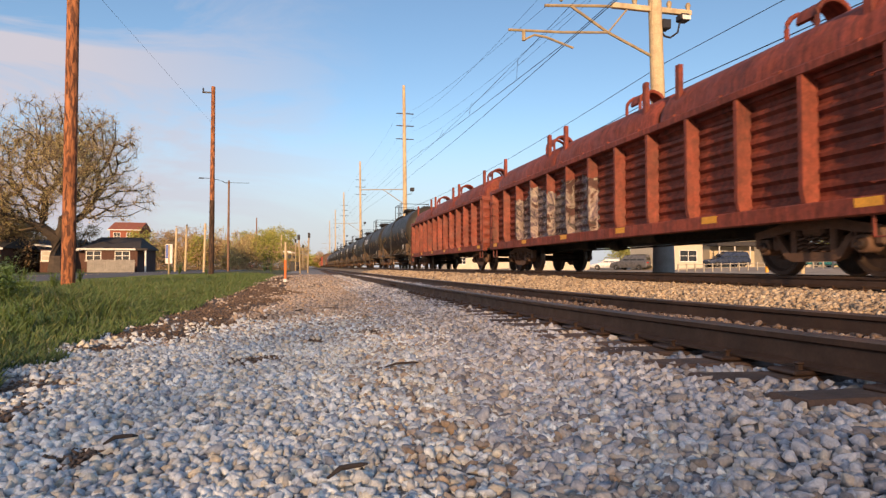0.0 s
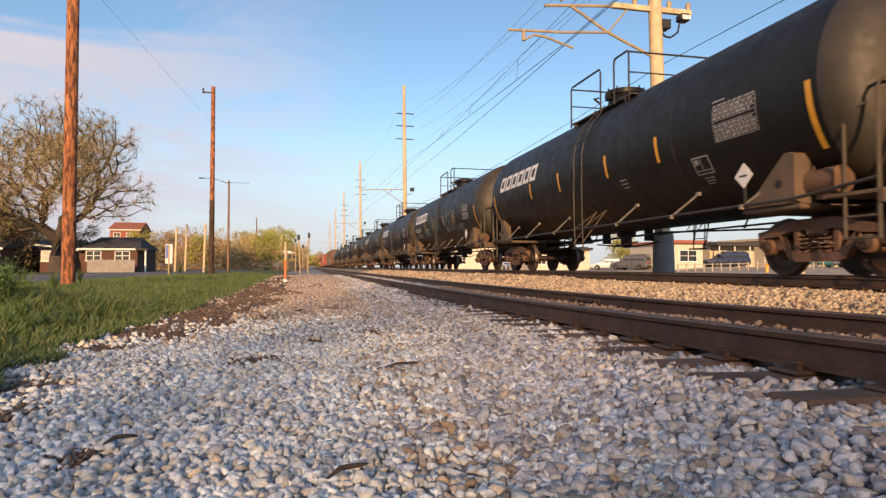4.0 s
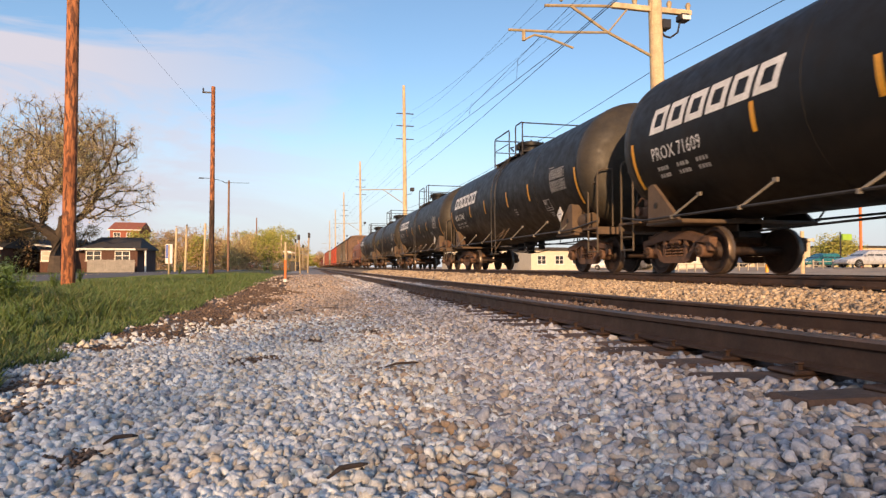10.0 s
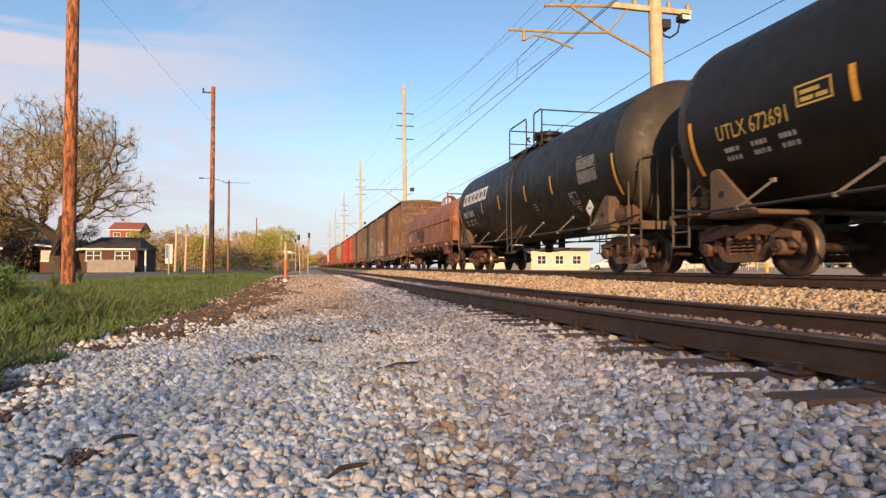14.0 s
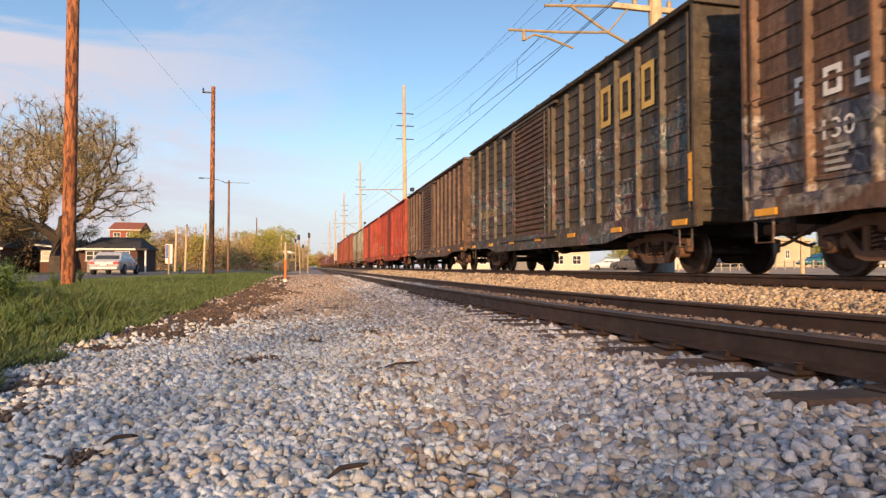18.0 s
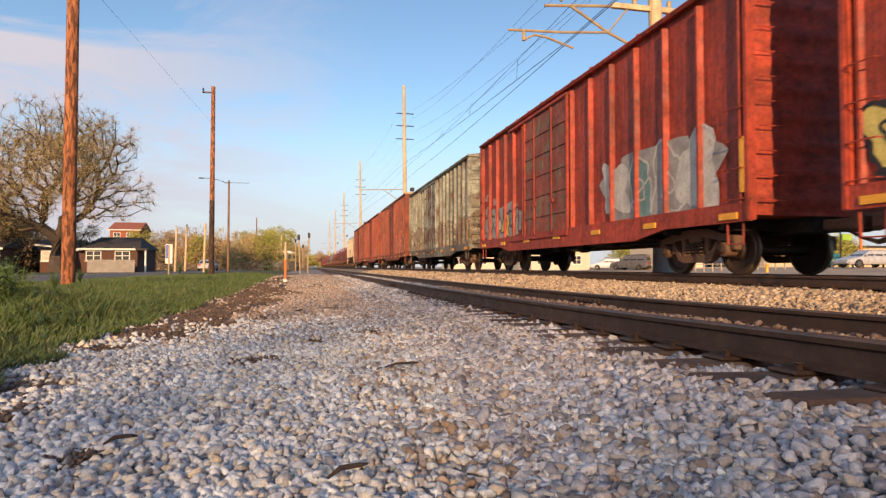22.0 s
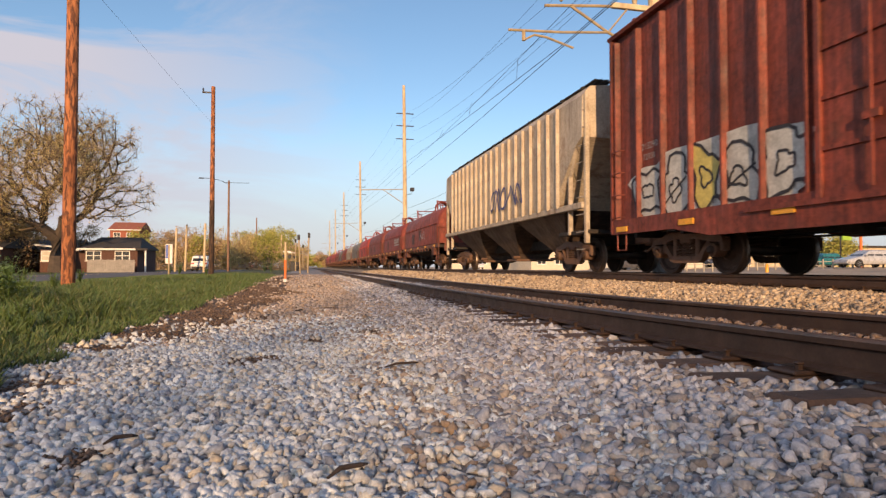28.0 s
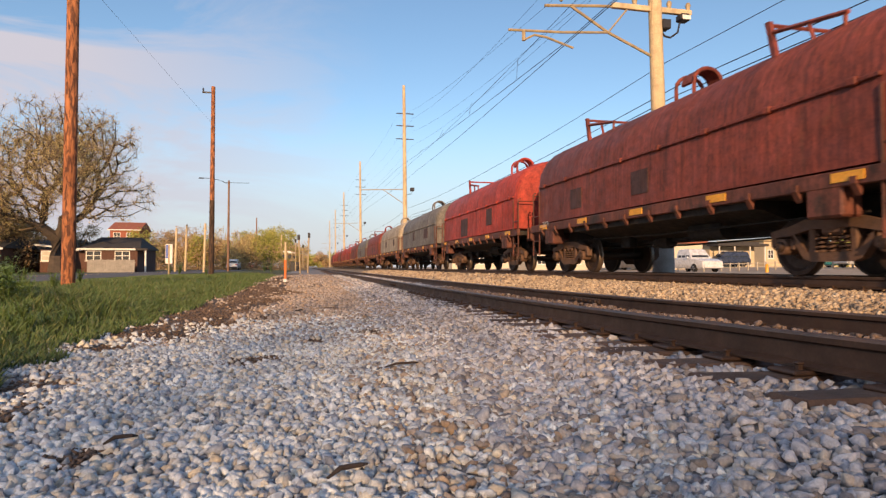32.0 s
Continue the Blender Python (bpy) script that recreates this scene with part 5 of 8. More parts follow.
def piece_on(y, z, w, h, seed, n, ground, fills, edge, x=-1.462, halo=None):
    """A sprayed piece: swollen shapes that nobody can read, filled, with an outline, on a patch of ground colour."""
    def put(car, L, W):
        rng = random.Random(seed)
        back = ([], [])
        pts = []
        for k in range(40):
            t = 2 * math.pi * k / 40
            r = 1.0 + 0.1 * math.sin(5 * t + seed) + 0.06 * math.sin(11 * t)
            pts.append((w / 2 + w * 0.52 * r * math.copysign(abs(math.cos(t)) ** 0.5, math.cos(t)), h / 2 + h * 0.5 * r * math.copysign(abs(math.sin(t)) ** 0.6, math.sin(t))))
        add_flat(back, pts, [tuple(range(40))], 0, 0)
        flat_decal("graffiti", back, ground, car, x, L - y, z, "sprayed graffiti ground")
        cell = w / n
        for k in range(n):
            cx, cy = cell * (k + 0.5) + rng.uniform(-0.05, 0.05), h * rng.uniform(0.42, 0.58)
            a, b = cell * rng.uniform(0.4, 0.56), h * rng.uniform(0.34, 0.5)
            p, q, tilt = rng.uniform(0, 6.3), rng.choice((2, 3, 3, 4)), rng.uniform(-0.3, 0.3)
            out = []
            for i in range(28):
                t = 2 * math.pi * i / 28
                r = 1 + 0.24 * math.sin(q * t + p) + 0.08 * math.sin(7 * t + k)
                u = a * r * math.copysign(abs(math.cos(t)) ** 0.7, math.cos(t))
                v = b * r * math.copysign(abs(math.sin(t)) ** 0.7, math.sin(t))
                out.append((cx + u + tilt * v, cy + v))
            sh = ([], [])
            add_flat(sh, out, [tuple(range(28))], 0, 0)
            flat_decal("graffiti", sh, fills[k % len(fills)], car, x - 0.003 - 0.0006 * k, L - y, z, "sprayed graffiti shape")
            sh = ([], [])
            stroke(sh, out + out[:2], 0.06)
            hole = [(cx + (u - cx) * 0.34 + tilt * 0.1, cy + (v - cy) * 0.32) for u, v in out]
            stroke(sh, hole + hole[:2], 0.045)
            if k % 2:
                stroke(sh, [(cx - a * 0.7, cy - b * 0.4), (cx - a * 0.1, cy - b * 0.05), (cx + a * 0.75, cy + b * 0.35)], 0.045)
            flat_decal("graffiti", sh, edge, car, x - 0.012, L - y, z, "sprayed graffiti outline")
        if halo:
            for k, sh in enumerate(tag_loops(0.1, h * 0.7, w * 0.8, h * 0.45, seed + 5, 4, 0.04)):
                flat_decal("graffiti", sh, halo, car, x - 0.014 - 0.0005 * k, L - y, z)
    return put


def ink(name, c):
    return material(name, c, 0.65, 0, 0.3, 3, 25, 0.05, 0.001, dirt=(0.14, 0.07, 0.045), dirt_at=(0.6, 0.75), dirt_scale=3)


INK_PALE, INK_NAVY, INK_SEA, INK_GREY, INK_LEMON, INK_COAL = ink("pale_spray", (0.5, 0.5, 0.46)), ink("navy_spray", (0.035, 0.055, 0.11)), ink("sea_green_spray", (0.14, 0.27, 0.27)), ink("grey_spray", (0.3, 0.29, 0.28)), ink("lemon_spray", (0.6, 0.5, 0.14)), ink("coal_spray", (0.025, 0.025, 0.03))
INK_ROSE = ink("dull_rose_spray", (0.3, 0.12, 0.11))
M_BLUEINK = material("blue_spray", (0.07, 0.08, 0.2), 0.6, 0, 0.2)

gondola(5.6, 22.2, P_GON, "rust-red ribbed gondola with coil covers and graffiti", spray_paint=P_GON_S,
        decals=both(piece_on(2.1, 1.05, 0.75, 0.75, 3, 1, INK_COAL, (INK_SEA,), INK_PALE, -1.258), piece_on(3.6, 1.1, 5.6, 1.5, 8, 6, INK_COAL, (INK_PALE, INK_LEMON, INK_PALE), INK_COAL, -1.258), blocks_on(2, 1.62, 2.3, 0.27, 0.4, 0.14, x=-1.262), number_on("252032", 1.58, 1.9, 0.26, x=-1.262)))
gondola(23.25, 40.2, P_GON, "rust-red ribbed gondola with rounded coil covers",
        decals=both(blocks_on(2, 1.6, 2.2, 0.24, 0.36, 0.1, M_FADED, x=-1.255), number_on("97640", 1.52, 1.75, 0.27, M_FADED, x=-1.255)))
TANK_LABEL = "black tank car with yellow reflective stripes"
tank_car(40.80, 57.70, "672803", "UTLX", M_CREAM, plate=True, label="dusty black tank car with cream lettering")
tank_car(57.70, 74.90, "", "", None, True, label=TANK_LABEL + " and white emblem")
tank_car(74.90, 92.07, "75623", "PROX", None, True, ((4.2, -0.85, 1.2, 0.5, 3, 8), (6.2, -0.8, 2.0, 0.95, 5, 11), (9.0, -0.9, 3.2, 1.1, 9, 9)), label="black tank car with white emblem and sprayed scrawls")
tank_car(92.07, 109.18, "72813", "PROX", None, True, ((2.9, -0.8, 1.3, 0.5, 21, 4), (9.5, -0.7, 1.8, 0.6, 22, 5)), label=TANK_LABEL + ", emblem and scrawls")
tank_car(109.18, 126.16, "72531", "PROX", None, True, label=TANK_LABEL + " and white emblem")
tank_car(126.16, 143.20, "71609", "PROX", None, True, label=TANK_LABEL + " and white emblem")
tank_car(143.20, 159.70, "71440", "PROX", None, True, style=1, label=TANK_LABEL + " and white emblem")
tank_car(159.70, 176.55, "71542", "PROX", None, True, label=TANK_LABEL + " and white emblem")
tank_car(176.55, 193.22, "672691", "UTLX", M_CREAM, plate=True, label="dusty black tank car with cream lettering")
tank_car(193.22, 210.10, "72033", "PROX", None, True, label=TANK_LABEL + " and white emblem")
coil_car(210.75, 224.7, P_COIL0, "orange-rust coil car with a rounded hood", "orange-rust steel hood", decals=both(number_on("287305", 0.9, 1.33, 0.2, x=-1.58), scrawl_on(1.1, 1.75, 1.5, 0.6, 31, 5, 0.05, M_WHITE, -1.512)))
box_car(226.75, 242.45, P_B1, "weathered brown box car with corrugated door", door_mat=P_BD, decals=both(number_on("130", 1.4, 1.9, 0.4, M_WHITE, -1.462), number_on("308", 2.45, 1.9, 0.4, M_WHITE, -1.462), blocks_on(3, 1.0, 2.5, 0.3, 0.4, 0.2, M_WHITE, x=-1.462)))
box_car(243.65, 259.1, P_B2, "dark olive box car covered in graffiti", door_mat=P_BD, decals=both(blocks_on(3, 11.68, 3.5, 0.5, 0.95, 0.415, M_CREAM, x=-1.47), number_on("139", 1.4, 2.1, 0.4, M_CREAM, -1.462), number_on("650", 2.42, 2.1, 0.4, M_CREAM, -1.462)))
box_car(260.25, 275.8, P_B3, "dark brown box car with corrugated door", door_mat=P_BD, decals=both(number_on("50", 0.42, 1.95, 0.4, M_WHITE, -1.462), number_on("73", 1.42, 1.95, 0.4, M_WHITE, -1.462), number_on("76", 2.45, 1.95, 0.4, M_WHITE, -1.462), blocks_on(2, 0.62, 2.55, 0.2, 0.32, 0.07, M_WHITE, x=-1.462), blocks_on(2, 1.45, 2.55, 0.2, 0.32, 0.07, M_WHITE, x=-1.462), scrawl_on(3.1, 0.75, 4.4, 0.4, 71, 9, 0.03, M_FADED, -1.556), scrawl_on(8.2, 0.72, 3.4, 0.45, 73, 6, 0.035, M_FADED, -1.556)))
box_car(277.05, 292.6, P_R1, "bright red box car with a little graffiti", ribbed=False, posts=14, proud=0.06, decals=both(piece_on(0.25, 1.25, 2.6, 1.1, 12, 3, INK_COAL, (INK_LEMON, INK_SEA, INK_LEMON), INK_COAL), scrawl_on(9.6, 1.7, 4.0, 0.8, 41, 6, 0.05, M_FADED, -1.462), number_on("19", 0.75, 2.5, 0.34, M_WHITE, -1.47), *[blocks_on(1, 11.3 + 1.0 * k, 4.0, 0.3, 0.55, 0.1, M_FADED, x=-1.466) for k in range(4)]))
box_car(294.3, 309.6, P_R2, "red box car with plug door and graffiti", door_mat=P_R2D, door=(0.45, 0.67), ribbed=False, plug=True, posts=12, decals=both(number_on("ATW", 0.36, 2.72, 0.36, M_WHITE, -1.462), number_on("100", 0.4, 2.28, 0.36, M_WHITE, -1.462), number_on("384", 1.42, 2.5, 0.36, M_WHITE, -1.462), piece_on(0.5, 1.15, 3.9, 1.25, 21, 4, INK_GREY, (INK_GREY, INK_PALE, INK_LEMON, INK_GREY), INK_COAL), piece_on(10.4, 1.1, 4.0, 1.5, 25, 4, INK_GREY, (INK_PALE, INK_SEA, INK_GREY), INK_PALE)))
box_car(311.5, 327.1, P_G, "pale green box car streaked with rust", door_mat=P_GD, ribbed=False, plug=True, posts=16)
box_car(328.8, 343.45, P_RB1, "red-brown box car with white graffiti", ribbed=False, plug=True, door=(0.41, 0.615), posts=15, eave=5.45, roof_mat=ROOF_CREAM, decals=both(piece_on(8.95, 1.12, 4.6, 1.3, 31, 5, INK_NAVY, (INK_NAVY, INK_GREY, INK_PALE, INK_NAVY), INK_PALE, halo=INK_PALE), scrawl_on(12.0, 2.5, 1.1, 0.9, 33, 3, 0.05, INK_PALE, -1.466), scrawl_on(1.0, 1.5, 3.6, 1.0, 35, 5, 0.05, INK_SEA, -1.466)))
box_car(345.4, 360.4, P_RB2, "brick-red box car with two plug doors", decals=both(piece_on(9.6, 1.15, 3.6, 1.3, 38, 4, INK_ROSE, (INK_GREY, INK_ROSE, INK_PALE), INK_GREY)), ribbed=False, plug=True, door=(0.42, 0.615), posts=15, eave=5.45)
box_car(361.7, 376.8, P_RB3, "maroon box car with black and white graffiti", decals=both(piece_on(1.0, 1.05, 4.6, 1.35, 44, 5, INK_PALE, (INK_PALE, INK_PALE, INK_LEMON), INK_COAL), piece_on(9.8, 1.05, 4.2, 1.2, 47, 5, INK_COAL, (INK_PALE, INK_GREY), INK_PALE), number_on("213290", 1.2, 2.62, 0.2, M_FADED, -1.466), number_on("72900", 1.25, 2.4, 0.18, M_FADED, -1.466)), ribbed=False, plug=True, door=(0.42, 0.615), posts=14, eave=5.45)
hopper(378.2, 393.95, P_HOP, "tan covered hopper streaked with rust", decals=scrawl_on(8.0, 2.15, 3.4, 0.85, 51, 6, 0.09, M_BLUEINK, -1.63))
coil_car(395.8, 407.8, P_COIL, "rust-red coil car with hood and scrawl", "rust-red steel hood", top=3.7, decals=scrawl_on(6.5, 1.8, 1.5, 0.5, 61, 5, 0.05, M_FADED, -1.512))
coil_car(409.2, 420.15, P_COIL3, "dark red coil car with white emblem", "dark red steel hood", top=3.72, decals=both(blocks_on(4, 7.35, 2.02, 0.52, 0.34, 0.1, M_FADED, 0.25, -1.515, "worn white slanted emblem block"), stripe_on(7.25, 1.84, 2.7, 0.1, M_FADED, -1.515)))
coil_car(421.5, 433.9, P_COIL2, "brown-red coil car with guide arms", "brown-red steel hood", decals=number_on("2103", 1.0, 1.33, 0.22, x=-1.58))
coil_car(435.2, 447.0, P_COIL4, "bright red coil car with hood", "bright red steel hood", gear=("hoop", "arm"))
coil_car(448.4, 461.0, P_COIL5, "grey coil car with hood", "grey steel hood", gear=("hoop",))
coil_car(462.3, 474.5, P_COIL6, "cream coil car with hood", "cream steel hood", gear=("hoop",))
coil_car(475.8, 488.0, P_COIL, "rust-brown coil car with hood", "rust-brown steel hood", gear=("hoop", "arm"))
coil_car(489.3, 502.0, P_COIL5, "grey coil car with hood", "grey steel hood", gear=("hoop",))
for k in range(7):
    coil_car(503.3 + 13.6 * k, 515.6 + 13.6 * k, P_COIL4 if k % 3 else P_COIL2, "red coil car with hood", "red steel hood", gear=("hoop", "arm"))


# ---- loose stone ----
def stone_shapes(n, seed):
    """Corners and triangles of a few broken stones."""
    rng = random.Random(seed)
    out = []
    for _ in range(n):
        bm = bmesh.new()
        a, b, c = rng.uniform(0.9, 1.15), rng.uniform(0.75, 0.98), rng.uniform(0.62, 0.9)
        for _ in range(13):
            v = Vector((rng.uniform(-1, 1), rng.uniform(-1, 1), rng.uniform(-1, 1)))
            v = v / max(abs(v.x), abs(v.y), abs(v.z)) ** 0.7 * rng.uniform(0.86, 1.0)
            bm.verts.new((v.x * a, v.y * b, v.z * c))
        r = bmesh.ops.convex_hull(bm, input=bm.verts)
        loose = [e for e in r["geom_interior"] if isinstance(e, bmesh.types.BMVert)]
        bmesh.ops.delete(bm, geom=loose, context="VERTS")
        bmesh.ops.triangulate(bm, faces=bm.faces)
        bm.verts.ensure_lookup_table()
        out.append((np.array([v.co[:] for v in bm.verts]), np.array([[v.index for v in f.verts] for f in bm.faces])))
        bm.free()
    return out


STONES = stone_shapes(14, 5)


def scatter(name, label, places, sizes, mat, seed, flat=0.9):
    """One mesh of loose stones: places (n, 3), sizes (n)."""
    rng = np.random.default_rng(seed)
    vs, fs, base = [], [], 0
    kind = rng.integers(0, len(STONES), len(places))
    for k, (sv, sf) in enumerate(STONES):
        idx = np.where(kind == k)[0]
        if not len(idx):
            continue
        n = len(idx)
        yaw, tip, roll = rng.uniform(0, 2 * np.pi, n), rng.normal(0, 0.45, n), rng.normal(0, 0.45, n)
        cy, sy, ct, st, cr, sr = np.cos(yaw), np.sin(yaw), np.cos(tip), np.sin(tip), np.cos(roll), np.sin(roll)
        rot = np.stack([np.stack([cy * ct, cy * st * sr - sy * cr, cy * st * cr + sy * sr], -1),
                        np.stack([sy * ct, sy * st * sr + cy * cr, sy * st * cr - cy * sr], -1),
                        np.stack([-st, ct * sr, ct * cr], -1)], 1)
        p = np.einsum("nij,vj->nvi", rot, sv * np.array([1, 1, flat])) * sizes[idx][:, None, None] + places[idx][:, None, :]
        vs.append(p.reshape(-1, 3))
        fs.append((sf[None] + (np.arange(n) * len(sv))[:, None, None] + base).reshape(-1, 3))
        base += n * len(sv)
    vs, fs = np.concatenate(vs), np.concatenate(fs)
    me = bpy.data.meshes.new(name)
    me.vertices.add(len(vs))
    me.vertices.foreach_set("co", vs.ravel())
    me.loops.add(len(fs) * 3)
    me.loops.foreach_set("vertex_index", fs.ravel())
    me.polygons.add(len(fs))
    me.polygons.foreach_set("loop_start", np.arange(len(fs)) * 3)
    me.update(calc_edges=True)
    me.materials.append(mat)
    return thing(name, label, name, kind="stuff", geo=me)


def stone_material(name, tones, rough=0.9):
    """Each stone takes one of several tones."""
    m = bpy.data.materials.new(name)
    m.use_nodes = True
    nt = m.node_tree
    bs = nt.nodes["Principled BSDF"]
    geo_in = nt.nodes.new("ShaderNodeNewGeometry").outputs["Random Per Island"]
    n = nt.nodes.new("ShaderNodeValToRGB")
    e = n.color_ramp.elements
    while len(e) < len(tones):
        e.new(0.5)
    for i, c in enumerate(tones):
        e[i].position, e[i].color = i / (len(tones) - 1), (*c, 1)
    nt.links.new(geo_in, n.inputs["Fac"])
    co = nt.nodes.new("ShaderNodeTexCoord").outputs["Object"]
    col = blend(nt, 0.8, n.outputs["Color"], ramp(nt, noise_of(nt, co, 90, 4), 0.25, 0.75, (0.62, 0.62, 0.64), (1.36, 1.34, 1.3)), "MULTIPLY")
    col = blend(nt, 1.0, col, ramp(nt, noise_of(nt, co, 1.1, 5), 0.3, 0.7, (0.74, 0.73, 0.72), (1.12, 1.12, 1.12)), "MULTIPLY")
    nt.links.new(col, bs.inputs["Base Color"])
    bs.inputs["Roughness"].default_value = rough
    b = nt.nodes.new("ShaderNodeBump")
    b.inputs["Strength"].default_value, b.inputs["Distance"].default_value = 0.6, 0.004
    nt.links.new(noise_of(nt, co, 160, 4), b.inputs["Height"])
    nt.links.new(b.outputs["Normal"], bs.inputs["Normal"])
    return m


GREYS = [(0.42, 0.45, 0.51), (0.66, 0.66, 0.68), (0.84, 0.82, 0.80), (0.50, 0.52, 0.57), (0.74, 0.65, 0.53), (0.56, 0.46, 0.35), (0.40, 0.43, 0.50), (0.82, 0.81, 0.80), (0.62, 0.63, 0.67), (0.24, 0.24, 0.27), (0.70, 0.62, 0.52), (0.54, 0.57, 0.63), (0.80, 0.74, 0.65), (0.36, 0.32, 0.29)]
M_STONES = stone_material("broken_grey_limestone", [(r * 1.08, g2 * 1.15, min(0.92, b * 1.17)) for r, g2, b in GREYS])
# shade on the heaped shoulder is put into these darker tones
M_STONES_COARSE = stone_material("coarse_grey_limestone", [(r * 0.82, g2 * 0.83, b * 0.86) for r, g2, b in GREYS] + [(0.2, 0.19, 0.2), (0.3, 0.25, 0.2)])
M_STONES_DUSTY = stone_material("dusty_grey_limestone", [(r * 0.68, g2 * 0.58, b * 0.49) for r, g2, b in GREYS])
M_STONES_RUSTY = stone_material("rust_stained_limestone", [(r * 0.45, g2 * 0.34, b * 0.27) for r, g2, b in GREYS] + [(0.7, 0.62, 0.52)])
M_STONES_TAN = stone_material("broken_tan_ballast", [(0.58, 0.45, 0.31), (0.44, 0.34, 0.23), (0.66, 0.54, 0.38), (0.3, 0.22, 0.15), (0.54, 0.43, 0.3), (0.16, 0.12, 0.09), (0.62, 0.5, 0.36)])

# bare dirt patches among the stones
DIRT_SPOTS = [(-0.36, 4.17, 0.24, 0.22), (-0.72, 2.22, 0.12, 0.13), (-1.35, 9.5, 0.5, 1.6), (-1.2, 14.0, 0.6, 2.5), (-1.5, 19.0, 0.6, 3.0), (-0.5, 11.5, 0.3, 0.9), (0.62, 5.6, 0.2, 0.35), (-0.9, 17.0, 0.7, 2.2), (-0.2, 24.0, 0.5, 2.2), (-1.5, 5.0, 0.3, 0.3), (-1.3, 26, 0.9, 4.5), (-1.0, 34, 0.9, 5), (-0.3, 14.5, 0.45, 1.2), (0.1, 19.0, 0.5, 1.6), (-0.9, 6.9, 0.25, 0.4), (-0.4, 29.0, 0.6, 3.0), (0.35, 9.2, 0.2, 0.4), (-1.5, 3.6, 0.3, 0.45), (-1.25, 2.9, 0.2, 0.3), (-1.05, 5.6, 0.3, 0.5), (-1.5, 6.4, 0.45, 0.7), (-0.5, 7.6, 0.3, 0.5), (0.15, 6.6, 0.16, 0.25), (0.07, 5.08, 0.1, 0.16), (-1.3, 7.8, 0.5, 0.8), (-0.85, 8.6, 0.5, 0.7), (-0.95, 11.6, 0.5, 1.2), (0.05, 12.4, 0.35, 0.8)]


def in_dirt(x, y, rng):
    for cx, cy, a, b in DIRT_SPOTS:
        q = ((x - cx) / a) ** 2 + ((y - cy) / b) ** 2
        if q < 1 and rng.random() > q * 0.8:
            return True
    return False


def lay(x0, x1, y0, y1, size, rng, keep=None, gap=1.4):
    """Stones side by side on the ground inside a stretch of the plan."""
    pts, ss = [], []
    cell = size * gap
    for i in range(int((x1 - x0) / cell)):
        for j in range(int((y1 - y0) / cell)):
            x, y = x0 + cell * (i + rng.uniform(0, 1.1)), y0 + cell * (j + rng.uniform(0, 1.1))
            if keep and not keep(x, y):
                continue
            s = size * rng.choice((0.6, 0.75, 0.9, 1.0, 1.0, 1.15, 1.35))
            pts.append((x, y, ground_z(x, y) + s * rng.uniform(-0.1, 0.6)))
            ss.append(s)
    return pts, ss


def spread(name, label, mat, lots, seed):
    pts, ss = [], []
    for p, s in lots:
        pts += p
        ss += s
    return scatter(name, label, np.array(pts), np.array(ss), mat, seed)


srng = random.Random(4)
seen = lambda x, y: -0.46 * y - 0.25 < x < 1.25 * y + 0.4
on_gravel = lambda x, y: seen(x, y) and x > grass_edge(y) - 0.15 * srng.random() and not in_dirt(x, y, srng)
clear_of_ties = lambda x, y: abs(((y + 1.0) % 0.5) - 0.25) < 0.15 or x < 1.86
off_rails = lambda x, y: min(abs(x - XN + 0.7525), abs(x - XN - 0.7525)) > 0.09


def thin_on_dirt(x, y):
    """Few stones lie on the dirt strip along the grass."""
    if not on_gravel(x, y):
        return False
    return x > dirt_edge(y) - (0.3 if y < 6 else 0) or srng.random() < (0.4 if y < 5.5 else 0.07)


def dirt_and_shade(x, y):
    """How much dust and painted shade the stones carry in the dip below the shoulder."""
    d = (x - 0.62 - 0.12 * noise.noise(Vector((y * 0.8, 3.0, 2)))) / 0.42
    return max(0.0, 1 - d * d) * (0.36 + 0.5 * noise.noise(Vector((x * 2.2, y * 1.1, 5))))


clean_gravel = lambda x, y: on_gravel(x, y) and srng.random() > dirt_and_shade(x, y)
dusty_shaded_strip = lambda x, y: on_gravel(x, y) and srng.random() < dirt_and_shade(x, y)


def fade(y0, y1, up):
    """Keep more and more, or fewer and fewer, stones between two distances."""
    def keep(x, y):
        t = step(y0, y1, y + 1.5 * noise.noise(Vector((x * 0.9, y * 0.5, 6))))
        return thin_on_dirt(x, y) and srng.random() < (t if up else 1 - t)
    return keep


spread("gravel", "loose broken grey and white limestone gravel", M_STONES, [
    lay(-1.7, 1.25, 1.25, 2.6, 0.0195, srng, clean_gravel),
    lay(-1.4, 1.25, 1.3, 2.6, 0.022, srng, clean_gravel, 2.6),
    lay(-2.2, 1.25, 2.6, 5.0, 0.0205, srng, clean_gravel),
    lay(-2.3, 1.25, 2.6, 7.0, 0.024, srng, clean_gravel, 3.0),
    lay(-2.3, 1.25, 5.0, 7.0, 0.0235, srng, fade(3.5, 10.0, False)),
    lay(-2.3, 1.25, 7.0, 16.0, 0.026, srng, fade(3.5, 10.0, False))], 1)
spread("dusty_gravel", "dusty grey gravel mixed with brown dirt", M_STONES_DUSTY, [
    lay(0.1, 1.25, 1.25, 8.0, 0.0215, srng, dusty_shaded_strip),
    lay(-2.4, 1.25, 5.0, 7.0, 0.0235, srng, fade(3.5, 10.0, True)),
    lay(-2.5, 1.3, 7.0, 18, 0.029, srng, fade(3.5, 10.0, True)),
    lay(-2.6, 1.5, 18, 45, 0.055, srng, thin_on_dirt)], 4)
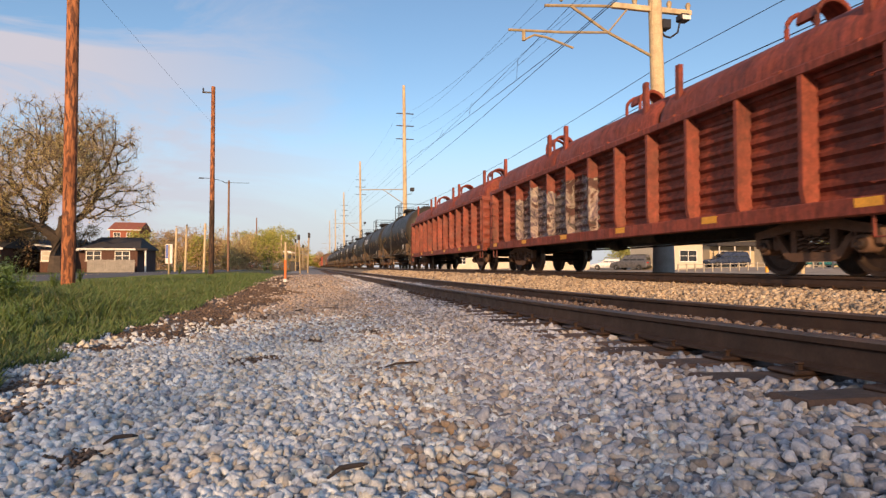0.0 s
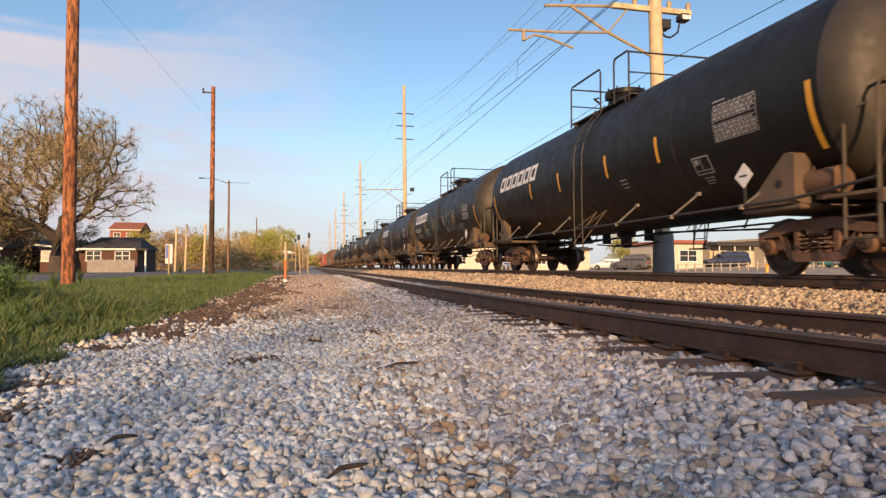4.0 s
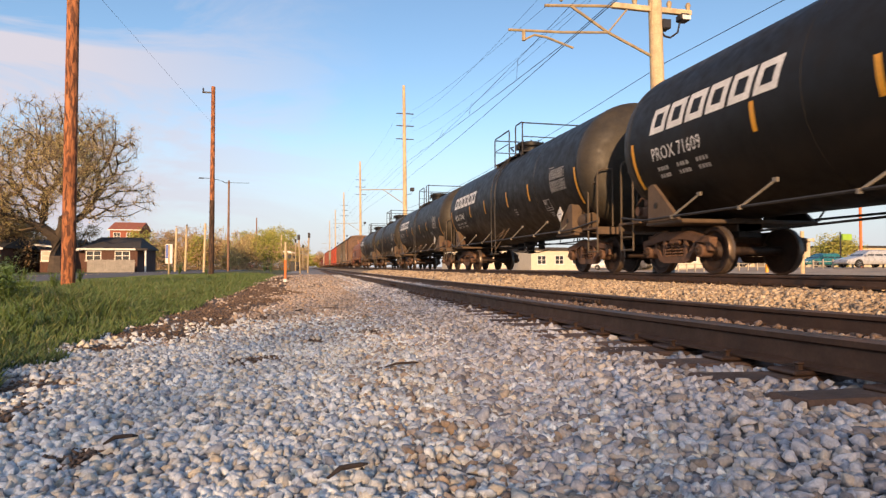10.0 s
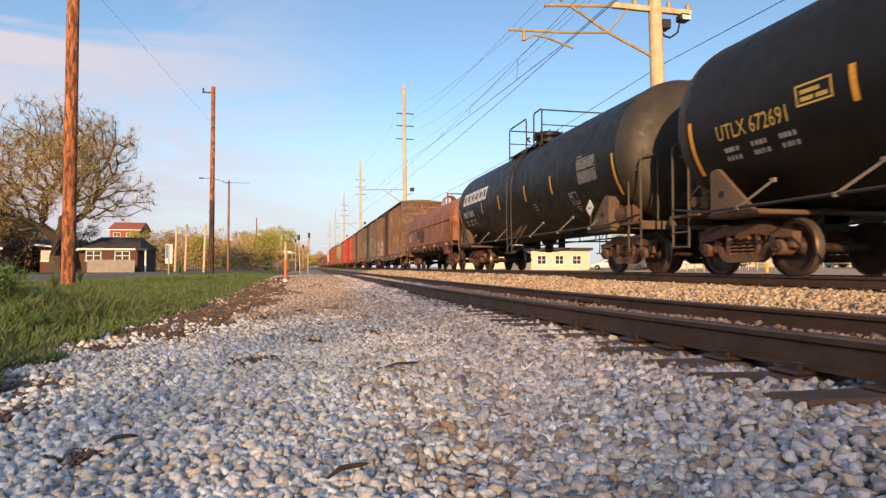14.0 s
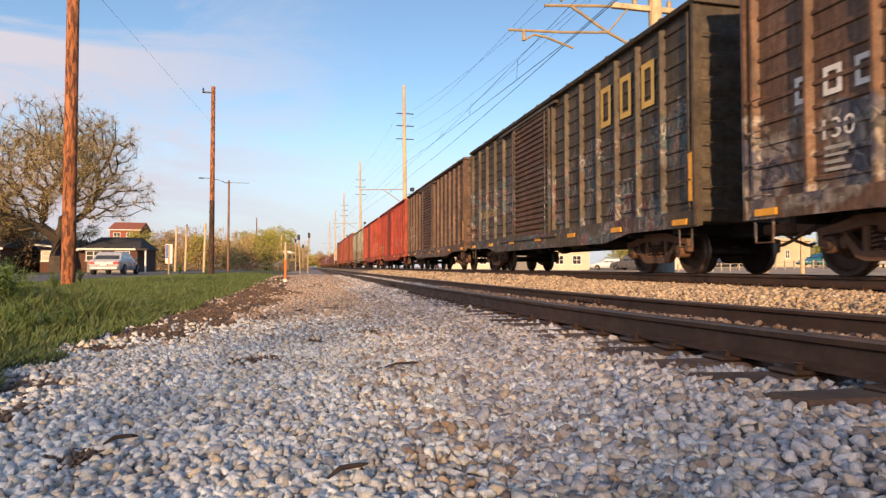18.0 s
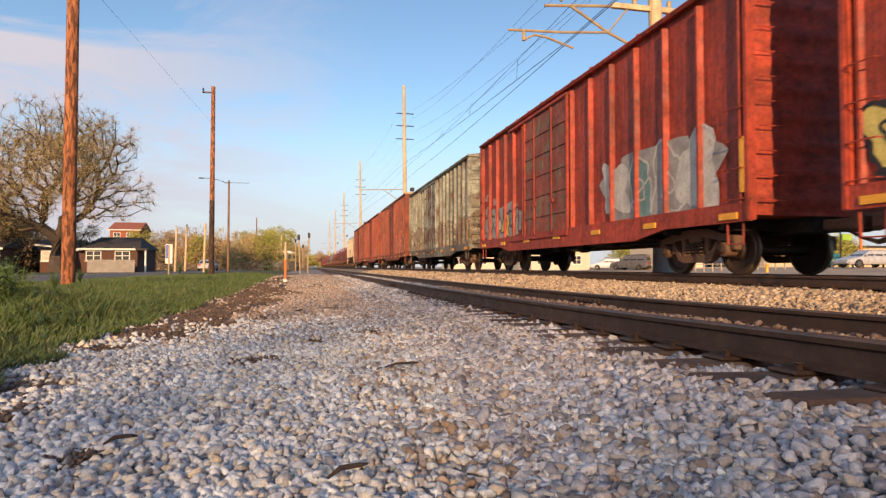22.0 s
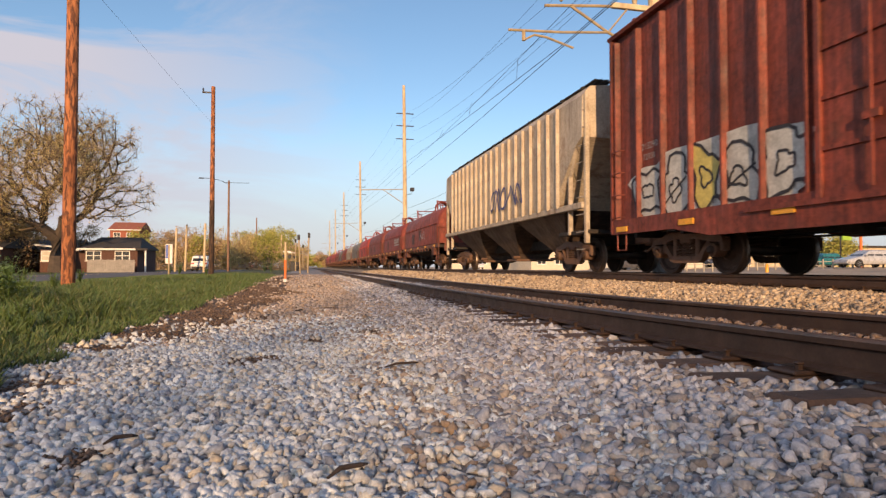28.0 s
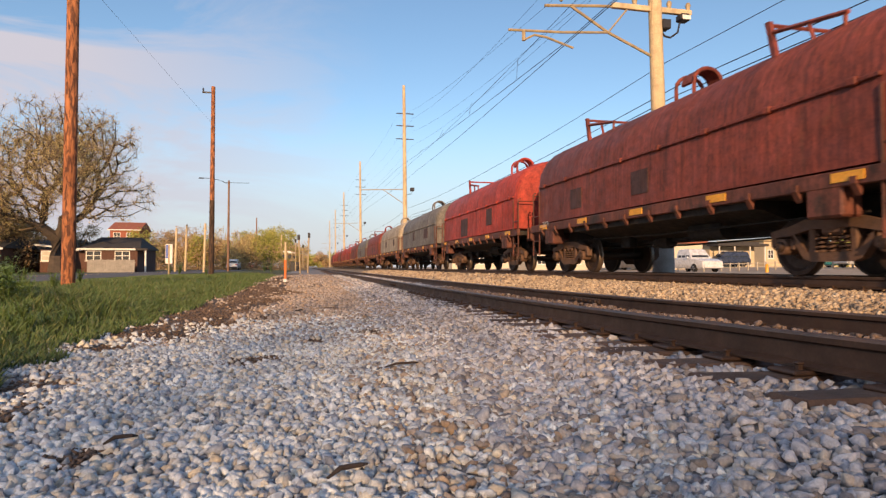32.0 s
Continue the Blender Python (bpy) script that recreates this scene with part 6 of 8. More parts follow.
tie_cover = lambda x, y: seen(x, y) and (x < 2.0 + 0.06 * noise.noise(Vector((y * 3.0, 1.0, 8))) or clear_of_ties(x, y)) and off_rails(x, y)
spread("ballast_shoulder", "coarse grey ballast heaped beside dark ties", M_STONES_COARSE, [
    lay(0.6, 1.98, 0.7, 2.6, 0.0225, srng, seen),
    lay(0.6, 1.98, 0.8, 4.0, 0.028, srng, seen, 2.6),
    lay(0.75, 1.98, 2.6, 10, 0.026, srng, seen),
    lay(0.75, 1.98, 2.6, 9, 0.031, srng, seen, 3.0),
    lay(1.0, 1.95, 10, 30, 0.042, srng, seen),
    lay(1.9, 4.9, 1.0, 14, 0.03, srng, tie_cover, 1.7),
    lay(1.8, 4.9, 14, 45, 0.05, srng, clear_of_ties)], 2)
heaped, heap_sizes = lay(XN - 0.05, XN + 0.66, 1.6, 16, 0.03, srng, lambda x, y: seen(x, y) and srng.random() < 0.7, 1.5)
heaped = [(x, y, z + 0.055 * step(XN - 0.05, XN + 0.5, x) + srng.uniform(-0.02, 0.02)) for x, y, z in heaped]
spread("crib_ballast", "dusty ballast heaped between the siding rails", M_STONES_RUSTY, [(heaped, heap_sizes)], 6)
spread("ballast", "sunlit tan ballast round the main track", M_STONES_TAN, [
    lay(4.8, 7.5, 2.2, 16, 0.033, srng, lambda x, y: x < 1.25 * y + 0.4, 1.5),
    lay(4.8, 7.5, 16, 60, 0.07, srng), lay(7.8, 12.0, 5, 30, 0.05, srng, None, 2.0)], 3)

# dirt and wood chips where the stones are thin
chips, chip_sizes = [], []
for cx, cy, a, b in DIRT_SPOTS:
    for _ in range(int(420 * min(3.0, 0.3 + a * b * 1.6))):
        t, q = srng.uniform(0, 6.28), srng.random() ** 0.6
        x, y = cx + a * q * math.cos(t), cy + b * q * math.sin(t)
        if x > grass_edge(y):
            chips.append((x, y, ground_z(x, y) + srng.uniform(0.002, 0.012)))
            chip_sizes.append(srng.uniform(0.007, 0.016) * (1 + 0.035 * y))
M_CHIPS = stone_material("brown_dirt_chips", [(0.12, 0.08, 0.055), (0.18, 0.12, 0.085), (0.08, 0.055, 0.04), (0.24, 0.17, 0.12), (0.14, 0.1, 0.075)])
scatter("litter", "dark brown dirt and wood chips among gravel", np.array(chips), np.array(chip_sizes), M_CHIPS, 9, 0.4)

# a few odd stones, slabs and sticks that stand out
part_mat = material("brown_driftwood", (0.07, 0.05, 0.038), 0.9, 0, 0.3, 6, 60, 0.7, 0.005)
for x, y, r, ln in ((0.12, 1.72, 35, 0.15), (0.56, 3.55, 25, 0.26), (-0.1, 8.2, 62, 0.3), (-0.62, 2.3, 40, 0.12)):
    g = Geo().tube([(-ln / 2, 0, 0), (-ln / 6, 0.01, 0.012), (ln / 4, -0.006, 0.01), (ln / 2, 0.012, 0.0)], [0.004, 0.008, 0.007, 0.003], 7)
    thing("stick", "broken piece of dark brown wood on gravel", "stick", "sticks", at=pose(x, y, ground_z(x, y) + 0.035, 0, 0, r), geo=g, mats=part_mat)
g = Geo().lathe_y([(-0.1, 0.02), (-0.095, 0.035), (0.05, 0.036), (0.08, 0.02), (0.11, 0.016), (0.112, 0.012)], 0, 0, 14)
bottle_y = 2.75
thing("bottle", "crushed clear plastic bottle between the rails", "bottle", at=pose(XN + 0.2, bottle_y, near_top(bottle_y) - 0.1, 0, 0, 50), geo=g, mats=material("dusty_plastic", (0.62, 0.6, 0.57), 0.35, 0, 0.1))


# ---- grass and weeds ----
def blades(name, label, spots, mat, seed):
    """Thin bent blades; spots: (x, y, z, height)."""
    rng = random.Random(seed)
    v, f = [], []
    for x, y, z, h in spots:
        a, w = rng.uniform(0, 6.28), rng.uniform(0.003, 0.007) * (1 + h * 2) * (1 + y * 0.03)
        lean = rng.uniform(0.2, 0.95) * h
        b = rng.uniform(0, 6.28)
        dx, dy = math.cos(a) * w, math.sin(a) * w
        lx, ly = math.cos(b) * lean, math.sin(b) * lean
        k = len(v)
        v += [(x - dx, y - dy, z), (x + dx, y + dy, z), (x + dx * 0.7 + lx * 0.4, y + dy * 0.7 + ly * 0.4, z + h * 0.6), (x - dx * 0.7 + lx * 0.4, y - dy * 0.7 + ly * 0.4, z + h * 0.6), (x + lx, y + ly, z + h)]
        f += [(k, k + 1, k + 2, k + 3), (k + 3, k + 2, k + 4)]
    me = bpy.data.meshes.new(name)
    me.from_pydata(v, [], f)
    me.materials.append(mat)
    return thing(name, label, name, kind="stuff", geo=me)


M_GRASS = stone_material("fresh_grass", [(0.06, 0.115, 0.03), (0.082, 0.146, 0.04), (0.115, 0.168, 0.048), (0.16, 0.19, 0.065), (0.062, 0.12, 0.028), (0.105, 0.176, 0.048), (0.2, 0.19, 0.085)], 0.6)
M_WEED = stone_material("weed_leaves", [(0.1, 0.18, 0.04), (0.14, 0.23, 0.06), (0.19, 0.26, 0.08)], 0.6)
grng = random.Random(8)
spots = []
while len(spots) < 105000:
    y = 3.2 + 42 * grng.random() ** 1.7
    x = grass_edge(y) + 0.1 + 0.22 * noise.noise(Vector((y * 1.9, 7.0, 0))) - (0.9 + 0.36 * y) * grng.random() ** 1.15
    if x < -9.0 or x < -0.6 * y - 0.5:
        continue
    clump = 0.6 + 0.6 * noise.noise(Vector((x * 1.1, y * 0.8, 0))) + 0.35 * noise.noise(Vector((x * 3.1, y * 2.6, 4)))
    if grng.random() > clump + 0.25:
        continue
    edge = step(grass_edge(y) + 0.15, grass_edge(y) - 0.7, x)
    patch = 0.75 + 0.9 * max(0.0, noise.noise(Vector((x * 0.45, y * 0.3, 9))))
    spots.append((x, y, ground_z(x, y) - 0.01, (0.06 + 0.1 * edge * patch) * grng.uniform(0.6, 1.3) * (0.8 + 0.5 * max(0, clump)) * (1 - 0.6 * step(-4.5, -7.5, x))))
blades("grass", "fresh green uncut grass beside gravel", spots, M_GRASS, 3)


def weed(x, y, h, n, seed):
    """A leafy weed: stems with small leaves."""
    rng = random.Random(seed)
    ob = thing("weed", "leafy green weed standing in the grass", "weed", "weeds", at=(x, y, ground_z(x, y)))
    g, lf = Geo(), Geo()
    for _ in range(n):
        a, r = rng.uniform(0, 6.28), rng.uniform(0.05, 0.35) * h
        top = Vector((math.cos(a) * r, math.sin(a) * r, h * rng.uniform(0.55, 1.0)))
        g.tube([(0, 0, 0), top * 0.5 + Vector((0, 0, 0.04)), top], [0.006, 0.004, 0.002], 4)
        for k in range(14):
            t = 0.25 + 0.75 * k / 14
            p = top * t
            b = rng.uniform(0, 6.28)
            d = Vector((math.cos(b), math.sin(b), rng.uniform(-0.2, 0.6))) * h * 0.11
            s = Vector((-d.y, d.x, 0)) * 0.3
            lf.flat([p, p + d * 0.5 + s, p + d, p + d * 0.5 - s])
    tagged(part("stem", g, M_WEED, ob), kind="stuff")
    me = lf.mesh("leaves", M_WEED)
    tagged(part("foliage", me, None, ob), kind="stuff")


for i, (px, d, h) in enumerate(((14, 6.8, 0.66), (34, 7.4, 0.6), (-5, 7.6, 0.75), (8, 9.5, 0.6), (52, 10.5, 0.4), (95, 12.2, 0.45), (8, 13.5, 0.8), (40, 15, 0.5), (20, 5.2, 0.22), (55, 5.3, 0.24), (85, 5.5, 0.2), (118, 5.8, 0.22), (40, 5.9, 0.3), (5, 5.4, 0.3), (150, 6.6, 0.16), (185, 7.5, 0.16), (235, 9.0, 0.15), (142, 18.4, 0.5), (112, 18.6, 0.45), (318, 40, 0.9), (300, 41, 0.8), (365, 38, 0.5), (480, 60, 1.0), (468, 62, 0.9), (270, 13, 0.2))):
    u = (px - 784) / 1070
    weed(d * (0.2197 + 0.9756 * u), d * (0.9756 - 0.2197 * u), h, 26, 100 + i)


# ---- trees ----
M_BARK = material("grey_brown_bark", (0.075, 0.058, 0.045), 0.95, 0, 0.3, 2, 18, 0.8, 0.03)
M_TWIG = material("tan_twigs", (0.2, 0.145, 0.09), 0.95, 0, 0.3, 2, 18, 0.2, 0.01)


def leaf_material(name, tones):
    return stone_material(name, tones, 0.8)


M_BUD = leaf_material("golden_buds", [(0.5, 0.4, 0.16), (0.6, 0.47, 0.2), (0.42, 0.37, 0.13), (0.62, 0.46, 0.23)])
M_OLIVE = leaf_material("dark_olive_leaves", [(0.1, 0.1, 0.035), (0.15, 0.13, 0.05), (0.08, 0.075, 0.03), (0.2, 0.15, 0.07)])
M_SPRING = leaf_material("yellow_green_leaves", [(0.34, 0.36, 0.06), (0.44, 0.42, 0.09), (0.24, 0.27, 0.05), (0.5, 0.42, 0.12)])
M_BROWN = leaf_material("brown_bare_crown", [(0.4, 0.26, 0.13), (0.5, 0.35, 0.18), (0.3, 0.19, 0.1), (0.44, 0.34, 0.15)])


def tree(x, y, h, wide, leaf_mat, label, seed, targets=120, low=0.2, leaves=20, leaf=0.1, twigs=4, lean=0.0, puff=0.5, thin=0.012):
    """Limbs that reach out to points strewn through a lobed crown, each joined to the nearest limb; twigs and small leaves at their ends."""
    rng = random.Random(seed)
    ob = thing("tree", label, "tree", "trees", at=(x, y, ground_z(x, y) - 0.05))
    zc, rz = h * (low + 1) / 2, h * (1 - low) / 2
    lobes = []
    for k in range(9):
        a, q = 2 * math.pi * k / 9 + rng.uniform(-0.3, 0.3), rng.uniform(0.25, 0.62)
        s = rng.uniform(0.34, 0.5)
        lobes.append((lean * h + math.cos(a) * wide * q, math.sin(a) * wide * q, zc + rz * rng.uniform(-0.62, 0.62), s))
    lobes.append((lean * h, 0, zc + rz * 0.45, 0.52))
    goals = []
    while len(goals) < targets:
        cx, cy, cz, s = rng.choice(lobes)
        v = Vector((rng.gauss(0, 1), rng.gauss(0, 1), rng.gauss(0, 1))).normalized() * rng.random() ** 0.4
        p = Vector((cx + v.x * wide * s, cy + v.y * wide * s, cz + v.z * rz * s * 1.15))
        if p.z > h * low * 0.6:
            goals.append(p)
    split = h * max(0.14, low * 0.8)
    spots = [Vector((lean * h * 0.3 * t, 0, split * t)) for t in (0.0, 0.5, 1.0)]
    above, run = [-1, 0, 1], [0.0, 0.0, 0.0]
    xyz = np.zeros((targets * 14 + 16, 3))
    far = np.full(targets * 14 + 16, 1e9)
    for k in range(3):
        xyz[k] = spots[k]
    far[2] = 0.0
    hop = max(0.5, h / 16)
    goals.sort(key=lambda p: (p - spots[2]).length)
    tips = []
    for p in goals:
        n = len(spots)
        k = int(np.argmin(np.linalg.norm(xyz[:n] - np.array(p), axis=1) + far[:n] * 0.35))
        a = spots[k]
        m = max(1, min(6, int((p - a).length / hop)))
        for i in range(1, m + 1):
            q = a.lerp(p, i / m)
            if i < m:
                q = q + Vector((rng.gauss(0, 1), rng.gauss(0, 1), rng.gauss(0.3, 1))) * hop * 0.16
            if len(spots) >= len(xyz):
                break
            spots.append(q)
            above.append(k)
            xyz[len(spots) - 1] = q
            far[len(spots) - 1] = far[k] + (q - spots[k]).length
            k = len(spots) - 1
        tips.append(k)
    load = [0.0] * len(spots)
    for k in tips:
        load[k] += 1.0
    kids = [[] for _ in spots]
    for k in range(len(spots) - 1, 0, -1):
        load[above[k]] += load[k]
        kids[above[k]].append(k)
    width = lambda k: thin * max(1.0, load[k]) ** 0.46
    wood, twig, crown = Geo(), Geo(), Geo()
    heads = [(0, kids[0][0])]
    while heads:
        base, k = heads.pop()
        line = [base]
        while True:
            line.append(k)
            if not kids[k]:
                break
            order = sorted(kids[k], key=lambda c: -load[c])
            heads += [(k, c) for c in order[1:]]
            k = order[0]
        thick = load[line[1]]
        pts, rad = [spots[c] for c in line], [width(c) for c in line]
        rad[0] = rad[1] if base else rad[0] * 1.25
        if len(pts) > 1:
            (wood if thick > 10 else twig).tube(pts, rad, 8 if thick > 60 else 5 if thick > 8 else 3)
    for k in tips:
        q = spots[k]
        for _ in range(twigs):
            d = Vector((rng.gauss(0, 1), rng.gauss(0, 1), rng.gauss(0.3, 0.8))).normalized() * puff * rng.uniform(0.6, 1.5)
            side = d.orthogonal().normalized() * thin * 0.8
            twig.flat([q - side, q + side, q + d])
        for _ in range(leaves):
            c = q + Vector((rng.gauss(0, 1), rng.gauss(0, 1), rng.gauss(0, 0.8))) * puff * 0.62
            a = Vector((rng.gauss(0, 1), rng.gauss(0, 1), rng.gauss(0, 1))).normalized() * leaf * rng.uniform(0.6, 1.4)
            b = a.orthogonal().normalized() * leaf * rng.uniform(0.5, 1.0)
            crown.flat([c - a, c - b, c + a, c + b])
    part("trunk", wood, M_BARK, ob)
    if twig.v:
        part("branch", twig, M_TWIG if leaf_mat is not M_SPRING else M_BARK, ob)
    part("crown", crown, leaf_mat, ob)
    return ob


def tree_at(px, d, *args, **more):
    u = (px - 784) / 1070
    return tree(d * (0.2197 + 0.9756 * u), d * (0.9756 - 0.2197 * u), *args, **more)


tree_at(100, 57, 16.9, 9.3, M_BUD, "large old tree with bare limbs and golden buds", 12, 1700, 0.24, 22, 0.05, 12, 0.0, 0.55, 0.02)
tree_at(-70, 54, 14.5, 7.5, M_BUD, "old tree with sparse golden buds", 13, 700, 0.12, 22, 0.06, 8, 0.0, 0.5, 0.015)
tree_at(148, 62, 5.6, 2.2, M_OLIVE, "small dark olive tree beside the bungalow", 14, 130, 0.15, 16, 0.06, 3, 0.0, 0.35)
for i, (px, d, hh) in enumerate(((2, 60, 6.6), (38, 61, 6.0), (70, 80, 6.5), (-30, 56, 6.5), (118, 84, 7.0), (20, 58, 5.0))):
    tree_at(px, d, hh, hh * 0.42, M_BROWN if i % 2 else M_OLIVE, "brown thicket tree behind the houses", 400 + i, 130, 0.04, 26, 0.085, 5, 0.0, 0.6)
trng = random.Random(77)
for i in range(26):
    px, d = 208 + 11.5 * i + trng.uniform(-6, 6), trng.uniform(105, 150)
    hh = d * trng.uniform(0.045, 0.078) * (1.0 if px > 250 else 1.15)
    green = px > 455 or i in (1, 4, 12)
    tree_at(px, d, hh, hh * trng.uniform(0.4, 0.55), M_SPRING if green else M_BROWN if trng.random() < 0.7 else M_BUD, "tree with young yellow-green leaves" if green else "bare brown tree in a far row", 200 + i, 70, 0.06, 34, 0.14, 6, 0.0, 0.8)
for i, (px, d, hh, wide) in enumerate(((488, 150, 10.8, 5.0), (470, 160, 10.0, 4.5), (508, 165, 10.4, 4.5), (526, 190, 7.0, 4.0), (438, 150, 9.0, 4.2), (243, 120, 8.5, 3.5), (1470, 95, 5, 3.5), (1500, 105, 5.5, 3.5), (1395, 130, 6.5, 4), (1100, 120, 7, 4))):
    tree_at(px, d, hh, wide, M_SPRING, "tree with young yellow-green leaves", 300 + i, 110, 0.08, 40, 0.15, 4, 0.0, 0.8)

for i in range(9):
    d = trng.uniform(280, 420)
    tree_at(538 + 11 * i, d, d * trng.uniform(0.014, 0.026), 6.5, M_SPRING if i % 3 else M_BROWN, "hazy tree far down the line", 500 + i, 60, 0.05, 30, 0.35, 3, 0.0, 1.3)


# ---- poles and wires ----
def pole(x, y, h, r0, r1, mat, label, lean=(0, 0), butt=0):
    z = ground_z(x, y)
    ob = thing("utility_pole", label, "utility pole", "utility poles", at=(x, y, z - 0.05))
    prof = [(h * k / 8, r0 + (r1 - r0) * k / 8) for k in range(9)]
    if butt:
        part("dark_butt", Geo().lathe_z([(-0.05, r0 + 0.004), (h * butt, r0 + (r1 - r0) * butt + 0.004)], 0, 0, 14), M_BUTT, ob, "darker lower end of the shaft")
    g = Geo()
    g.loft([[(lean[0] * zz / h + r * math.cos(t), lean[1] * zz / h + r * math.sin(t), zz) for t in (2 * math.pi * k / 14 for k in range(14))] for zz, r in prof])
    part("shaft", g, mat, ob)
    return ob


pole(-5.76, 16.65, 11.6, 0.16, 0.125, M_POLE, "weathered red-brown wooden utility pole in the grass")
pole_b = pole(-5.39, 37.1, 11.1, 0.155, 0.11, M_POLE, "tall brown wooden utility pole with a darker lower end", butt=0.4)
part("bracket", Geo().box(-0.6, 0.0, -0.04, 0.04, 10.7, 10.78), M_WIRE, pole_b)
part("insulator", Geo().lathe_z([(10.78, 0.04), (10.95, 0.05), (11.0, 0.02)], -0.55, 0, 8), M_WIRE, pole_b)
pole_c = pole(-9.4, 78.0, 11.2, 0.15, 0.11, M_WOOD, "brown wooden utility pole with a crossarm")
arm = part("lamp_arm", Geo().tube([(0, 0, 10.7), (-1.0, 0, 11.2), (-2.4, 0, 11.4), (-3.0, 0, 11.4)], 0.035, 6), M_WIRE, pole_c)
part("lamp_head", Geo().box(-3.5, -2.9, -0.12, 0.12, 11.34, 11.46, cut=0.03), M_WIRE, arm)
part("crossarm", Geo().box(-0.6, 2.4, -0.03, 0.03, 10.92, 10.97), M_WIRE, pole_c)
pole(-10.4, 133.0, 11.0, 0.17, 0.12, M_WOOD, "distant brown wooden utility pole")
for px, d, h in ((310, 62, 4.6), (328, 66, 5.2), (361, 60, 4.9), (497, 130, 7.5), (483, 135, 6.2), (474, 160, 9.0), (440, 150, 5)):
    u = (px - 784) / 1070
    pole(d * (0.2197 + 0.9756 * u), d * (0.9756 - 0.2197 * u), h, 0.13, 0.1, M_PALE, "short pale wooden post", (0.1, 0))

RIGHT = [(11.25, 17.5, 20.5, 0.25, 0.16), (10.85, 67.3, 21.0, 0.28, 0.16), (10.5, 121, 21.5, 0.28, 0.16), (10.3, 172, 21.5, 0.28, 0.16), (10.3, 225, 21.5, 0.28, 0.16), (10.3, 280, 21.5, 0.28, 0.16)]
r_poles = []
for i, (x, y, h, a, b) in enumerate(RIGHT):
    p = pole(x, y, h, a, b, M_PALE, "tall pale wooden pole carrying overhead line brackets", (-0.5, 0) if i == 0 else (-0.25, 0))
    r_poles.append(p)
    if i:
        for z in (17.8, 16.4, 14.9):
            part("crossarm", Geo().box(-1.1, 0.9, -0.05, 0.05, z - 0.045, z + 0.045), M_WIRE, p)
        part("bracket_arm", Geo().tube([(0, 0, 9.2), (-5.0, 0, 9.0)], 0.05, 6).tube([(0, 0, 7.4), (-2.6, 0, 9.1)], 0.04, 6), M_GALV, p)
        part("floodlight", Geo().box(0.5, 0.95, -0.25, 0.2, 9.0, 9.4, cut=0.05).tube([(0.1, 0, 8.6), (0.7, 0, 8.7), (0.7, 0, 9.0)], 0.03, 5), M_WIRE, p)
part("footing", Geo().lathe_z([(-0.1, 0.36), (1.45, 0.32), (1.55, 0.29)], 0, 0, 16), M_CONC, r_poles[0], "grey concrete footing")
# the bracket over the main track at the nearest pole
g = Geo().box(-1.75, 1.1, -0.07, 0.07, 8.76, 8.93, cut=0.01)
part("crossarm", g, M_PALE, r_poles[0], "pale timber crossarm")
g = Geo().tube([(-4.05, 0.0, 8.62), (-2.2, 0.0, 8.78), (-0.3, 0.0, 8.9)], 0.045, 6)
part("bracket_arm", g, M_GALV, r_poles[0])
part("brace", Geo().tube([(-3.2, 0, 8.7), (-1.9, 0, 7.95), (-0.35, 0, 7.3)], 0.045, 6).tube([(-1.9, 0, 7.95), (-1.15, 0, 8.85)], 0.03, 5), M_GALV, r_poles[0])
part("pull_off_arm", Geo().tube([(-5.25, 0, 7.75), (-3.5, 0, 7.82), (-1.9, 0, 7.95)], 0.04, 6), M_GALV, r_poles[0])
part("steady_arm", Geo().tube([(-4.75, 0, 7.78), (-4.75, 0, 7.45)], 0.06, 6).tube([(-4.7, 0, 7.5), (-4.4, 0, 7.66), (-4.0, 0, 7.62), (-3.1, 0, 7.35)], 0.035, 6), M_GALV, r_poles[0])
for x in (-3.5, -0.95, 0.3, 1.0):
    part("insulator", Geo().lathe_z([(8.8, 0.03), (8.86, 0.07), (9.0, 0.07), (9.1, 0.09), (9.18, 0.05)], x, 0, 10), M_GALV, r_poles[0])
M_LENS = material("bright_lamp_glass", (0.8, 0.78, 0.72), 0.2, 0, 0.05)
fl = part("floodlight", Geo().box(0.58, 0.95, -0.25, 0.1, 8.5, 8.74, cut=0.05).tube([(-0.05, 0, 8.2), (0.1, -0.05, 7.98), (0.3, -0.05, 7.95), (0.58, -0.05, 8.15), (0.66, -0.05, 8.5)], 0.035, 6), M_WIRE, r_poles[0], "dark floodlight with a bright lens")
part("lens", Geo().box(0.62, 0.91, -0.27, -0.25, 8.52, 8.66), M_LENS, fl)
part("junction_box", Geo().box(-0.05, 0.25, -0.2, 0.15, 8.2, 8.5, cut=0.02), M_WIRE, r_poles[0])


def wire(name, label, pts, r, sag):
    line = [pts[0]]
    for (x0, y0, z0), (x1, y1, z1) in zip(pts, pts[1:]):
        n = 10
        line += [(x0 + (x1 - x0) * k / n, y0 + (y1 - y0) * k / n, z0 + (z1 - z0) * k / n - sag * 4 * (k / n) * (1 - k / n)) for k in range(1, n + 1)]
    thing(name, label, "overhead wire", "overhead wires", geo=Geo().tube(line, r, 4), mats=M_WIRE)


ALONG = [q[1] for q in RIGHT]
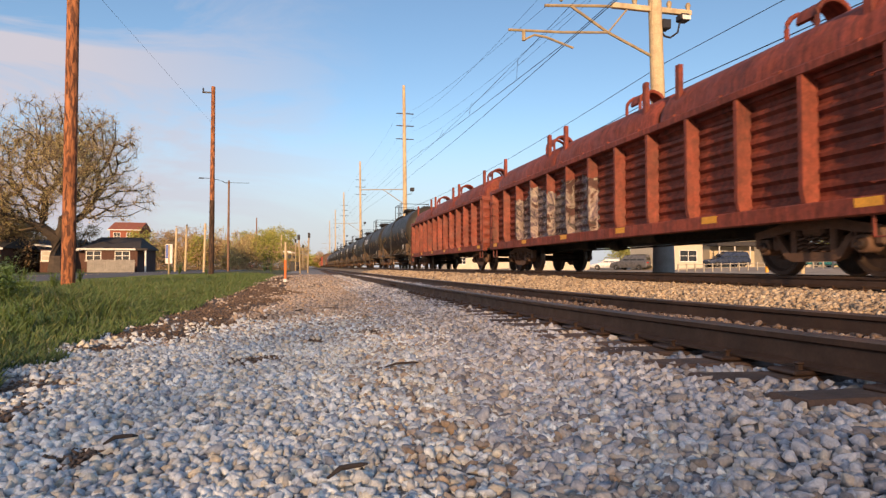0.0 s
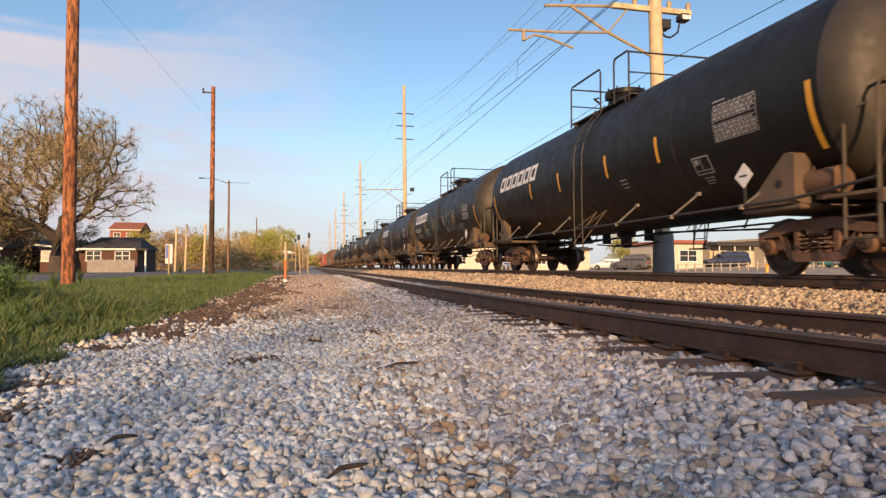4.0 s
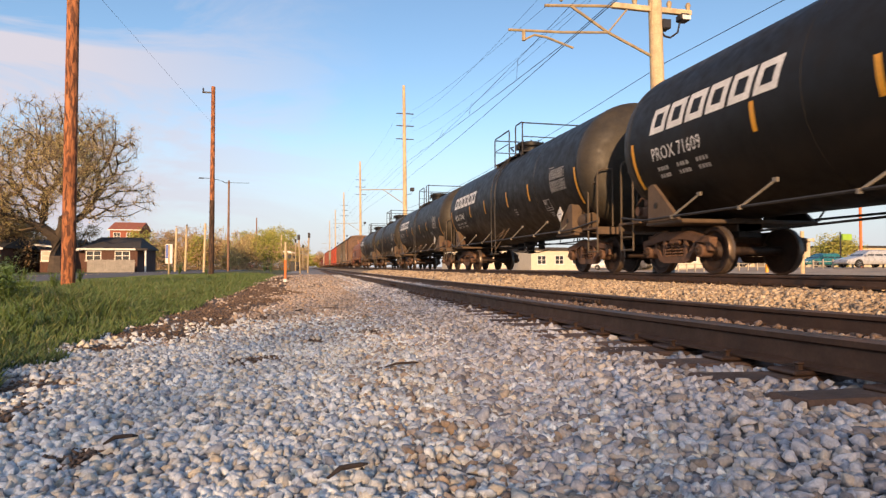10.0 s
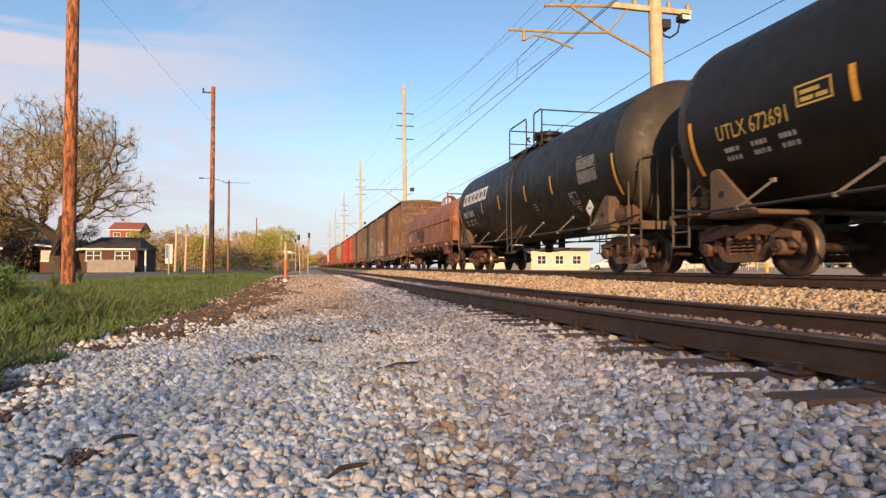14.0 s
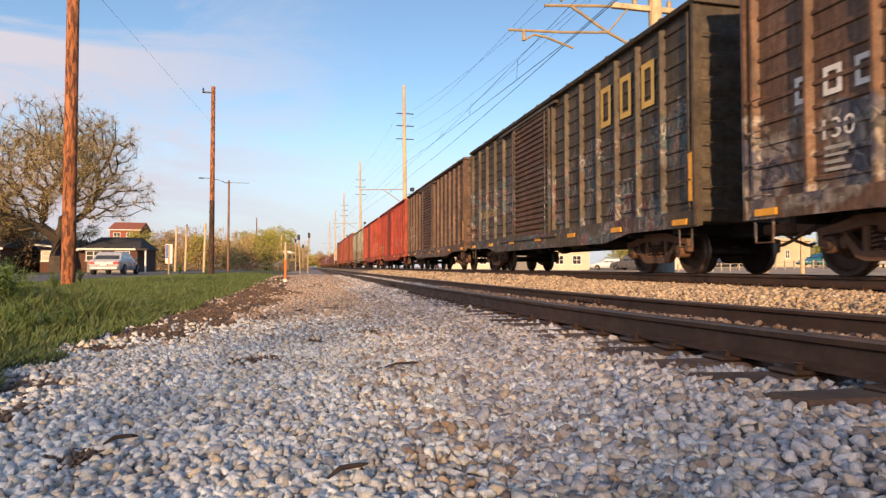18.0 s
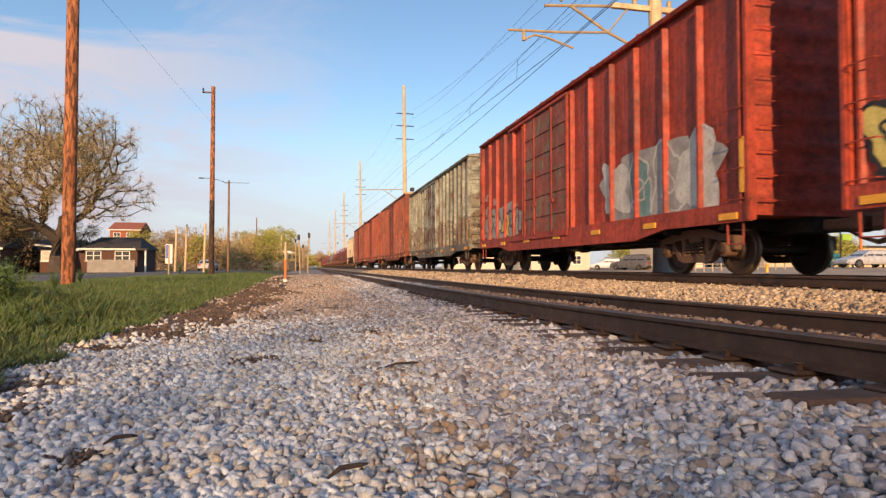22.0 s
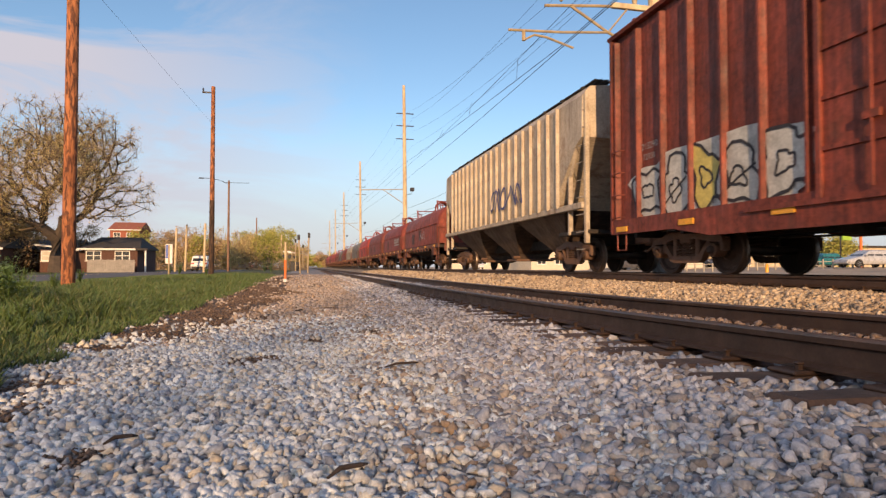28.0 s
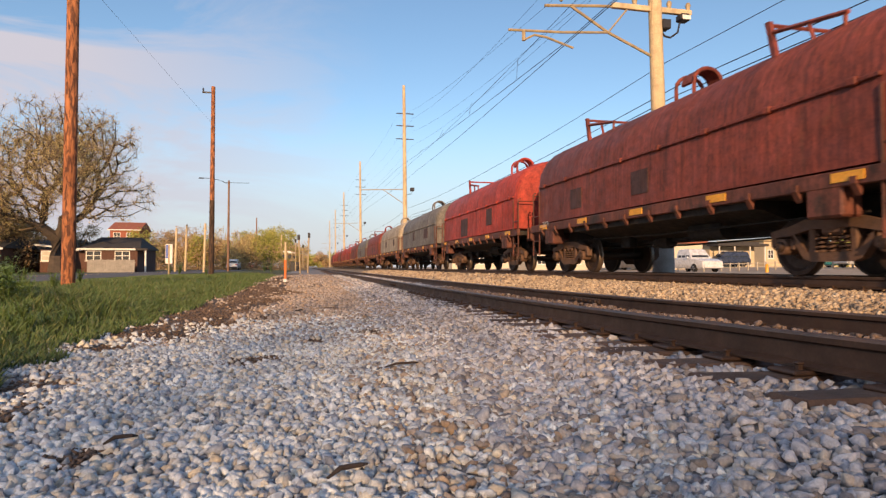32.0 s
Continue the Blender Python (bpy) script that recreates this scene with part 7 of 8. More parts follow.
# carrier, contact and feeder wires over the main track, then the lines that climb from the low crossarm to the tall poles
for x0, z0, x1, z1, r, sag in ((7.83, 7.63, 9.93, 11.76, 0.013, 0.1), (7.99, 7.71, 12.13, 11.58, 0.015, 0.15), (7.88, 8.67, 10.7, 11.78, 0.011, 0.25),
                               (6.88, 8.85, 11.73, 17.61, 0.0065, 0.5), (7.35, 8.87, 9.75, 17.5, 0.0065, 0.5), (8.46, 8.98, 11.73, 16.06, 0.007, 0.5), (8.65, 9.0, 11.74, 14.51, 0.007, 0.5)):
    line = [(x0 - 0.6, -60, z0), (x0, ALONG[0], z0)]
    line += [(x1 - 0.7 * (k > 0) - 0.3 * max(0, k - 1), y, z1 + (0.6 if k else 0)) for k, y in enumerate(ALONG[1:])]
    wire("overhead_wire", "dark overhead wire strung between the poles", line, r, sag)
# droppers between carrier and contact wire
drop = Geo()
for y in (22.5, 31.0, 40.0, 50.0):
    f = (y - 17.5) / 49.8
    drop.tube([(7.86 + 2.5 * f, y, 8.6 + 3.0 * f), (7.84 + 2.1 * f, y, 7.65 + 4.1 * f)], 0.008, 4)
thing("wire_droppers", "thin wires hanging between two overhead wires", "overhead wire", "overhead wires", geo=drop, mats=M_WIRE)
for x, z, r, sag in ((11.4, 7.3, 0.012, 0.5), (11.9, 6.6, 0.016, 0.5), (11.9, 6.3, 0.016, 0.5), (11.9, 6.0, 0.016, 0.5)):
    wire("overhead_wire", "dark overhead wire strung between the poles", [(x, -60, z)] + [(x - 0.2 * k, y, z) for k, y in enumerate(ALONG)], r, sag)
wire("overhead_wire", "thin dark wire between wooden poles", [(-6.0, -20, 7.6), (-5.95, 16.65, 8.35), (-5.5, 37.1, 9.07)], 0.005, 0.02)


# ---- marker posts and signals along the line ----
M_ORANGE = material("orange_plastic", (0.75, 0.17, 0.03), 0.5, 0, 0.15)
M_DARK = material("dark_signal_paint", (0.02, 0.02, 0.022), 0.6, 0, 0.2)
ob = thing("marker_post", "orange marker post with a white foot by the gravel", "marker post", at=(-0.85, 25.4, 0))
part("shaft", Geo().lathe_z([(0.12, 0.05), (0.9, 0.05), (0.92, 0.03)], 0, 0, 10), M_ORANGE, ob)
part("tip", Geo().lathe_z([(0.9, 0.04), (1.6, 0.04), (1.63, 0.02)], 0, 0, 10), M_PALE, ob)
part("foot", Geo().lathe_z([(0.0, 0.1), (0.1, 0.09), (0.14, 0.05)], 0, 0, 12), M_WHITE, ob)
for x, y, h, ln in ((-0.6, 58, 3.6, -0.15), (0.1, 62, 4.0, 0.1), (-1.6, 90, 4.6, 0), (-0.6, 100, 4.2, 0)):
    ob = thing("signal_mast", "thin dark signal mast beside the track", "signal mast", "signal masts", at=(x, y, 0))
    part("shaft", Geo().tube([(0, 0, 0), (ln, 0, h)], 0.07, 8), M_GALV, ob)
    part("head", Geo().box(ln - 0.12, ln + 0.12, -0.1, 0.1, h - 0.45, h + 0.05, cut=0.03), M_DARK, ob)
for x, y in ((-3.0, 96), (-2.4, 104)):
    ob = thing("crossing_signal", "dark crossing signal with round lamps", "crossing signal", "crossing signals", at=(x, y, 0))
    part("mast", Geo().tube([(0, 0, 0), (0, 0, 3.4)], 0.07, 8), M_GALV, ob)
    for s in (-0.45, 0.45):
        part("lamp_hood", Geo().lathe_y([(-0.2, 0.28), (0.0, 0.28), (0.03, 0.1)], s, 2.3, 14), M_DARK, ob)
    part("cross_board", Geo().box(-0.6, 0.6, -0.02, 0.02, 2.9, 3.1), M_WHITE, ob)
    part("cabinet", Geo().box(0.5, 1.3, -0.3, 0.3, 0, 1.5, cut=0.03), M_DARK, ob)
M_SIGNGREEN = material("green_sign_face", (0.03, 0.25, 0.12), 0.5, 0, 0.1)
for px, d, z in ((437, 150, 5.6), (470, 150, 5.6)):
    u = (px - 784) / 1070
    ob = thing("street_sign", "green street sign on a mast arm", "street sign", "street signs", at=(d * (0.2197 + 0.9756 * u), d * (0.9756 - 0.2197 * u), 0))
    part("post", Geo().tube([(0.4, 0, 0), (0.4, 0, z + 0.5)], 0.08, 8), M_GALV, ob)
    part("panel", Geo().box(-1.2, 1.4, -0.12, -0.08, z - 0.3, z + 0.15), M_SIGNGREEN, ob)
M_BLUE = material("blue_sign_face", (0.06, 0.12, 0.4), 0.5, 0, 0.1)
ob = thing("road_sign", "narrow blue and white sign beside the road", "road sign", at=(-9.0, 43.5, 0.1))
part("post", Geo().tube([(0, 0, 0), (0, 0, 2.0)], 0.06, 8), M_GALV, ob)
part("panel", Geo().box(-0.22, 0.22, -0.03, 0.0, 0.75, 2.05, cut=0.008), M_WHITE, ob)
part("blue_band", Geo().box(-0.2, -0.05, -0.036, -0.031, 1.1, 2.0), M_BLUE, ob)

# ---- houses ----
M_BRICK = material("dark_brown_brick", (0.10, 0.05, 0.036), 0.9, 0, 0.3, 6, 30, 0.5, 0.01)
M_BRICKRED = material("red_brick", (0.3, 0.1, 0.06), 0.9, 0, 0.25, 5, 30, 0.5, 0.01)
M_ROOF = material("dark_shingles", (0.05, 0.046, 0.045), 0.95, 0, 0.3, 3, 20, 0.5, 0.02)
M_TRIM = material("white_trim", (0.74, 0.72, 0.68), 0.6, 0, 0.06)
M_SIDING = material("cream_siding", (0.62, 0.56, 0.44), 0.7, 0, 0.08)
M_STUCCO = material("tan_stucco", (0.55, 0.45, 0.3), 0.85, 0, 0.12, 0.6, 12, 0.2, 0.004)
M_FENCE = material("grey_fence_boards", (0.3, 0.28, 0.25), 0.85, 0, 0.2)
M_PANE = material("dark_window_glass", (0.03, 0.035, 0.04), 0.12, 0, 0.2)
M_PANEL = material("pale_blinds", (0.5, 0.47, 0.4), 0.7, 0, 0.1)


def window(house, x0, x1, z0, z1, y, pane=None):
    w = part("window", Geo().box(x0, x1, y - 0.03, y + 0.05, z0, z1), M_TRIM, house)
    xm = (x0 + x1) / 2
    for a, b in ((x0 + 0.08, xm - 0.04), (xm + 0.04, x1 - 0.08)):
        for c, d in ((z0 + 0.08, (z0 + z1) / 2 - 0.03), ((z0 + z1) / 2 + 0.03, z1 - 0.08)):
            part("pane", Geo().box(a, b, y - 0.035, y - 0.031, c, d), pane or M_PANE, w)
    part("sill", Geo().box(x0 - 0.06, x1 + 0.06, y - 0.08, y + 0.02, z0 - 0.07, z0), M_TRIM, w)
    return w


def gable_roof(house, x0, x1, y0, y1, z, rise, mat=None, hip=0.0):
    ym = (y0 + y1) / 2
    g = Geo()
    e = 0.35
    g.loft([[(x0 - e, y0 - e, z - 0.05), (x0 - e, y1 + e, z - 0.05), (x0 - e + hip, ym, z + rise)], [(x1 + e, y0 - e, z - 0.05), (x1 + e, y1 + e, z - 0.05), (x1 + e - hip, ym, z + rise)]])
    part("roof", g, mat or M_ROOF, house)
    part("eave_trim", Geo().box(x0 - e, x1 + e, y0 - e - 0.04, y0 - e, z - 0.2, z - 0.02), M_TRIM, house)


house = thing("house", "low brown brick bungalow with white-framed windows", "house", "houses", at=(-24.2, 66.0, 0.1))
part("wall", Geo().box(1.0, 7.6, 0, 7.5, 0, 2.35), M_BRICK, house)
gable_roof(house, 2.6, 7.6, 0, 7.5, 2.4, 1.25, hip=0.9)
for a, b in ((2.9, 4.3), (5.5, 6.9)):
    window(house, a, b, 1.15, 2.15, 0)
g = Geo().box(-0.9, 1.3, -0.6, 6, 0, 2.2)
part("annexe", g, M_BRICK, house)
g = Geo()
g.loft([[(-1.3, -1.0, 2.6), (-1.3, 6.2, 2.6), (-1.3, 6.2, 2.75), (-1.3, -1.0, 2.75)], [(2.6, -1.0, 2.1), (2.6, 6.2, 2.1), (2.6, 6.2, 2.25), (2.6, -1.0, 2.25)]])
part("annexe_roof", g, M_TRIM, house)
window(house, -0.8, 1.2, 1.1, 2.1, -0.62, M_PANEL)
window(house, 0.2, 0.8, 0.25, 0.75, -0.62)
part("porch_post", Geo().box(8.3, 8.45, -0.2, -0.05, 0, 2.2), M_TRIM, house)
part("porch_roof", Geo().box(7.5, 8.6, -0.4, 3, 2.2, 2.4), M_ROOF, house)
fence = thing("board_fence", "grey board fence in front of the bungalow", "fence", at=(-20.4, 63.6, 0.1))
for k in range(26):
    part("board", Geo().box(0.16 * k, 0.16 * k + 0.15, 0, 0.03, 0, 1.2 + 0.02 * (k % 3)), M_FENCE, fence)
part("rail", Geo().box(0, 4.2, 0.03, 0.08, 0.9, 1.0), M_FENCE, fence)
for x, y, w, zz in ((-34.0, 62.0, 7.0, 2.3), (-29.0, 70.0, 5.0, 2.3)):
    h2 = thing("house", "dark brown house behind the trees", "house", "houses", at=(x, y, 0.1))
    part("wall", Geo().box(0, w, 0, 7, 0, zz), M_BRICK, h2)
    gable_roof(h2, 0, w, 0, 7, zz, 1.2)
    window(h2, 0.8, 2.0, 1.0, 1.9, 0)
    window(h2, w - 2.2, w - 1.0, 1.0, 1.9, 0)
far = thing("house", "distant red brick house among trees", "house", "houses", at=(-36.0, 124.0, 0.1))
part("wall", Geo().box(0, 5, 0, 8, 0, 7.6), M_BRICKRED, far)
gable_roof(far, 0, 5, 0, 8, 7.6, 1.6, M_BRICKRED)
for k in range(2):
    window(far, 0.6 + 2.2 * k, 1.8 + 2.2 * k, 5.6, 7.0, 0)
hr = random.Random(6)
hedge = thing("hedge", "brown brushy hedge along the far road", "hedge", kind="stuff")
g = Geo()
for _ in range(17000):
    px, d = hr.uniform(190, 545), hr.uniform(100, 150)
    u = (px - 784) / 1070
    c = Vector((d * (0.2197 + 0.9756 * u), d * (0.9756 - 0.2197 * u), 0.1 + 5.0 * hr.random() ** 1.6))
    a = Vector((hr.gauss(0, 1), hr.gauss(0, 1), hr.gauss(0, 1))).normalized() * hr.uniform(0.08, 0.2)
    b = a.orthogonal().normalized() * hr.uniform(0.06, 0.16)
    g.flat([c - a, c - b, c + a, c + b])
part("leaves", g, M_BROWN, hedge)

# ---- the far side of the line ----
g = Geo()
g.loft([[(x, y, z) for x, z in ((25.5, -0.1), (25.5, 0.19), (30, 0.24), (34.5, 0.21), (34.5, -0.1))] for y in (-500, 0, 100, 700)])
thing("road", "pale sunlit road beyond the tracks", "road", kind="structure", geo=g, mats=M_LOT)


def at_px(px, d):
    u = (px - 784) / 1070
    return d * (0.2197 + 0.9756 * u), d * (0.9756 - 0.2197 * u)


def shop(px0, px1, d, h, mat, roof_mat, label, openings):
    x0, y0 = at_px(px0, d)
    x1, _ = at_px(px1, d)
    w = x1 - x0
    z = ground_z(x0, y0)
    ob = thing("shop_building", label, "building", "roadside buildings", at=(x0, y0, z - 0.02))
    part("wall", Geo().box(0, w, 0, 9, 0, h), mat, ob)
    part("roof", Geo().box(-0.3, w + 0.3, -0.5, 9.3, h, h + 0.35, cut=0.03), roof_mat, ob)
    for a, b, c, e in openings:
        window(ob, w * a, w * b, c, e, 0)
    return ob, w


shop(1192, 1252, 66, 2.9, M_SIDING, M_BRICKRED, "cream roadside building with a red-edged roof", ((0.2, 0.8, 0.9, 2.2),))
ob, w = shop(1256, 1350, 72, 2.7, M_STUCCO, M_ROOF, "tan building with a dark porch roof", ((0.25, 0.45, 0.7, 2.0), (0.6, 0.75, 0.7, 2.0)))
for k in range(4):
    part("porch_post", Geo().box(w * k / 3 - 0.06, w * k / 3 + 0.06, -1.8, -1.68, 0, 2.5), M_TRIM, ob)
part("porch_roof", Geo().box(-0.4, w + 0.4, -2.0, 0, 2.5, 2.8, cut=0.03), M_ROOF, ob)
shop(1352, 1452, 82, 3.6, M_STUCCO, M_STUCCO, "low tan building with small windows", ((0.08, 0.2, 1.2, 2.4), (0.45, 0.55, 1.2, 2.4), (0.75, 0.85, 1.2, 2.4)))
shop(940, 1055, 80, 2.7, M_SIDING, M_ROOF, "long cream building behind the train", ((0.1, 0.25, 0.8, 2.0), (0.4, 0.55, 0.8, 2.0), (0.7, 0.85, 0.8, 2.0)))
shop(1470, 1620, 120, 4.0, M_STUCCO, M_ROOF, "distant low tan building", ((0.1, 0.2, 1, 2.4), (0.4, 0.5, 1, 2.4)))
shop(800, 930, 120, 4.5, M_SIDING, M_ROOF, "distant cream building behind the train", ((0.1, 0.2, 1, 2.4), (0.4, 0.5, 1, 2.4)))
M_PALEFENCE = material("dull_pale_fence", (0.4, 0.36, 0.29), 0.8, 0, 0.15)
fence = thing("rail_fence", "dull pale rail fence along the parking lot", "fence")
x0, y0 = at_px(1200, 56)
x1, y1 = at_px(1600, 50)
for k in range(25):
    x, y = x0 + (x1 - x0) * k / 24, y0 + (y1 - y0) * k / 24
    part("post", Geo().box(x - 0.05, x + 0.05, y - 0.05, y + 0.05, ground_z(x, y) - 0.1, ground_z(x, y) + 0.75), M_PALEFENCE, fence)
for dz in (0.3, 0.62):
    z0, z1 = ground_z(x0, y0) + dz, ground_z(x1, y1) + dz
    part("rail", Geo().tube([(x0, y0, z0), (x1, y1, z1)], 0.03, 6), M_PALEFENCE, fence)
x, y = at_px(1420, 36)
thing("wooden_post", "pale wooden post beyond the main track", "post", at=(x, y, ground_z(x, y) - 0.05), geo=Geo().lathe_z([(0, 0.13), (2.6, 0.11)], 0, 0, 12), mats=M_PALE)
x, y = at_px(1524, 55)
thing("sign_pole", "tall orange-red steel pole", "sign pole", at=(x, y, ground_z(x, y) - 0.05), geo=Geo().lathe_z([(0, 0.12), (6.0, 0.12)], 0, 0, 12), mats=M_ORANGE)
x, y = at_px(1497, 58)
ob = thing("road_sign", "lime green sign on a dark post", "road sign", at=(x, y, ground_z(x, y)))
part("post", Geo().tube([(-0.6, 0, 0), (-0.6, 0, 3.4)], 0.06, 8), M_DARK, ob)
part("panel", Geo().box(-0.5, 0.7, -0.03, 0.0, 2.6, 3.2), material("lime_sign_face", (0.3, 0.5, 0.05), 0.5, 0, 0.1), ob)
x, y = at_px(1357, 45)
thing("hydrant", "yellow hydrant at the edge of the lot", "hydrant", at=(x, y, ground_z(x, y)), geo=Geo().lathe_z([(0, 0.16), (0.1, 0.12), (0.5, 0.12), (0.52, 0.15), (0.6, 0.1), (0.66, 0.04)], 0, 0, 12), mats=M_YELLOW)

# unseen leaf screen added behind the eye: filters the low sun over the gravel
g = Geo()
kr = random.Random(17)
for _ in range(14500):
    c = Vector((kr.uniform(-19.2, -18), kr.uniform(-155, -56), 21.0 * kr.random() ** 0.8))
    a = Vector((kr.gauss(0, 1), kr.gauss(0, 1), kr.gauss(0, 1))).normalized() * kr.uniform(0.12, 0.24)
    b = a.orthogonal().normalized() * kr.uniform(0.1, 0.2)
    g.flat([c - a, c - b, c + a, c + b])
thing("leaf_screen", "added screen of budding leaves across the road", "trees", kind="stuff", geo=g, mats=M_BUD)


# ---- vehicles ----
M_TYRE = material("black_tyre", (0.02, 0.02, 0.02), 0.8, 0, 0.2)
M_RIM = material("alloy_rim", (0.45, 0.45, 0.46), 0.35, 0.8, 0.1)
M_TAIL = material("red_tail_lamp", (0.5, 0.02, 0.02), 0.25, 0, 0.05)
M_HEADL = material("clear_headlamp", (0.7, 0.7, 0.7), 0.15, 0, 0.05)
M_BUMPER = material("black_plastic", (0.03, 0.03, 0.03), 0.6, 0, 0.1)


def car_body_paint(name, c):
    m = material(name, c, 0.3, 0.15, 0.05, 1, 10, 0)
    return m


def tyre_meshes():
    t = Geo().lathe_x([(-0.1, 0.22), (-0.11, 0.3), (-0.08, 0.335), (0.08, 0.335), (0.11, 0.3), (0.1, 0.22)], 0, 0, 24).mesh("tyre", M_TYRE)
    g = Geo().lathe_x([(-0.09, 0.225), (-0.095, 0.2), (-0.06, 0.19), (0.06, 0.19), (0.095, 0.2), (0.09, 0.225)], 0, 0, 20)
    for k in range(5):
        a = 2 * math.pi * k / 5
        for s in (-0.085, 0.085):
            g.tube([(s, 0.04 * math.cos(a), 0.04 * math.sin(a)), (s, 0.21 * math.cos(a), 0.21 * math.sin(a))], 0.028, 5)
    g.lathe_x([(-0.095, 0.05), (0.095, 0.05)], 0, 0, 10)
    return t, g.mesh("rim", M_RIM)


TYRE, RIM = tyre_meshes()


def vehicle(kind, paint, label, m):
    """A car that heads along +y."""
    L, W, belt, roof, cab, hood_z = {"sedan": (4.7, 0.9, 0.92, 1.43, (-1.9, -1.2, 0.35, 1.15), 0.88), "suv": (4.9, 0.97, 1.08, 1.78, (-2.35, -2.15, 0.45, 1.15), 1.05), "pickup": (5.8, 1.0, 1.12, 1.88, (-0.75, -0.6, 0.75, 1.35), 1.12)}[kind]
    a = L / 2
    car = thing("car" if kind != "pickup" else "pickup_truck", label, "car" if kind != "pickup" else "pickup truck", "road vehicles", at=m)
    g = Geo()
    ys = [(-a, 0.5, belt - 0.14, 0.9), (-a + 0.12, 0.3, belt - 0.03, 0.98), (-a + 0.6, 0.28, belt, 1.0), (cab[3], 0.28, belt - 0.01, 1.0), (a - 0.7, 0.28, hood_z - 0.08, 0.99), (a - 0.12, 0.28, hood_z - 0.22, 0.94), (a, 0.42, hood_z - 0.35, 0.84)]
    rows = []
    for y, z0, z1, k in ys:
        w = W * k
        rows.append([(-w * 0.92, y, z0), (w * 0.92, y, z0), (w, y, z0 + 0.14), (w, y, (z0 + z1) / 2), (w * 0.97, y, z1 - 0.06), (w * 0.88, y, z1), (-w * 0.88, y, z1), (-w * 0.97, y, z1 - 0.06), (-w, y, (z0 + z1) / 2), (-w, y, z0 + 0.14)])
    g.loft(rows)
    part("body", g, paint, car)
    g = Geo()
    y0, y1, y2, y3 = cab
    wi, wo = W * 0.74, W * 0.9
    g.loft([[(-wo, y0, belt - 0.02), (wo, y0, belt - 0.02), (wo, y3, belt - 0.02), (-wo, y3, belt - 0.02)], [(-wi - 0.03, y1 - 0.03, roof - 0.08), (wi + 0.03, y1 - 0.03, roof - 0.08), (wi + 0.03, y2 + 0.05, roof - 0.08), (-wi - 0.03, y2 + 0.05, roof - 0.08)], [(-wi + 0.1, y1 + 0.12, roof), (wi - 0.1, y1 + 0.12, roof), (wi - 0.1, y2 - 0.15, roof), (-wi + 0.1, y2 - 0.15, roof)]])
    part("cabin", g, paint, car)

    def on_cab(t, s):
        """A point on the cabin's outline, t from rear to front, s from belt to roof."""
        return (y0 + (y3 - y0) * t) * (1 - s) + (y1 + (y2 - y1) * t) * s, belt - 0.02 + (roof - 0.06 - belt) * s, wo + (wi - wo) * s + 0.012
    for side in (-1, 1):
        for t0, t1 in ((0.08, 0.34), (0.38, 0.63), (0.67, 0.9)):
            q = [on_cab(t, s) for t, s in ((t0, 0.12), (t1, 0.12), (t1, 0.86), (t0, 0.86))]
            part("side_window", Geo().flat([(side * w, y, z) for y, z, w in q]), M_PANE, car)
        part("mirror", Geo().box(min(side * W, side * (W + 0.16)), max(side * W, side * (W + 0.16)), y3 - 0.35, y3 - 0.2, belt, belt + 0.14, cut=0.03), paint, car)
        part("tail_lamp", Geo().box(min(side * W * 0.55, side * W * 0.9), max(side * W * 0.55, side * W * 0.9), -a - 0.005, -a + 0.1, belt - 0.3, belt - 0.12, cut=0.02), M_TAIL, car)
        part("headlamp", Geo().box(min(side * W * 0.5, side * W * 0.85), max(side * W * 0.5, side * W * 0.85), a - 0.16, a - 0.02, hood_z - 0.42, hood_z - 0.28, cut=0.02), M_HEADL, car)
    for t, s in ((0, -1), (1, 1)):
        (ya, za, wa), (yb, zb, wb) = on_cab(t, 0.14), on_cab(t, 0.88)
        part("rear_window" if t == 0 else "windscreen", Geo().flat([(-wa * 0.88, ya + s * 0.02, za), (wa * 0.88, ya + s * 0.02, za), (wb * 0.86, yb + s * 0.02, zb), (-wb * 0.86, yb + s * 0.02, zb)]), M_PANE, car)
    for y, n in ((-a, -1), (a, 1)):
        part("bumper", Geo().box(-W * 0.86, W * 0.86, y - 0.07, y + 0.07, 0.32, 0.52, cut=0.04), M_BUMPER if kind == "suv" else paint, car)
    part("number_plate", Geo().box(-0.18, 0.18, -a - 0.085, -a - 0.07, 0.55, 0.67), M_WHITE, car)
    if kind == "pickup":
        part("cargo_bed", Geo().box(-0.75, 0.75, -a + 0.2, cab[0] - 0.1, belt + 0.004, belt + 0.02), M_BUMPER, car)
    if kind == "suv":
        for x in (-0.6, 0.6):
            part("roof_rail", Geo().tube([(x, y1 + 0.2, roof + 0.05), (x, y2 - 0.2, roof + 0.05)], 0.02, 5), M_BUMPER, car)
    wheels = []
    for x in (-W + 0.06, W - 0.06):
        for y in (-a * 0.6, a * 0.62):
            w = part("wheel", TYRE, None, car, "black tyre on an alloy rim", at=(x, y, 0.335))
            part("rim", RIM, None, w)
            wheels.append((w, x, y))
    return car, wheels


PAINT_SILVER, PAINT_WHITE = car_body_paint("silver_paint", (0.45, 0.46, 0.48)), car_body_paint("white_paint", (0.7, 0.7, 0.7))
PAINT_NAVY, PAINT_GREY, PAINT_RED, PAINT_TEAL = car_body_paint("navy_paint", (0.03, 0.04, 0.075)), car_body_paint("grey_paint", (0.12, 0.12, 0.13)), car_body_paint("red_paint", (0.3, 0.03, 0.03)), car_body_paint("teal_paint", (0.03, 0.16, 0.18))


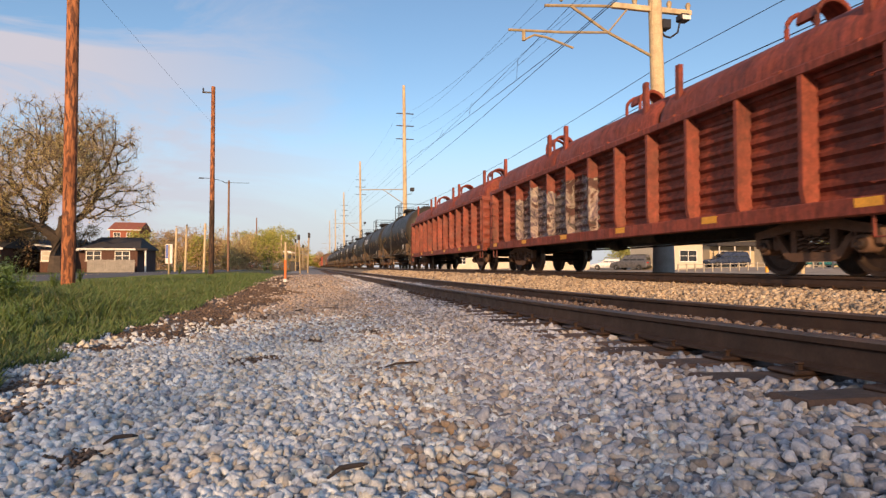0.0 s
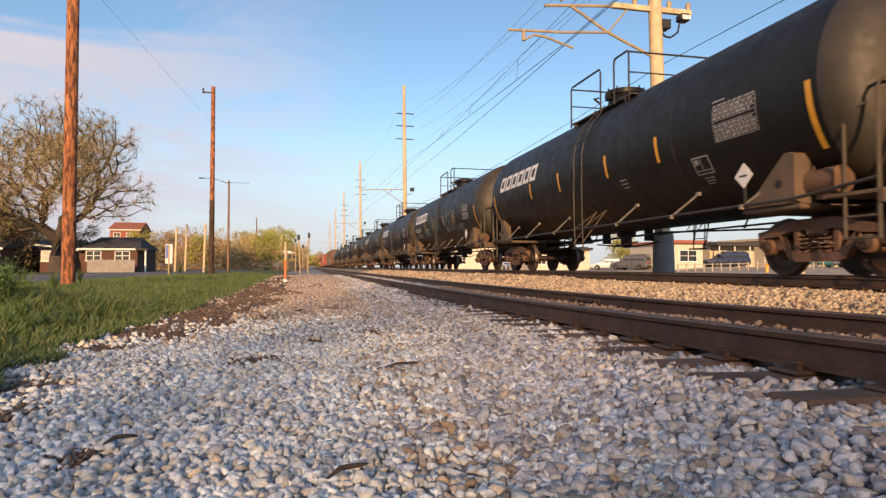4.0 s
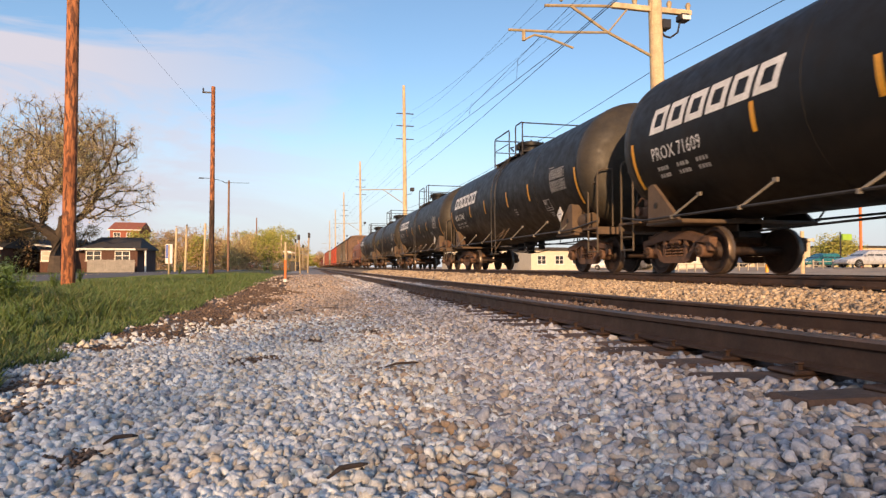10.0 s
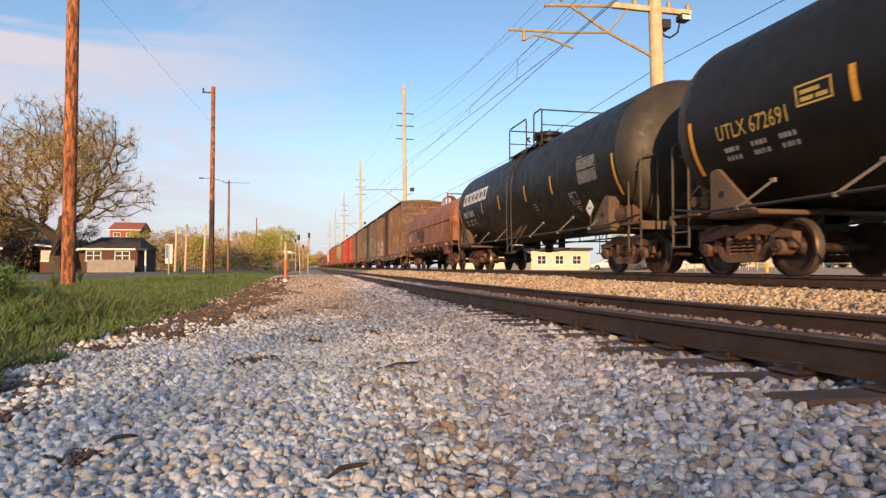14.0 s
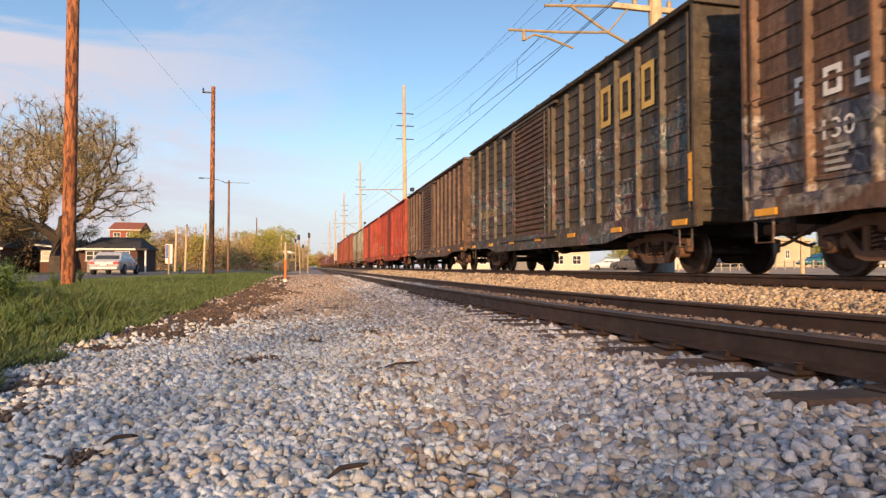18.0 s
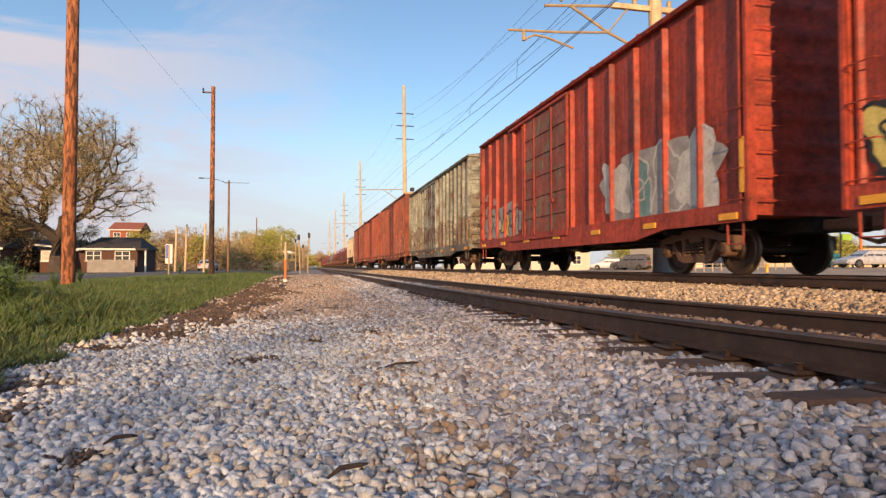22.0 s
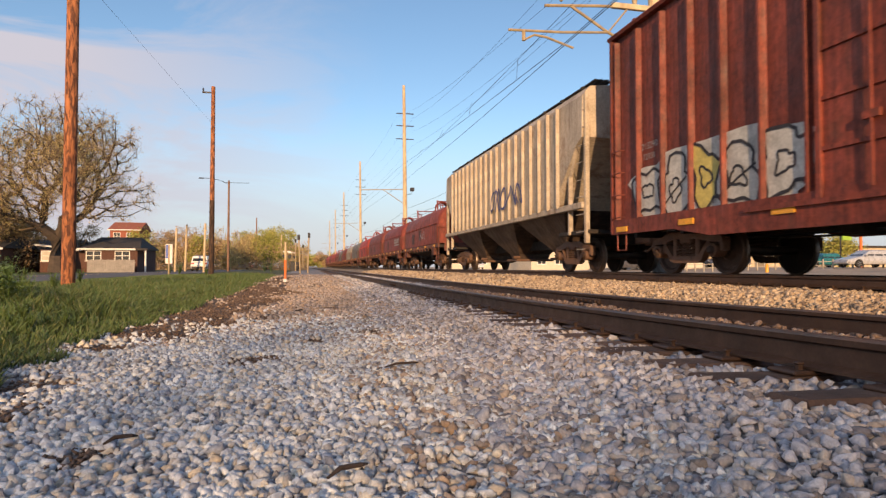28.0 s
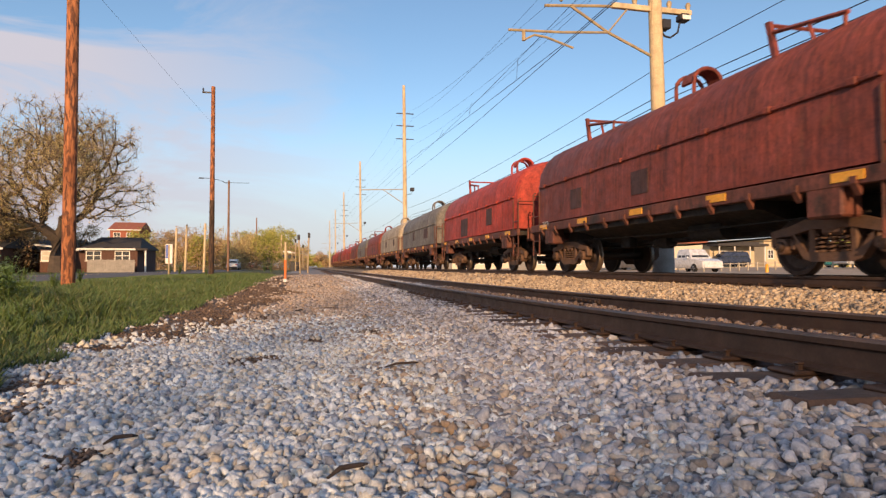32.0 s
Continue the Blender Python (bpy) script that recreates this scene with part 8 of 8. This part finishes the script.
def parked(px, d, kind, paint, label, turn):
    x, y = at_px(px, d)
    vehicle(kind, paint, label, pose(x, y, ground_z(x, y), 0, 0, turn))


parked(1285, 70, "suv", PAINT_NAVY, "parked dark blue hatchback in the sunlit lot", 80)
parked(1535, 50, "sedan", PAINT_SILVER, "parked silver sedan in the sunlit lot", 82)
parked(1455, 62, "sedan", PAINT_TEAL, "parked teal sedan behind the fence", 85)
parked(1118, 72, "suv", PAINT_GREY, "parked dark grey car with red tail lamps", 30)
parked(1078, 78, "sedan", PAINT_WHITE, "parked white sedan beside the cream building", 60)
parked(415, 128, "sedan", PAINT_WHITE, "distant parked white car", 70)
parked(430, 126, "sedan", PAINT_RED, "distant parked red car", 70)

silver_car = vehicle("sedan", PAINT_SILVER, "silver sedan driving on the road", pose(-12.0, 0, 0.14))
white_suv = vehicle("suv", PAINT_WHITE, "white sport utility car driving on the road", pose(-12.0, 0, 0.14))
white_car = vehicle("sedan", PAINT_WHITE, "white sedan driving beyond the tracks", pose(31.5, 0, 0.22))
dark_suv = vehicle("suv", PAINT_NAVY, "dark blue sport utility car beyond the tracks", pose(33.2, 0, 0.22))
pickup = vehicle("pickup", PAINT_WHITE, "white pickup truck driving beyond the tracks", pose(31.5, 0, 0.22))


# ---- what moves ----
def roll(wheel, x, y, r, speed, step_back=0.0):
    """Spin a wheel for the whole clip."""
    turn = math.degrees(speed / r) / FPS
    if step_back:
        turn -= math.copysign(step_back, turn)
    walk(wheel, [(k / FPS, pose(x, y, r, turn * k)) for k in range(32 * FPS + 1)])


def drive(vehicle_parts, x, z, rows, heading, speed, step_back=0.0):
    """rows: seconds and the place along the road."""
    ob, wheels = vehicle_parts
    walk(ob, [(t, pose(x, y, z, 0, 0, heading)) for t, y in rows])
    for w, a, b in wheels:
        roll(w, a, b, 0.335, -speed, step_back)


def share_keys(source, ob):
    """All wheelsets turn at one rate, so they use the same keys."""
    ob.rotation_mode = "QUATERNION"
    ob.animation_data_create()
    ob.animation_data.action = source.animation_data.action
    ob.animation_data.action_slot = source.animation_data.action_slot


def motions():
    for car, front in CARS:
        walk(car, [(t, pose(XC, front - TRAIN_SPEED * t, TOR)) for t in (0, 8, 16, 24, 32)])
    first = {}
    for wheel, y in WHEELSETS:
        if y not in first:
            first[y] = wheel
            roll(wheel, 0, y, 0.457, TRAIN_SPEED)
            # the wheelset's own place in its truck
        else:
            share_keys(first[y], wheel)
    drive(silver_car, -12.0, 0.145, [(0, -185.0), (16.5, 25.0), (17, 30.6), (18, 42.6), (19, 53.2), (20, 63.4), (21, 72.4), (22, 80), (32, 150)], 0, 12.0)
    drive(white_suv, -12.0, 0.145, [(0, -330.0), (22, 0.0), (24, 30.2), (25, 44.5), (25.5, 51.0), (27.5, 71.9), (28, 76), (28.5, 82), (29.5, 92), (30.5, 99.5), (31.5, 105), (32, 107)], 0, 12.0)
    drive(white_car, 31.5, 0.22, [(0, 172.0), (6.5, 44.5), (7.0, 34.8), (7.2, 30.9), (32, -452)], 180, 19.4, 72)
    drive(dark_suv, 33.2, 0.22, [(0, -155.9), (10.6, 29.6), (11.0, 36.6), (32, 404.1)], 0, 17.5, 72)
    drive(pickup, 31.5, 0.22, [(0, 588.0), (31.7, 50.0), (32, 45.0)], 180, 17.0, 72)


motions()
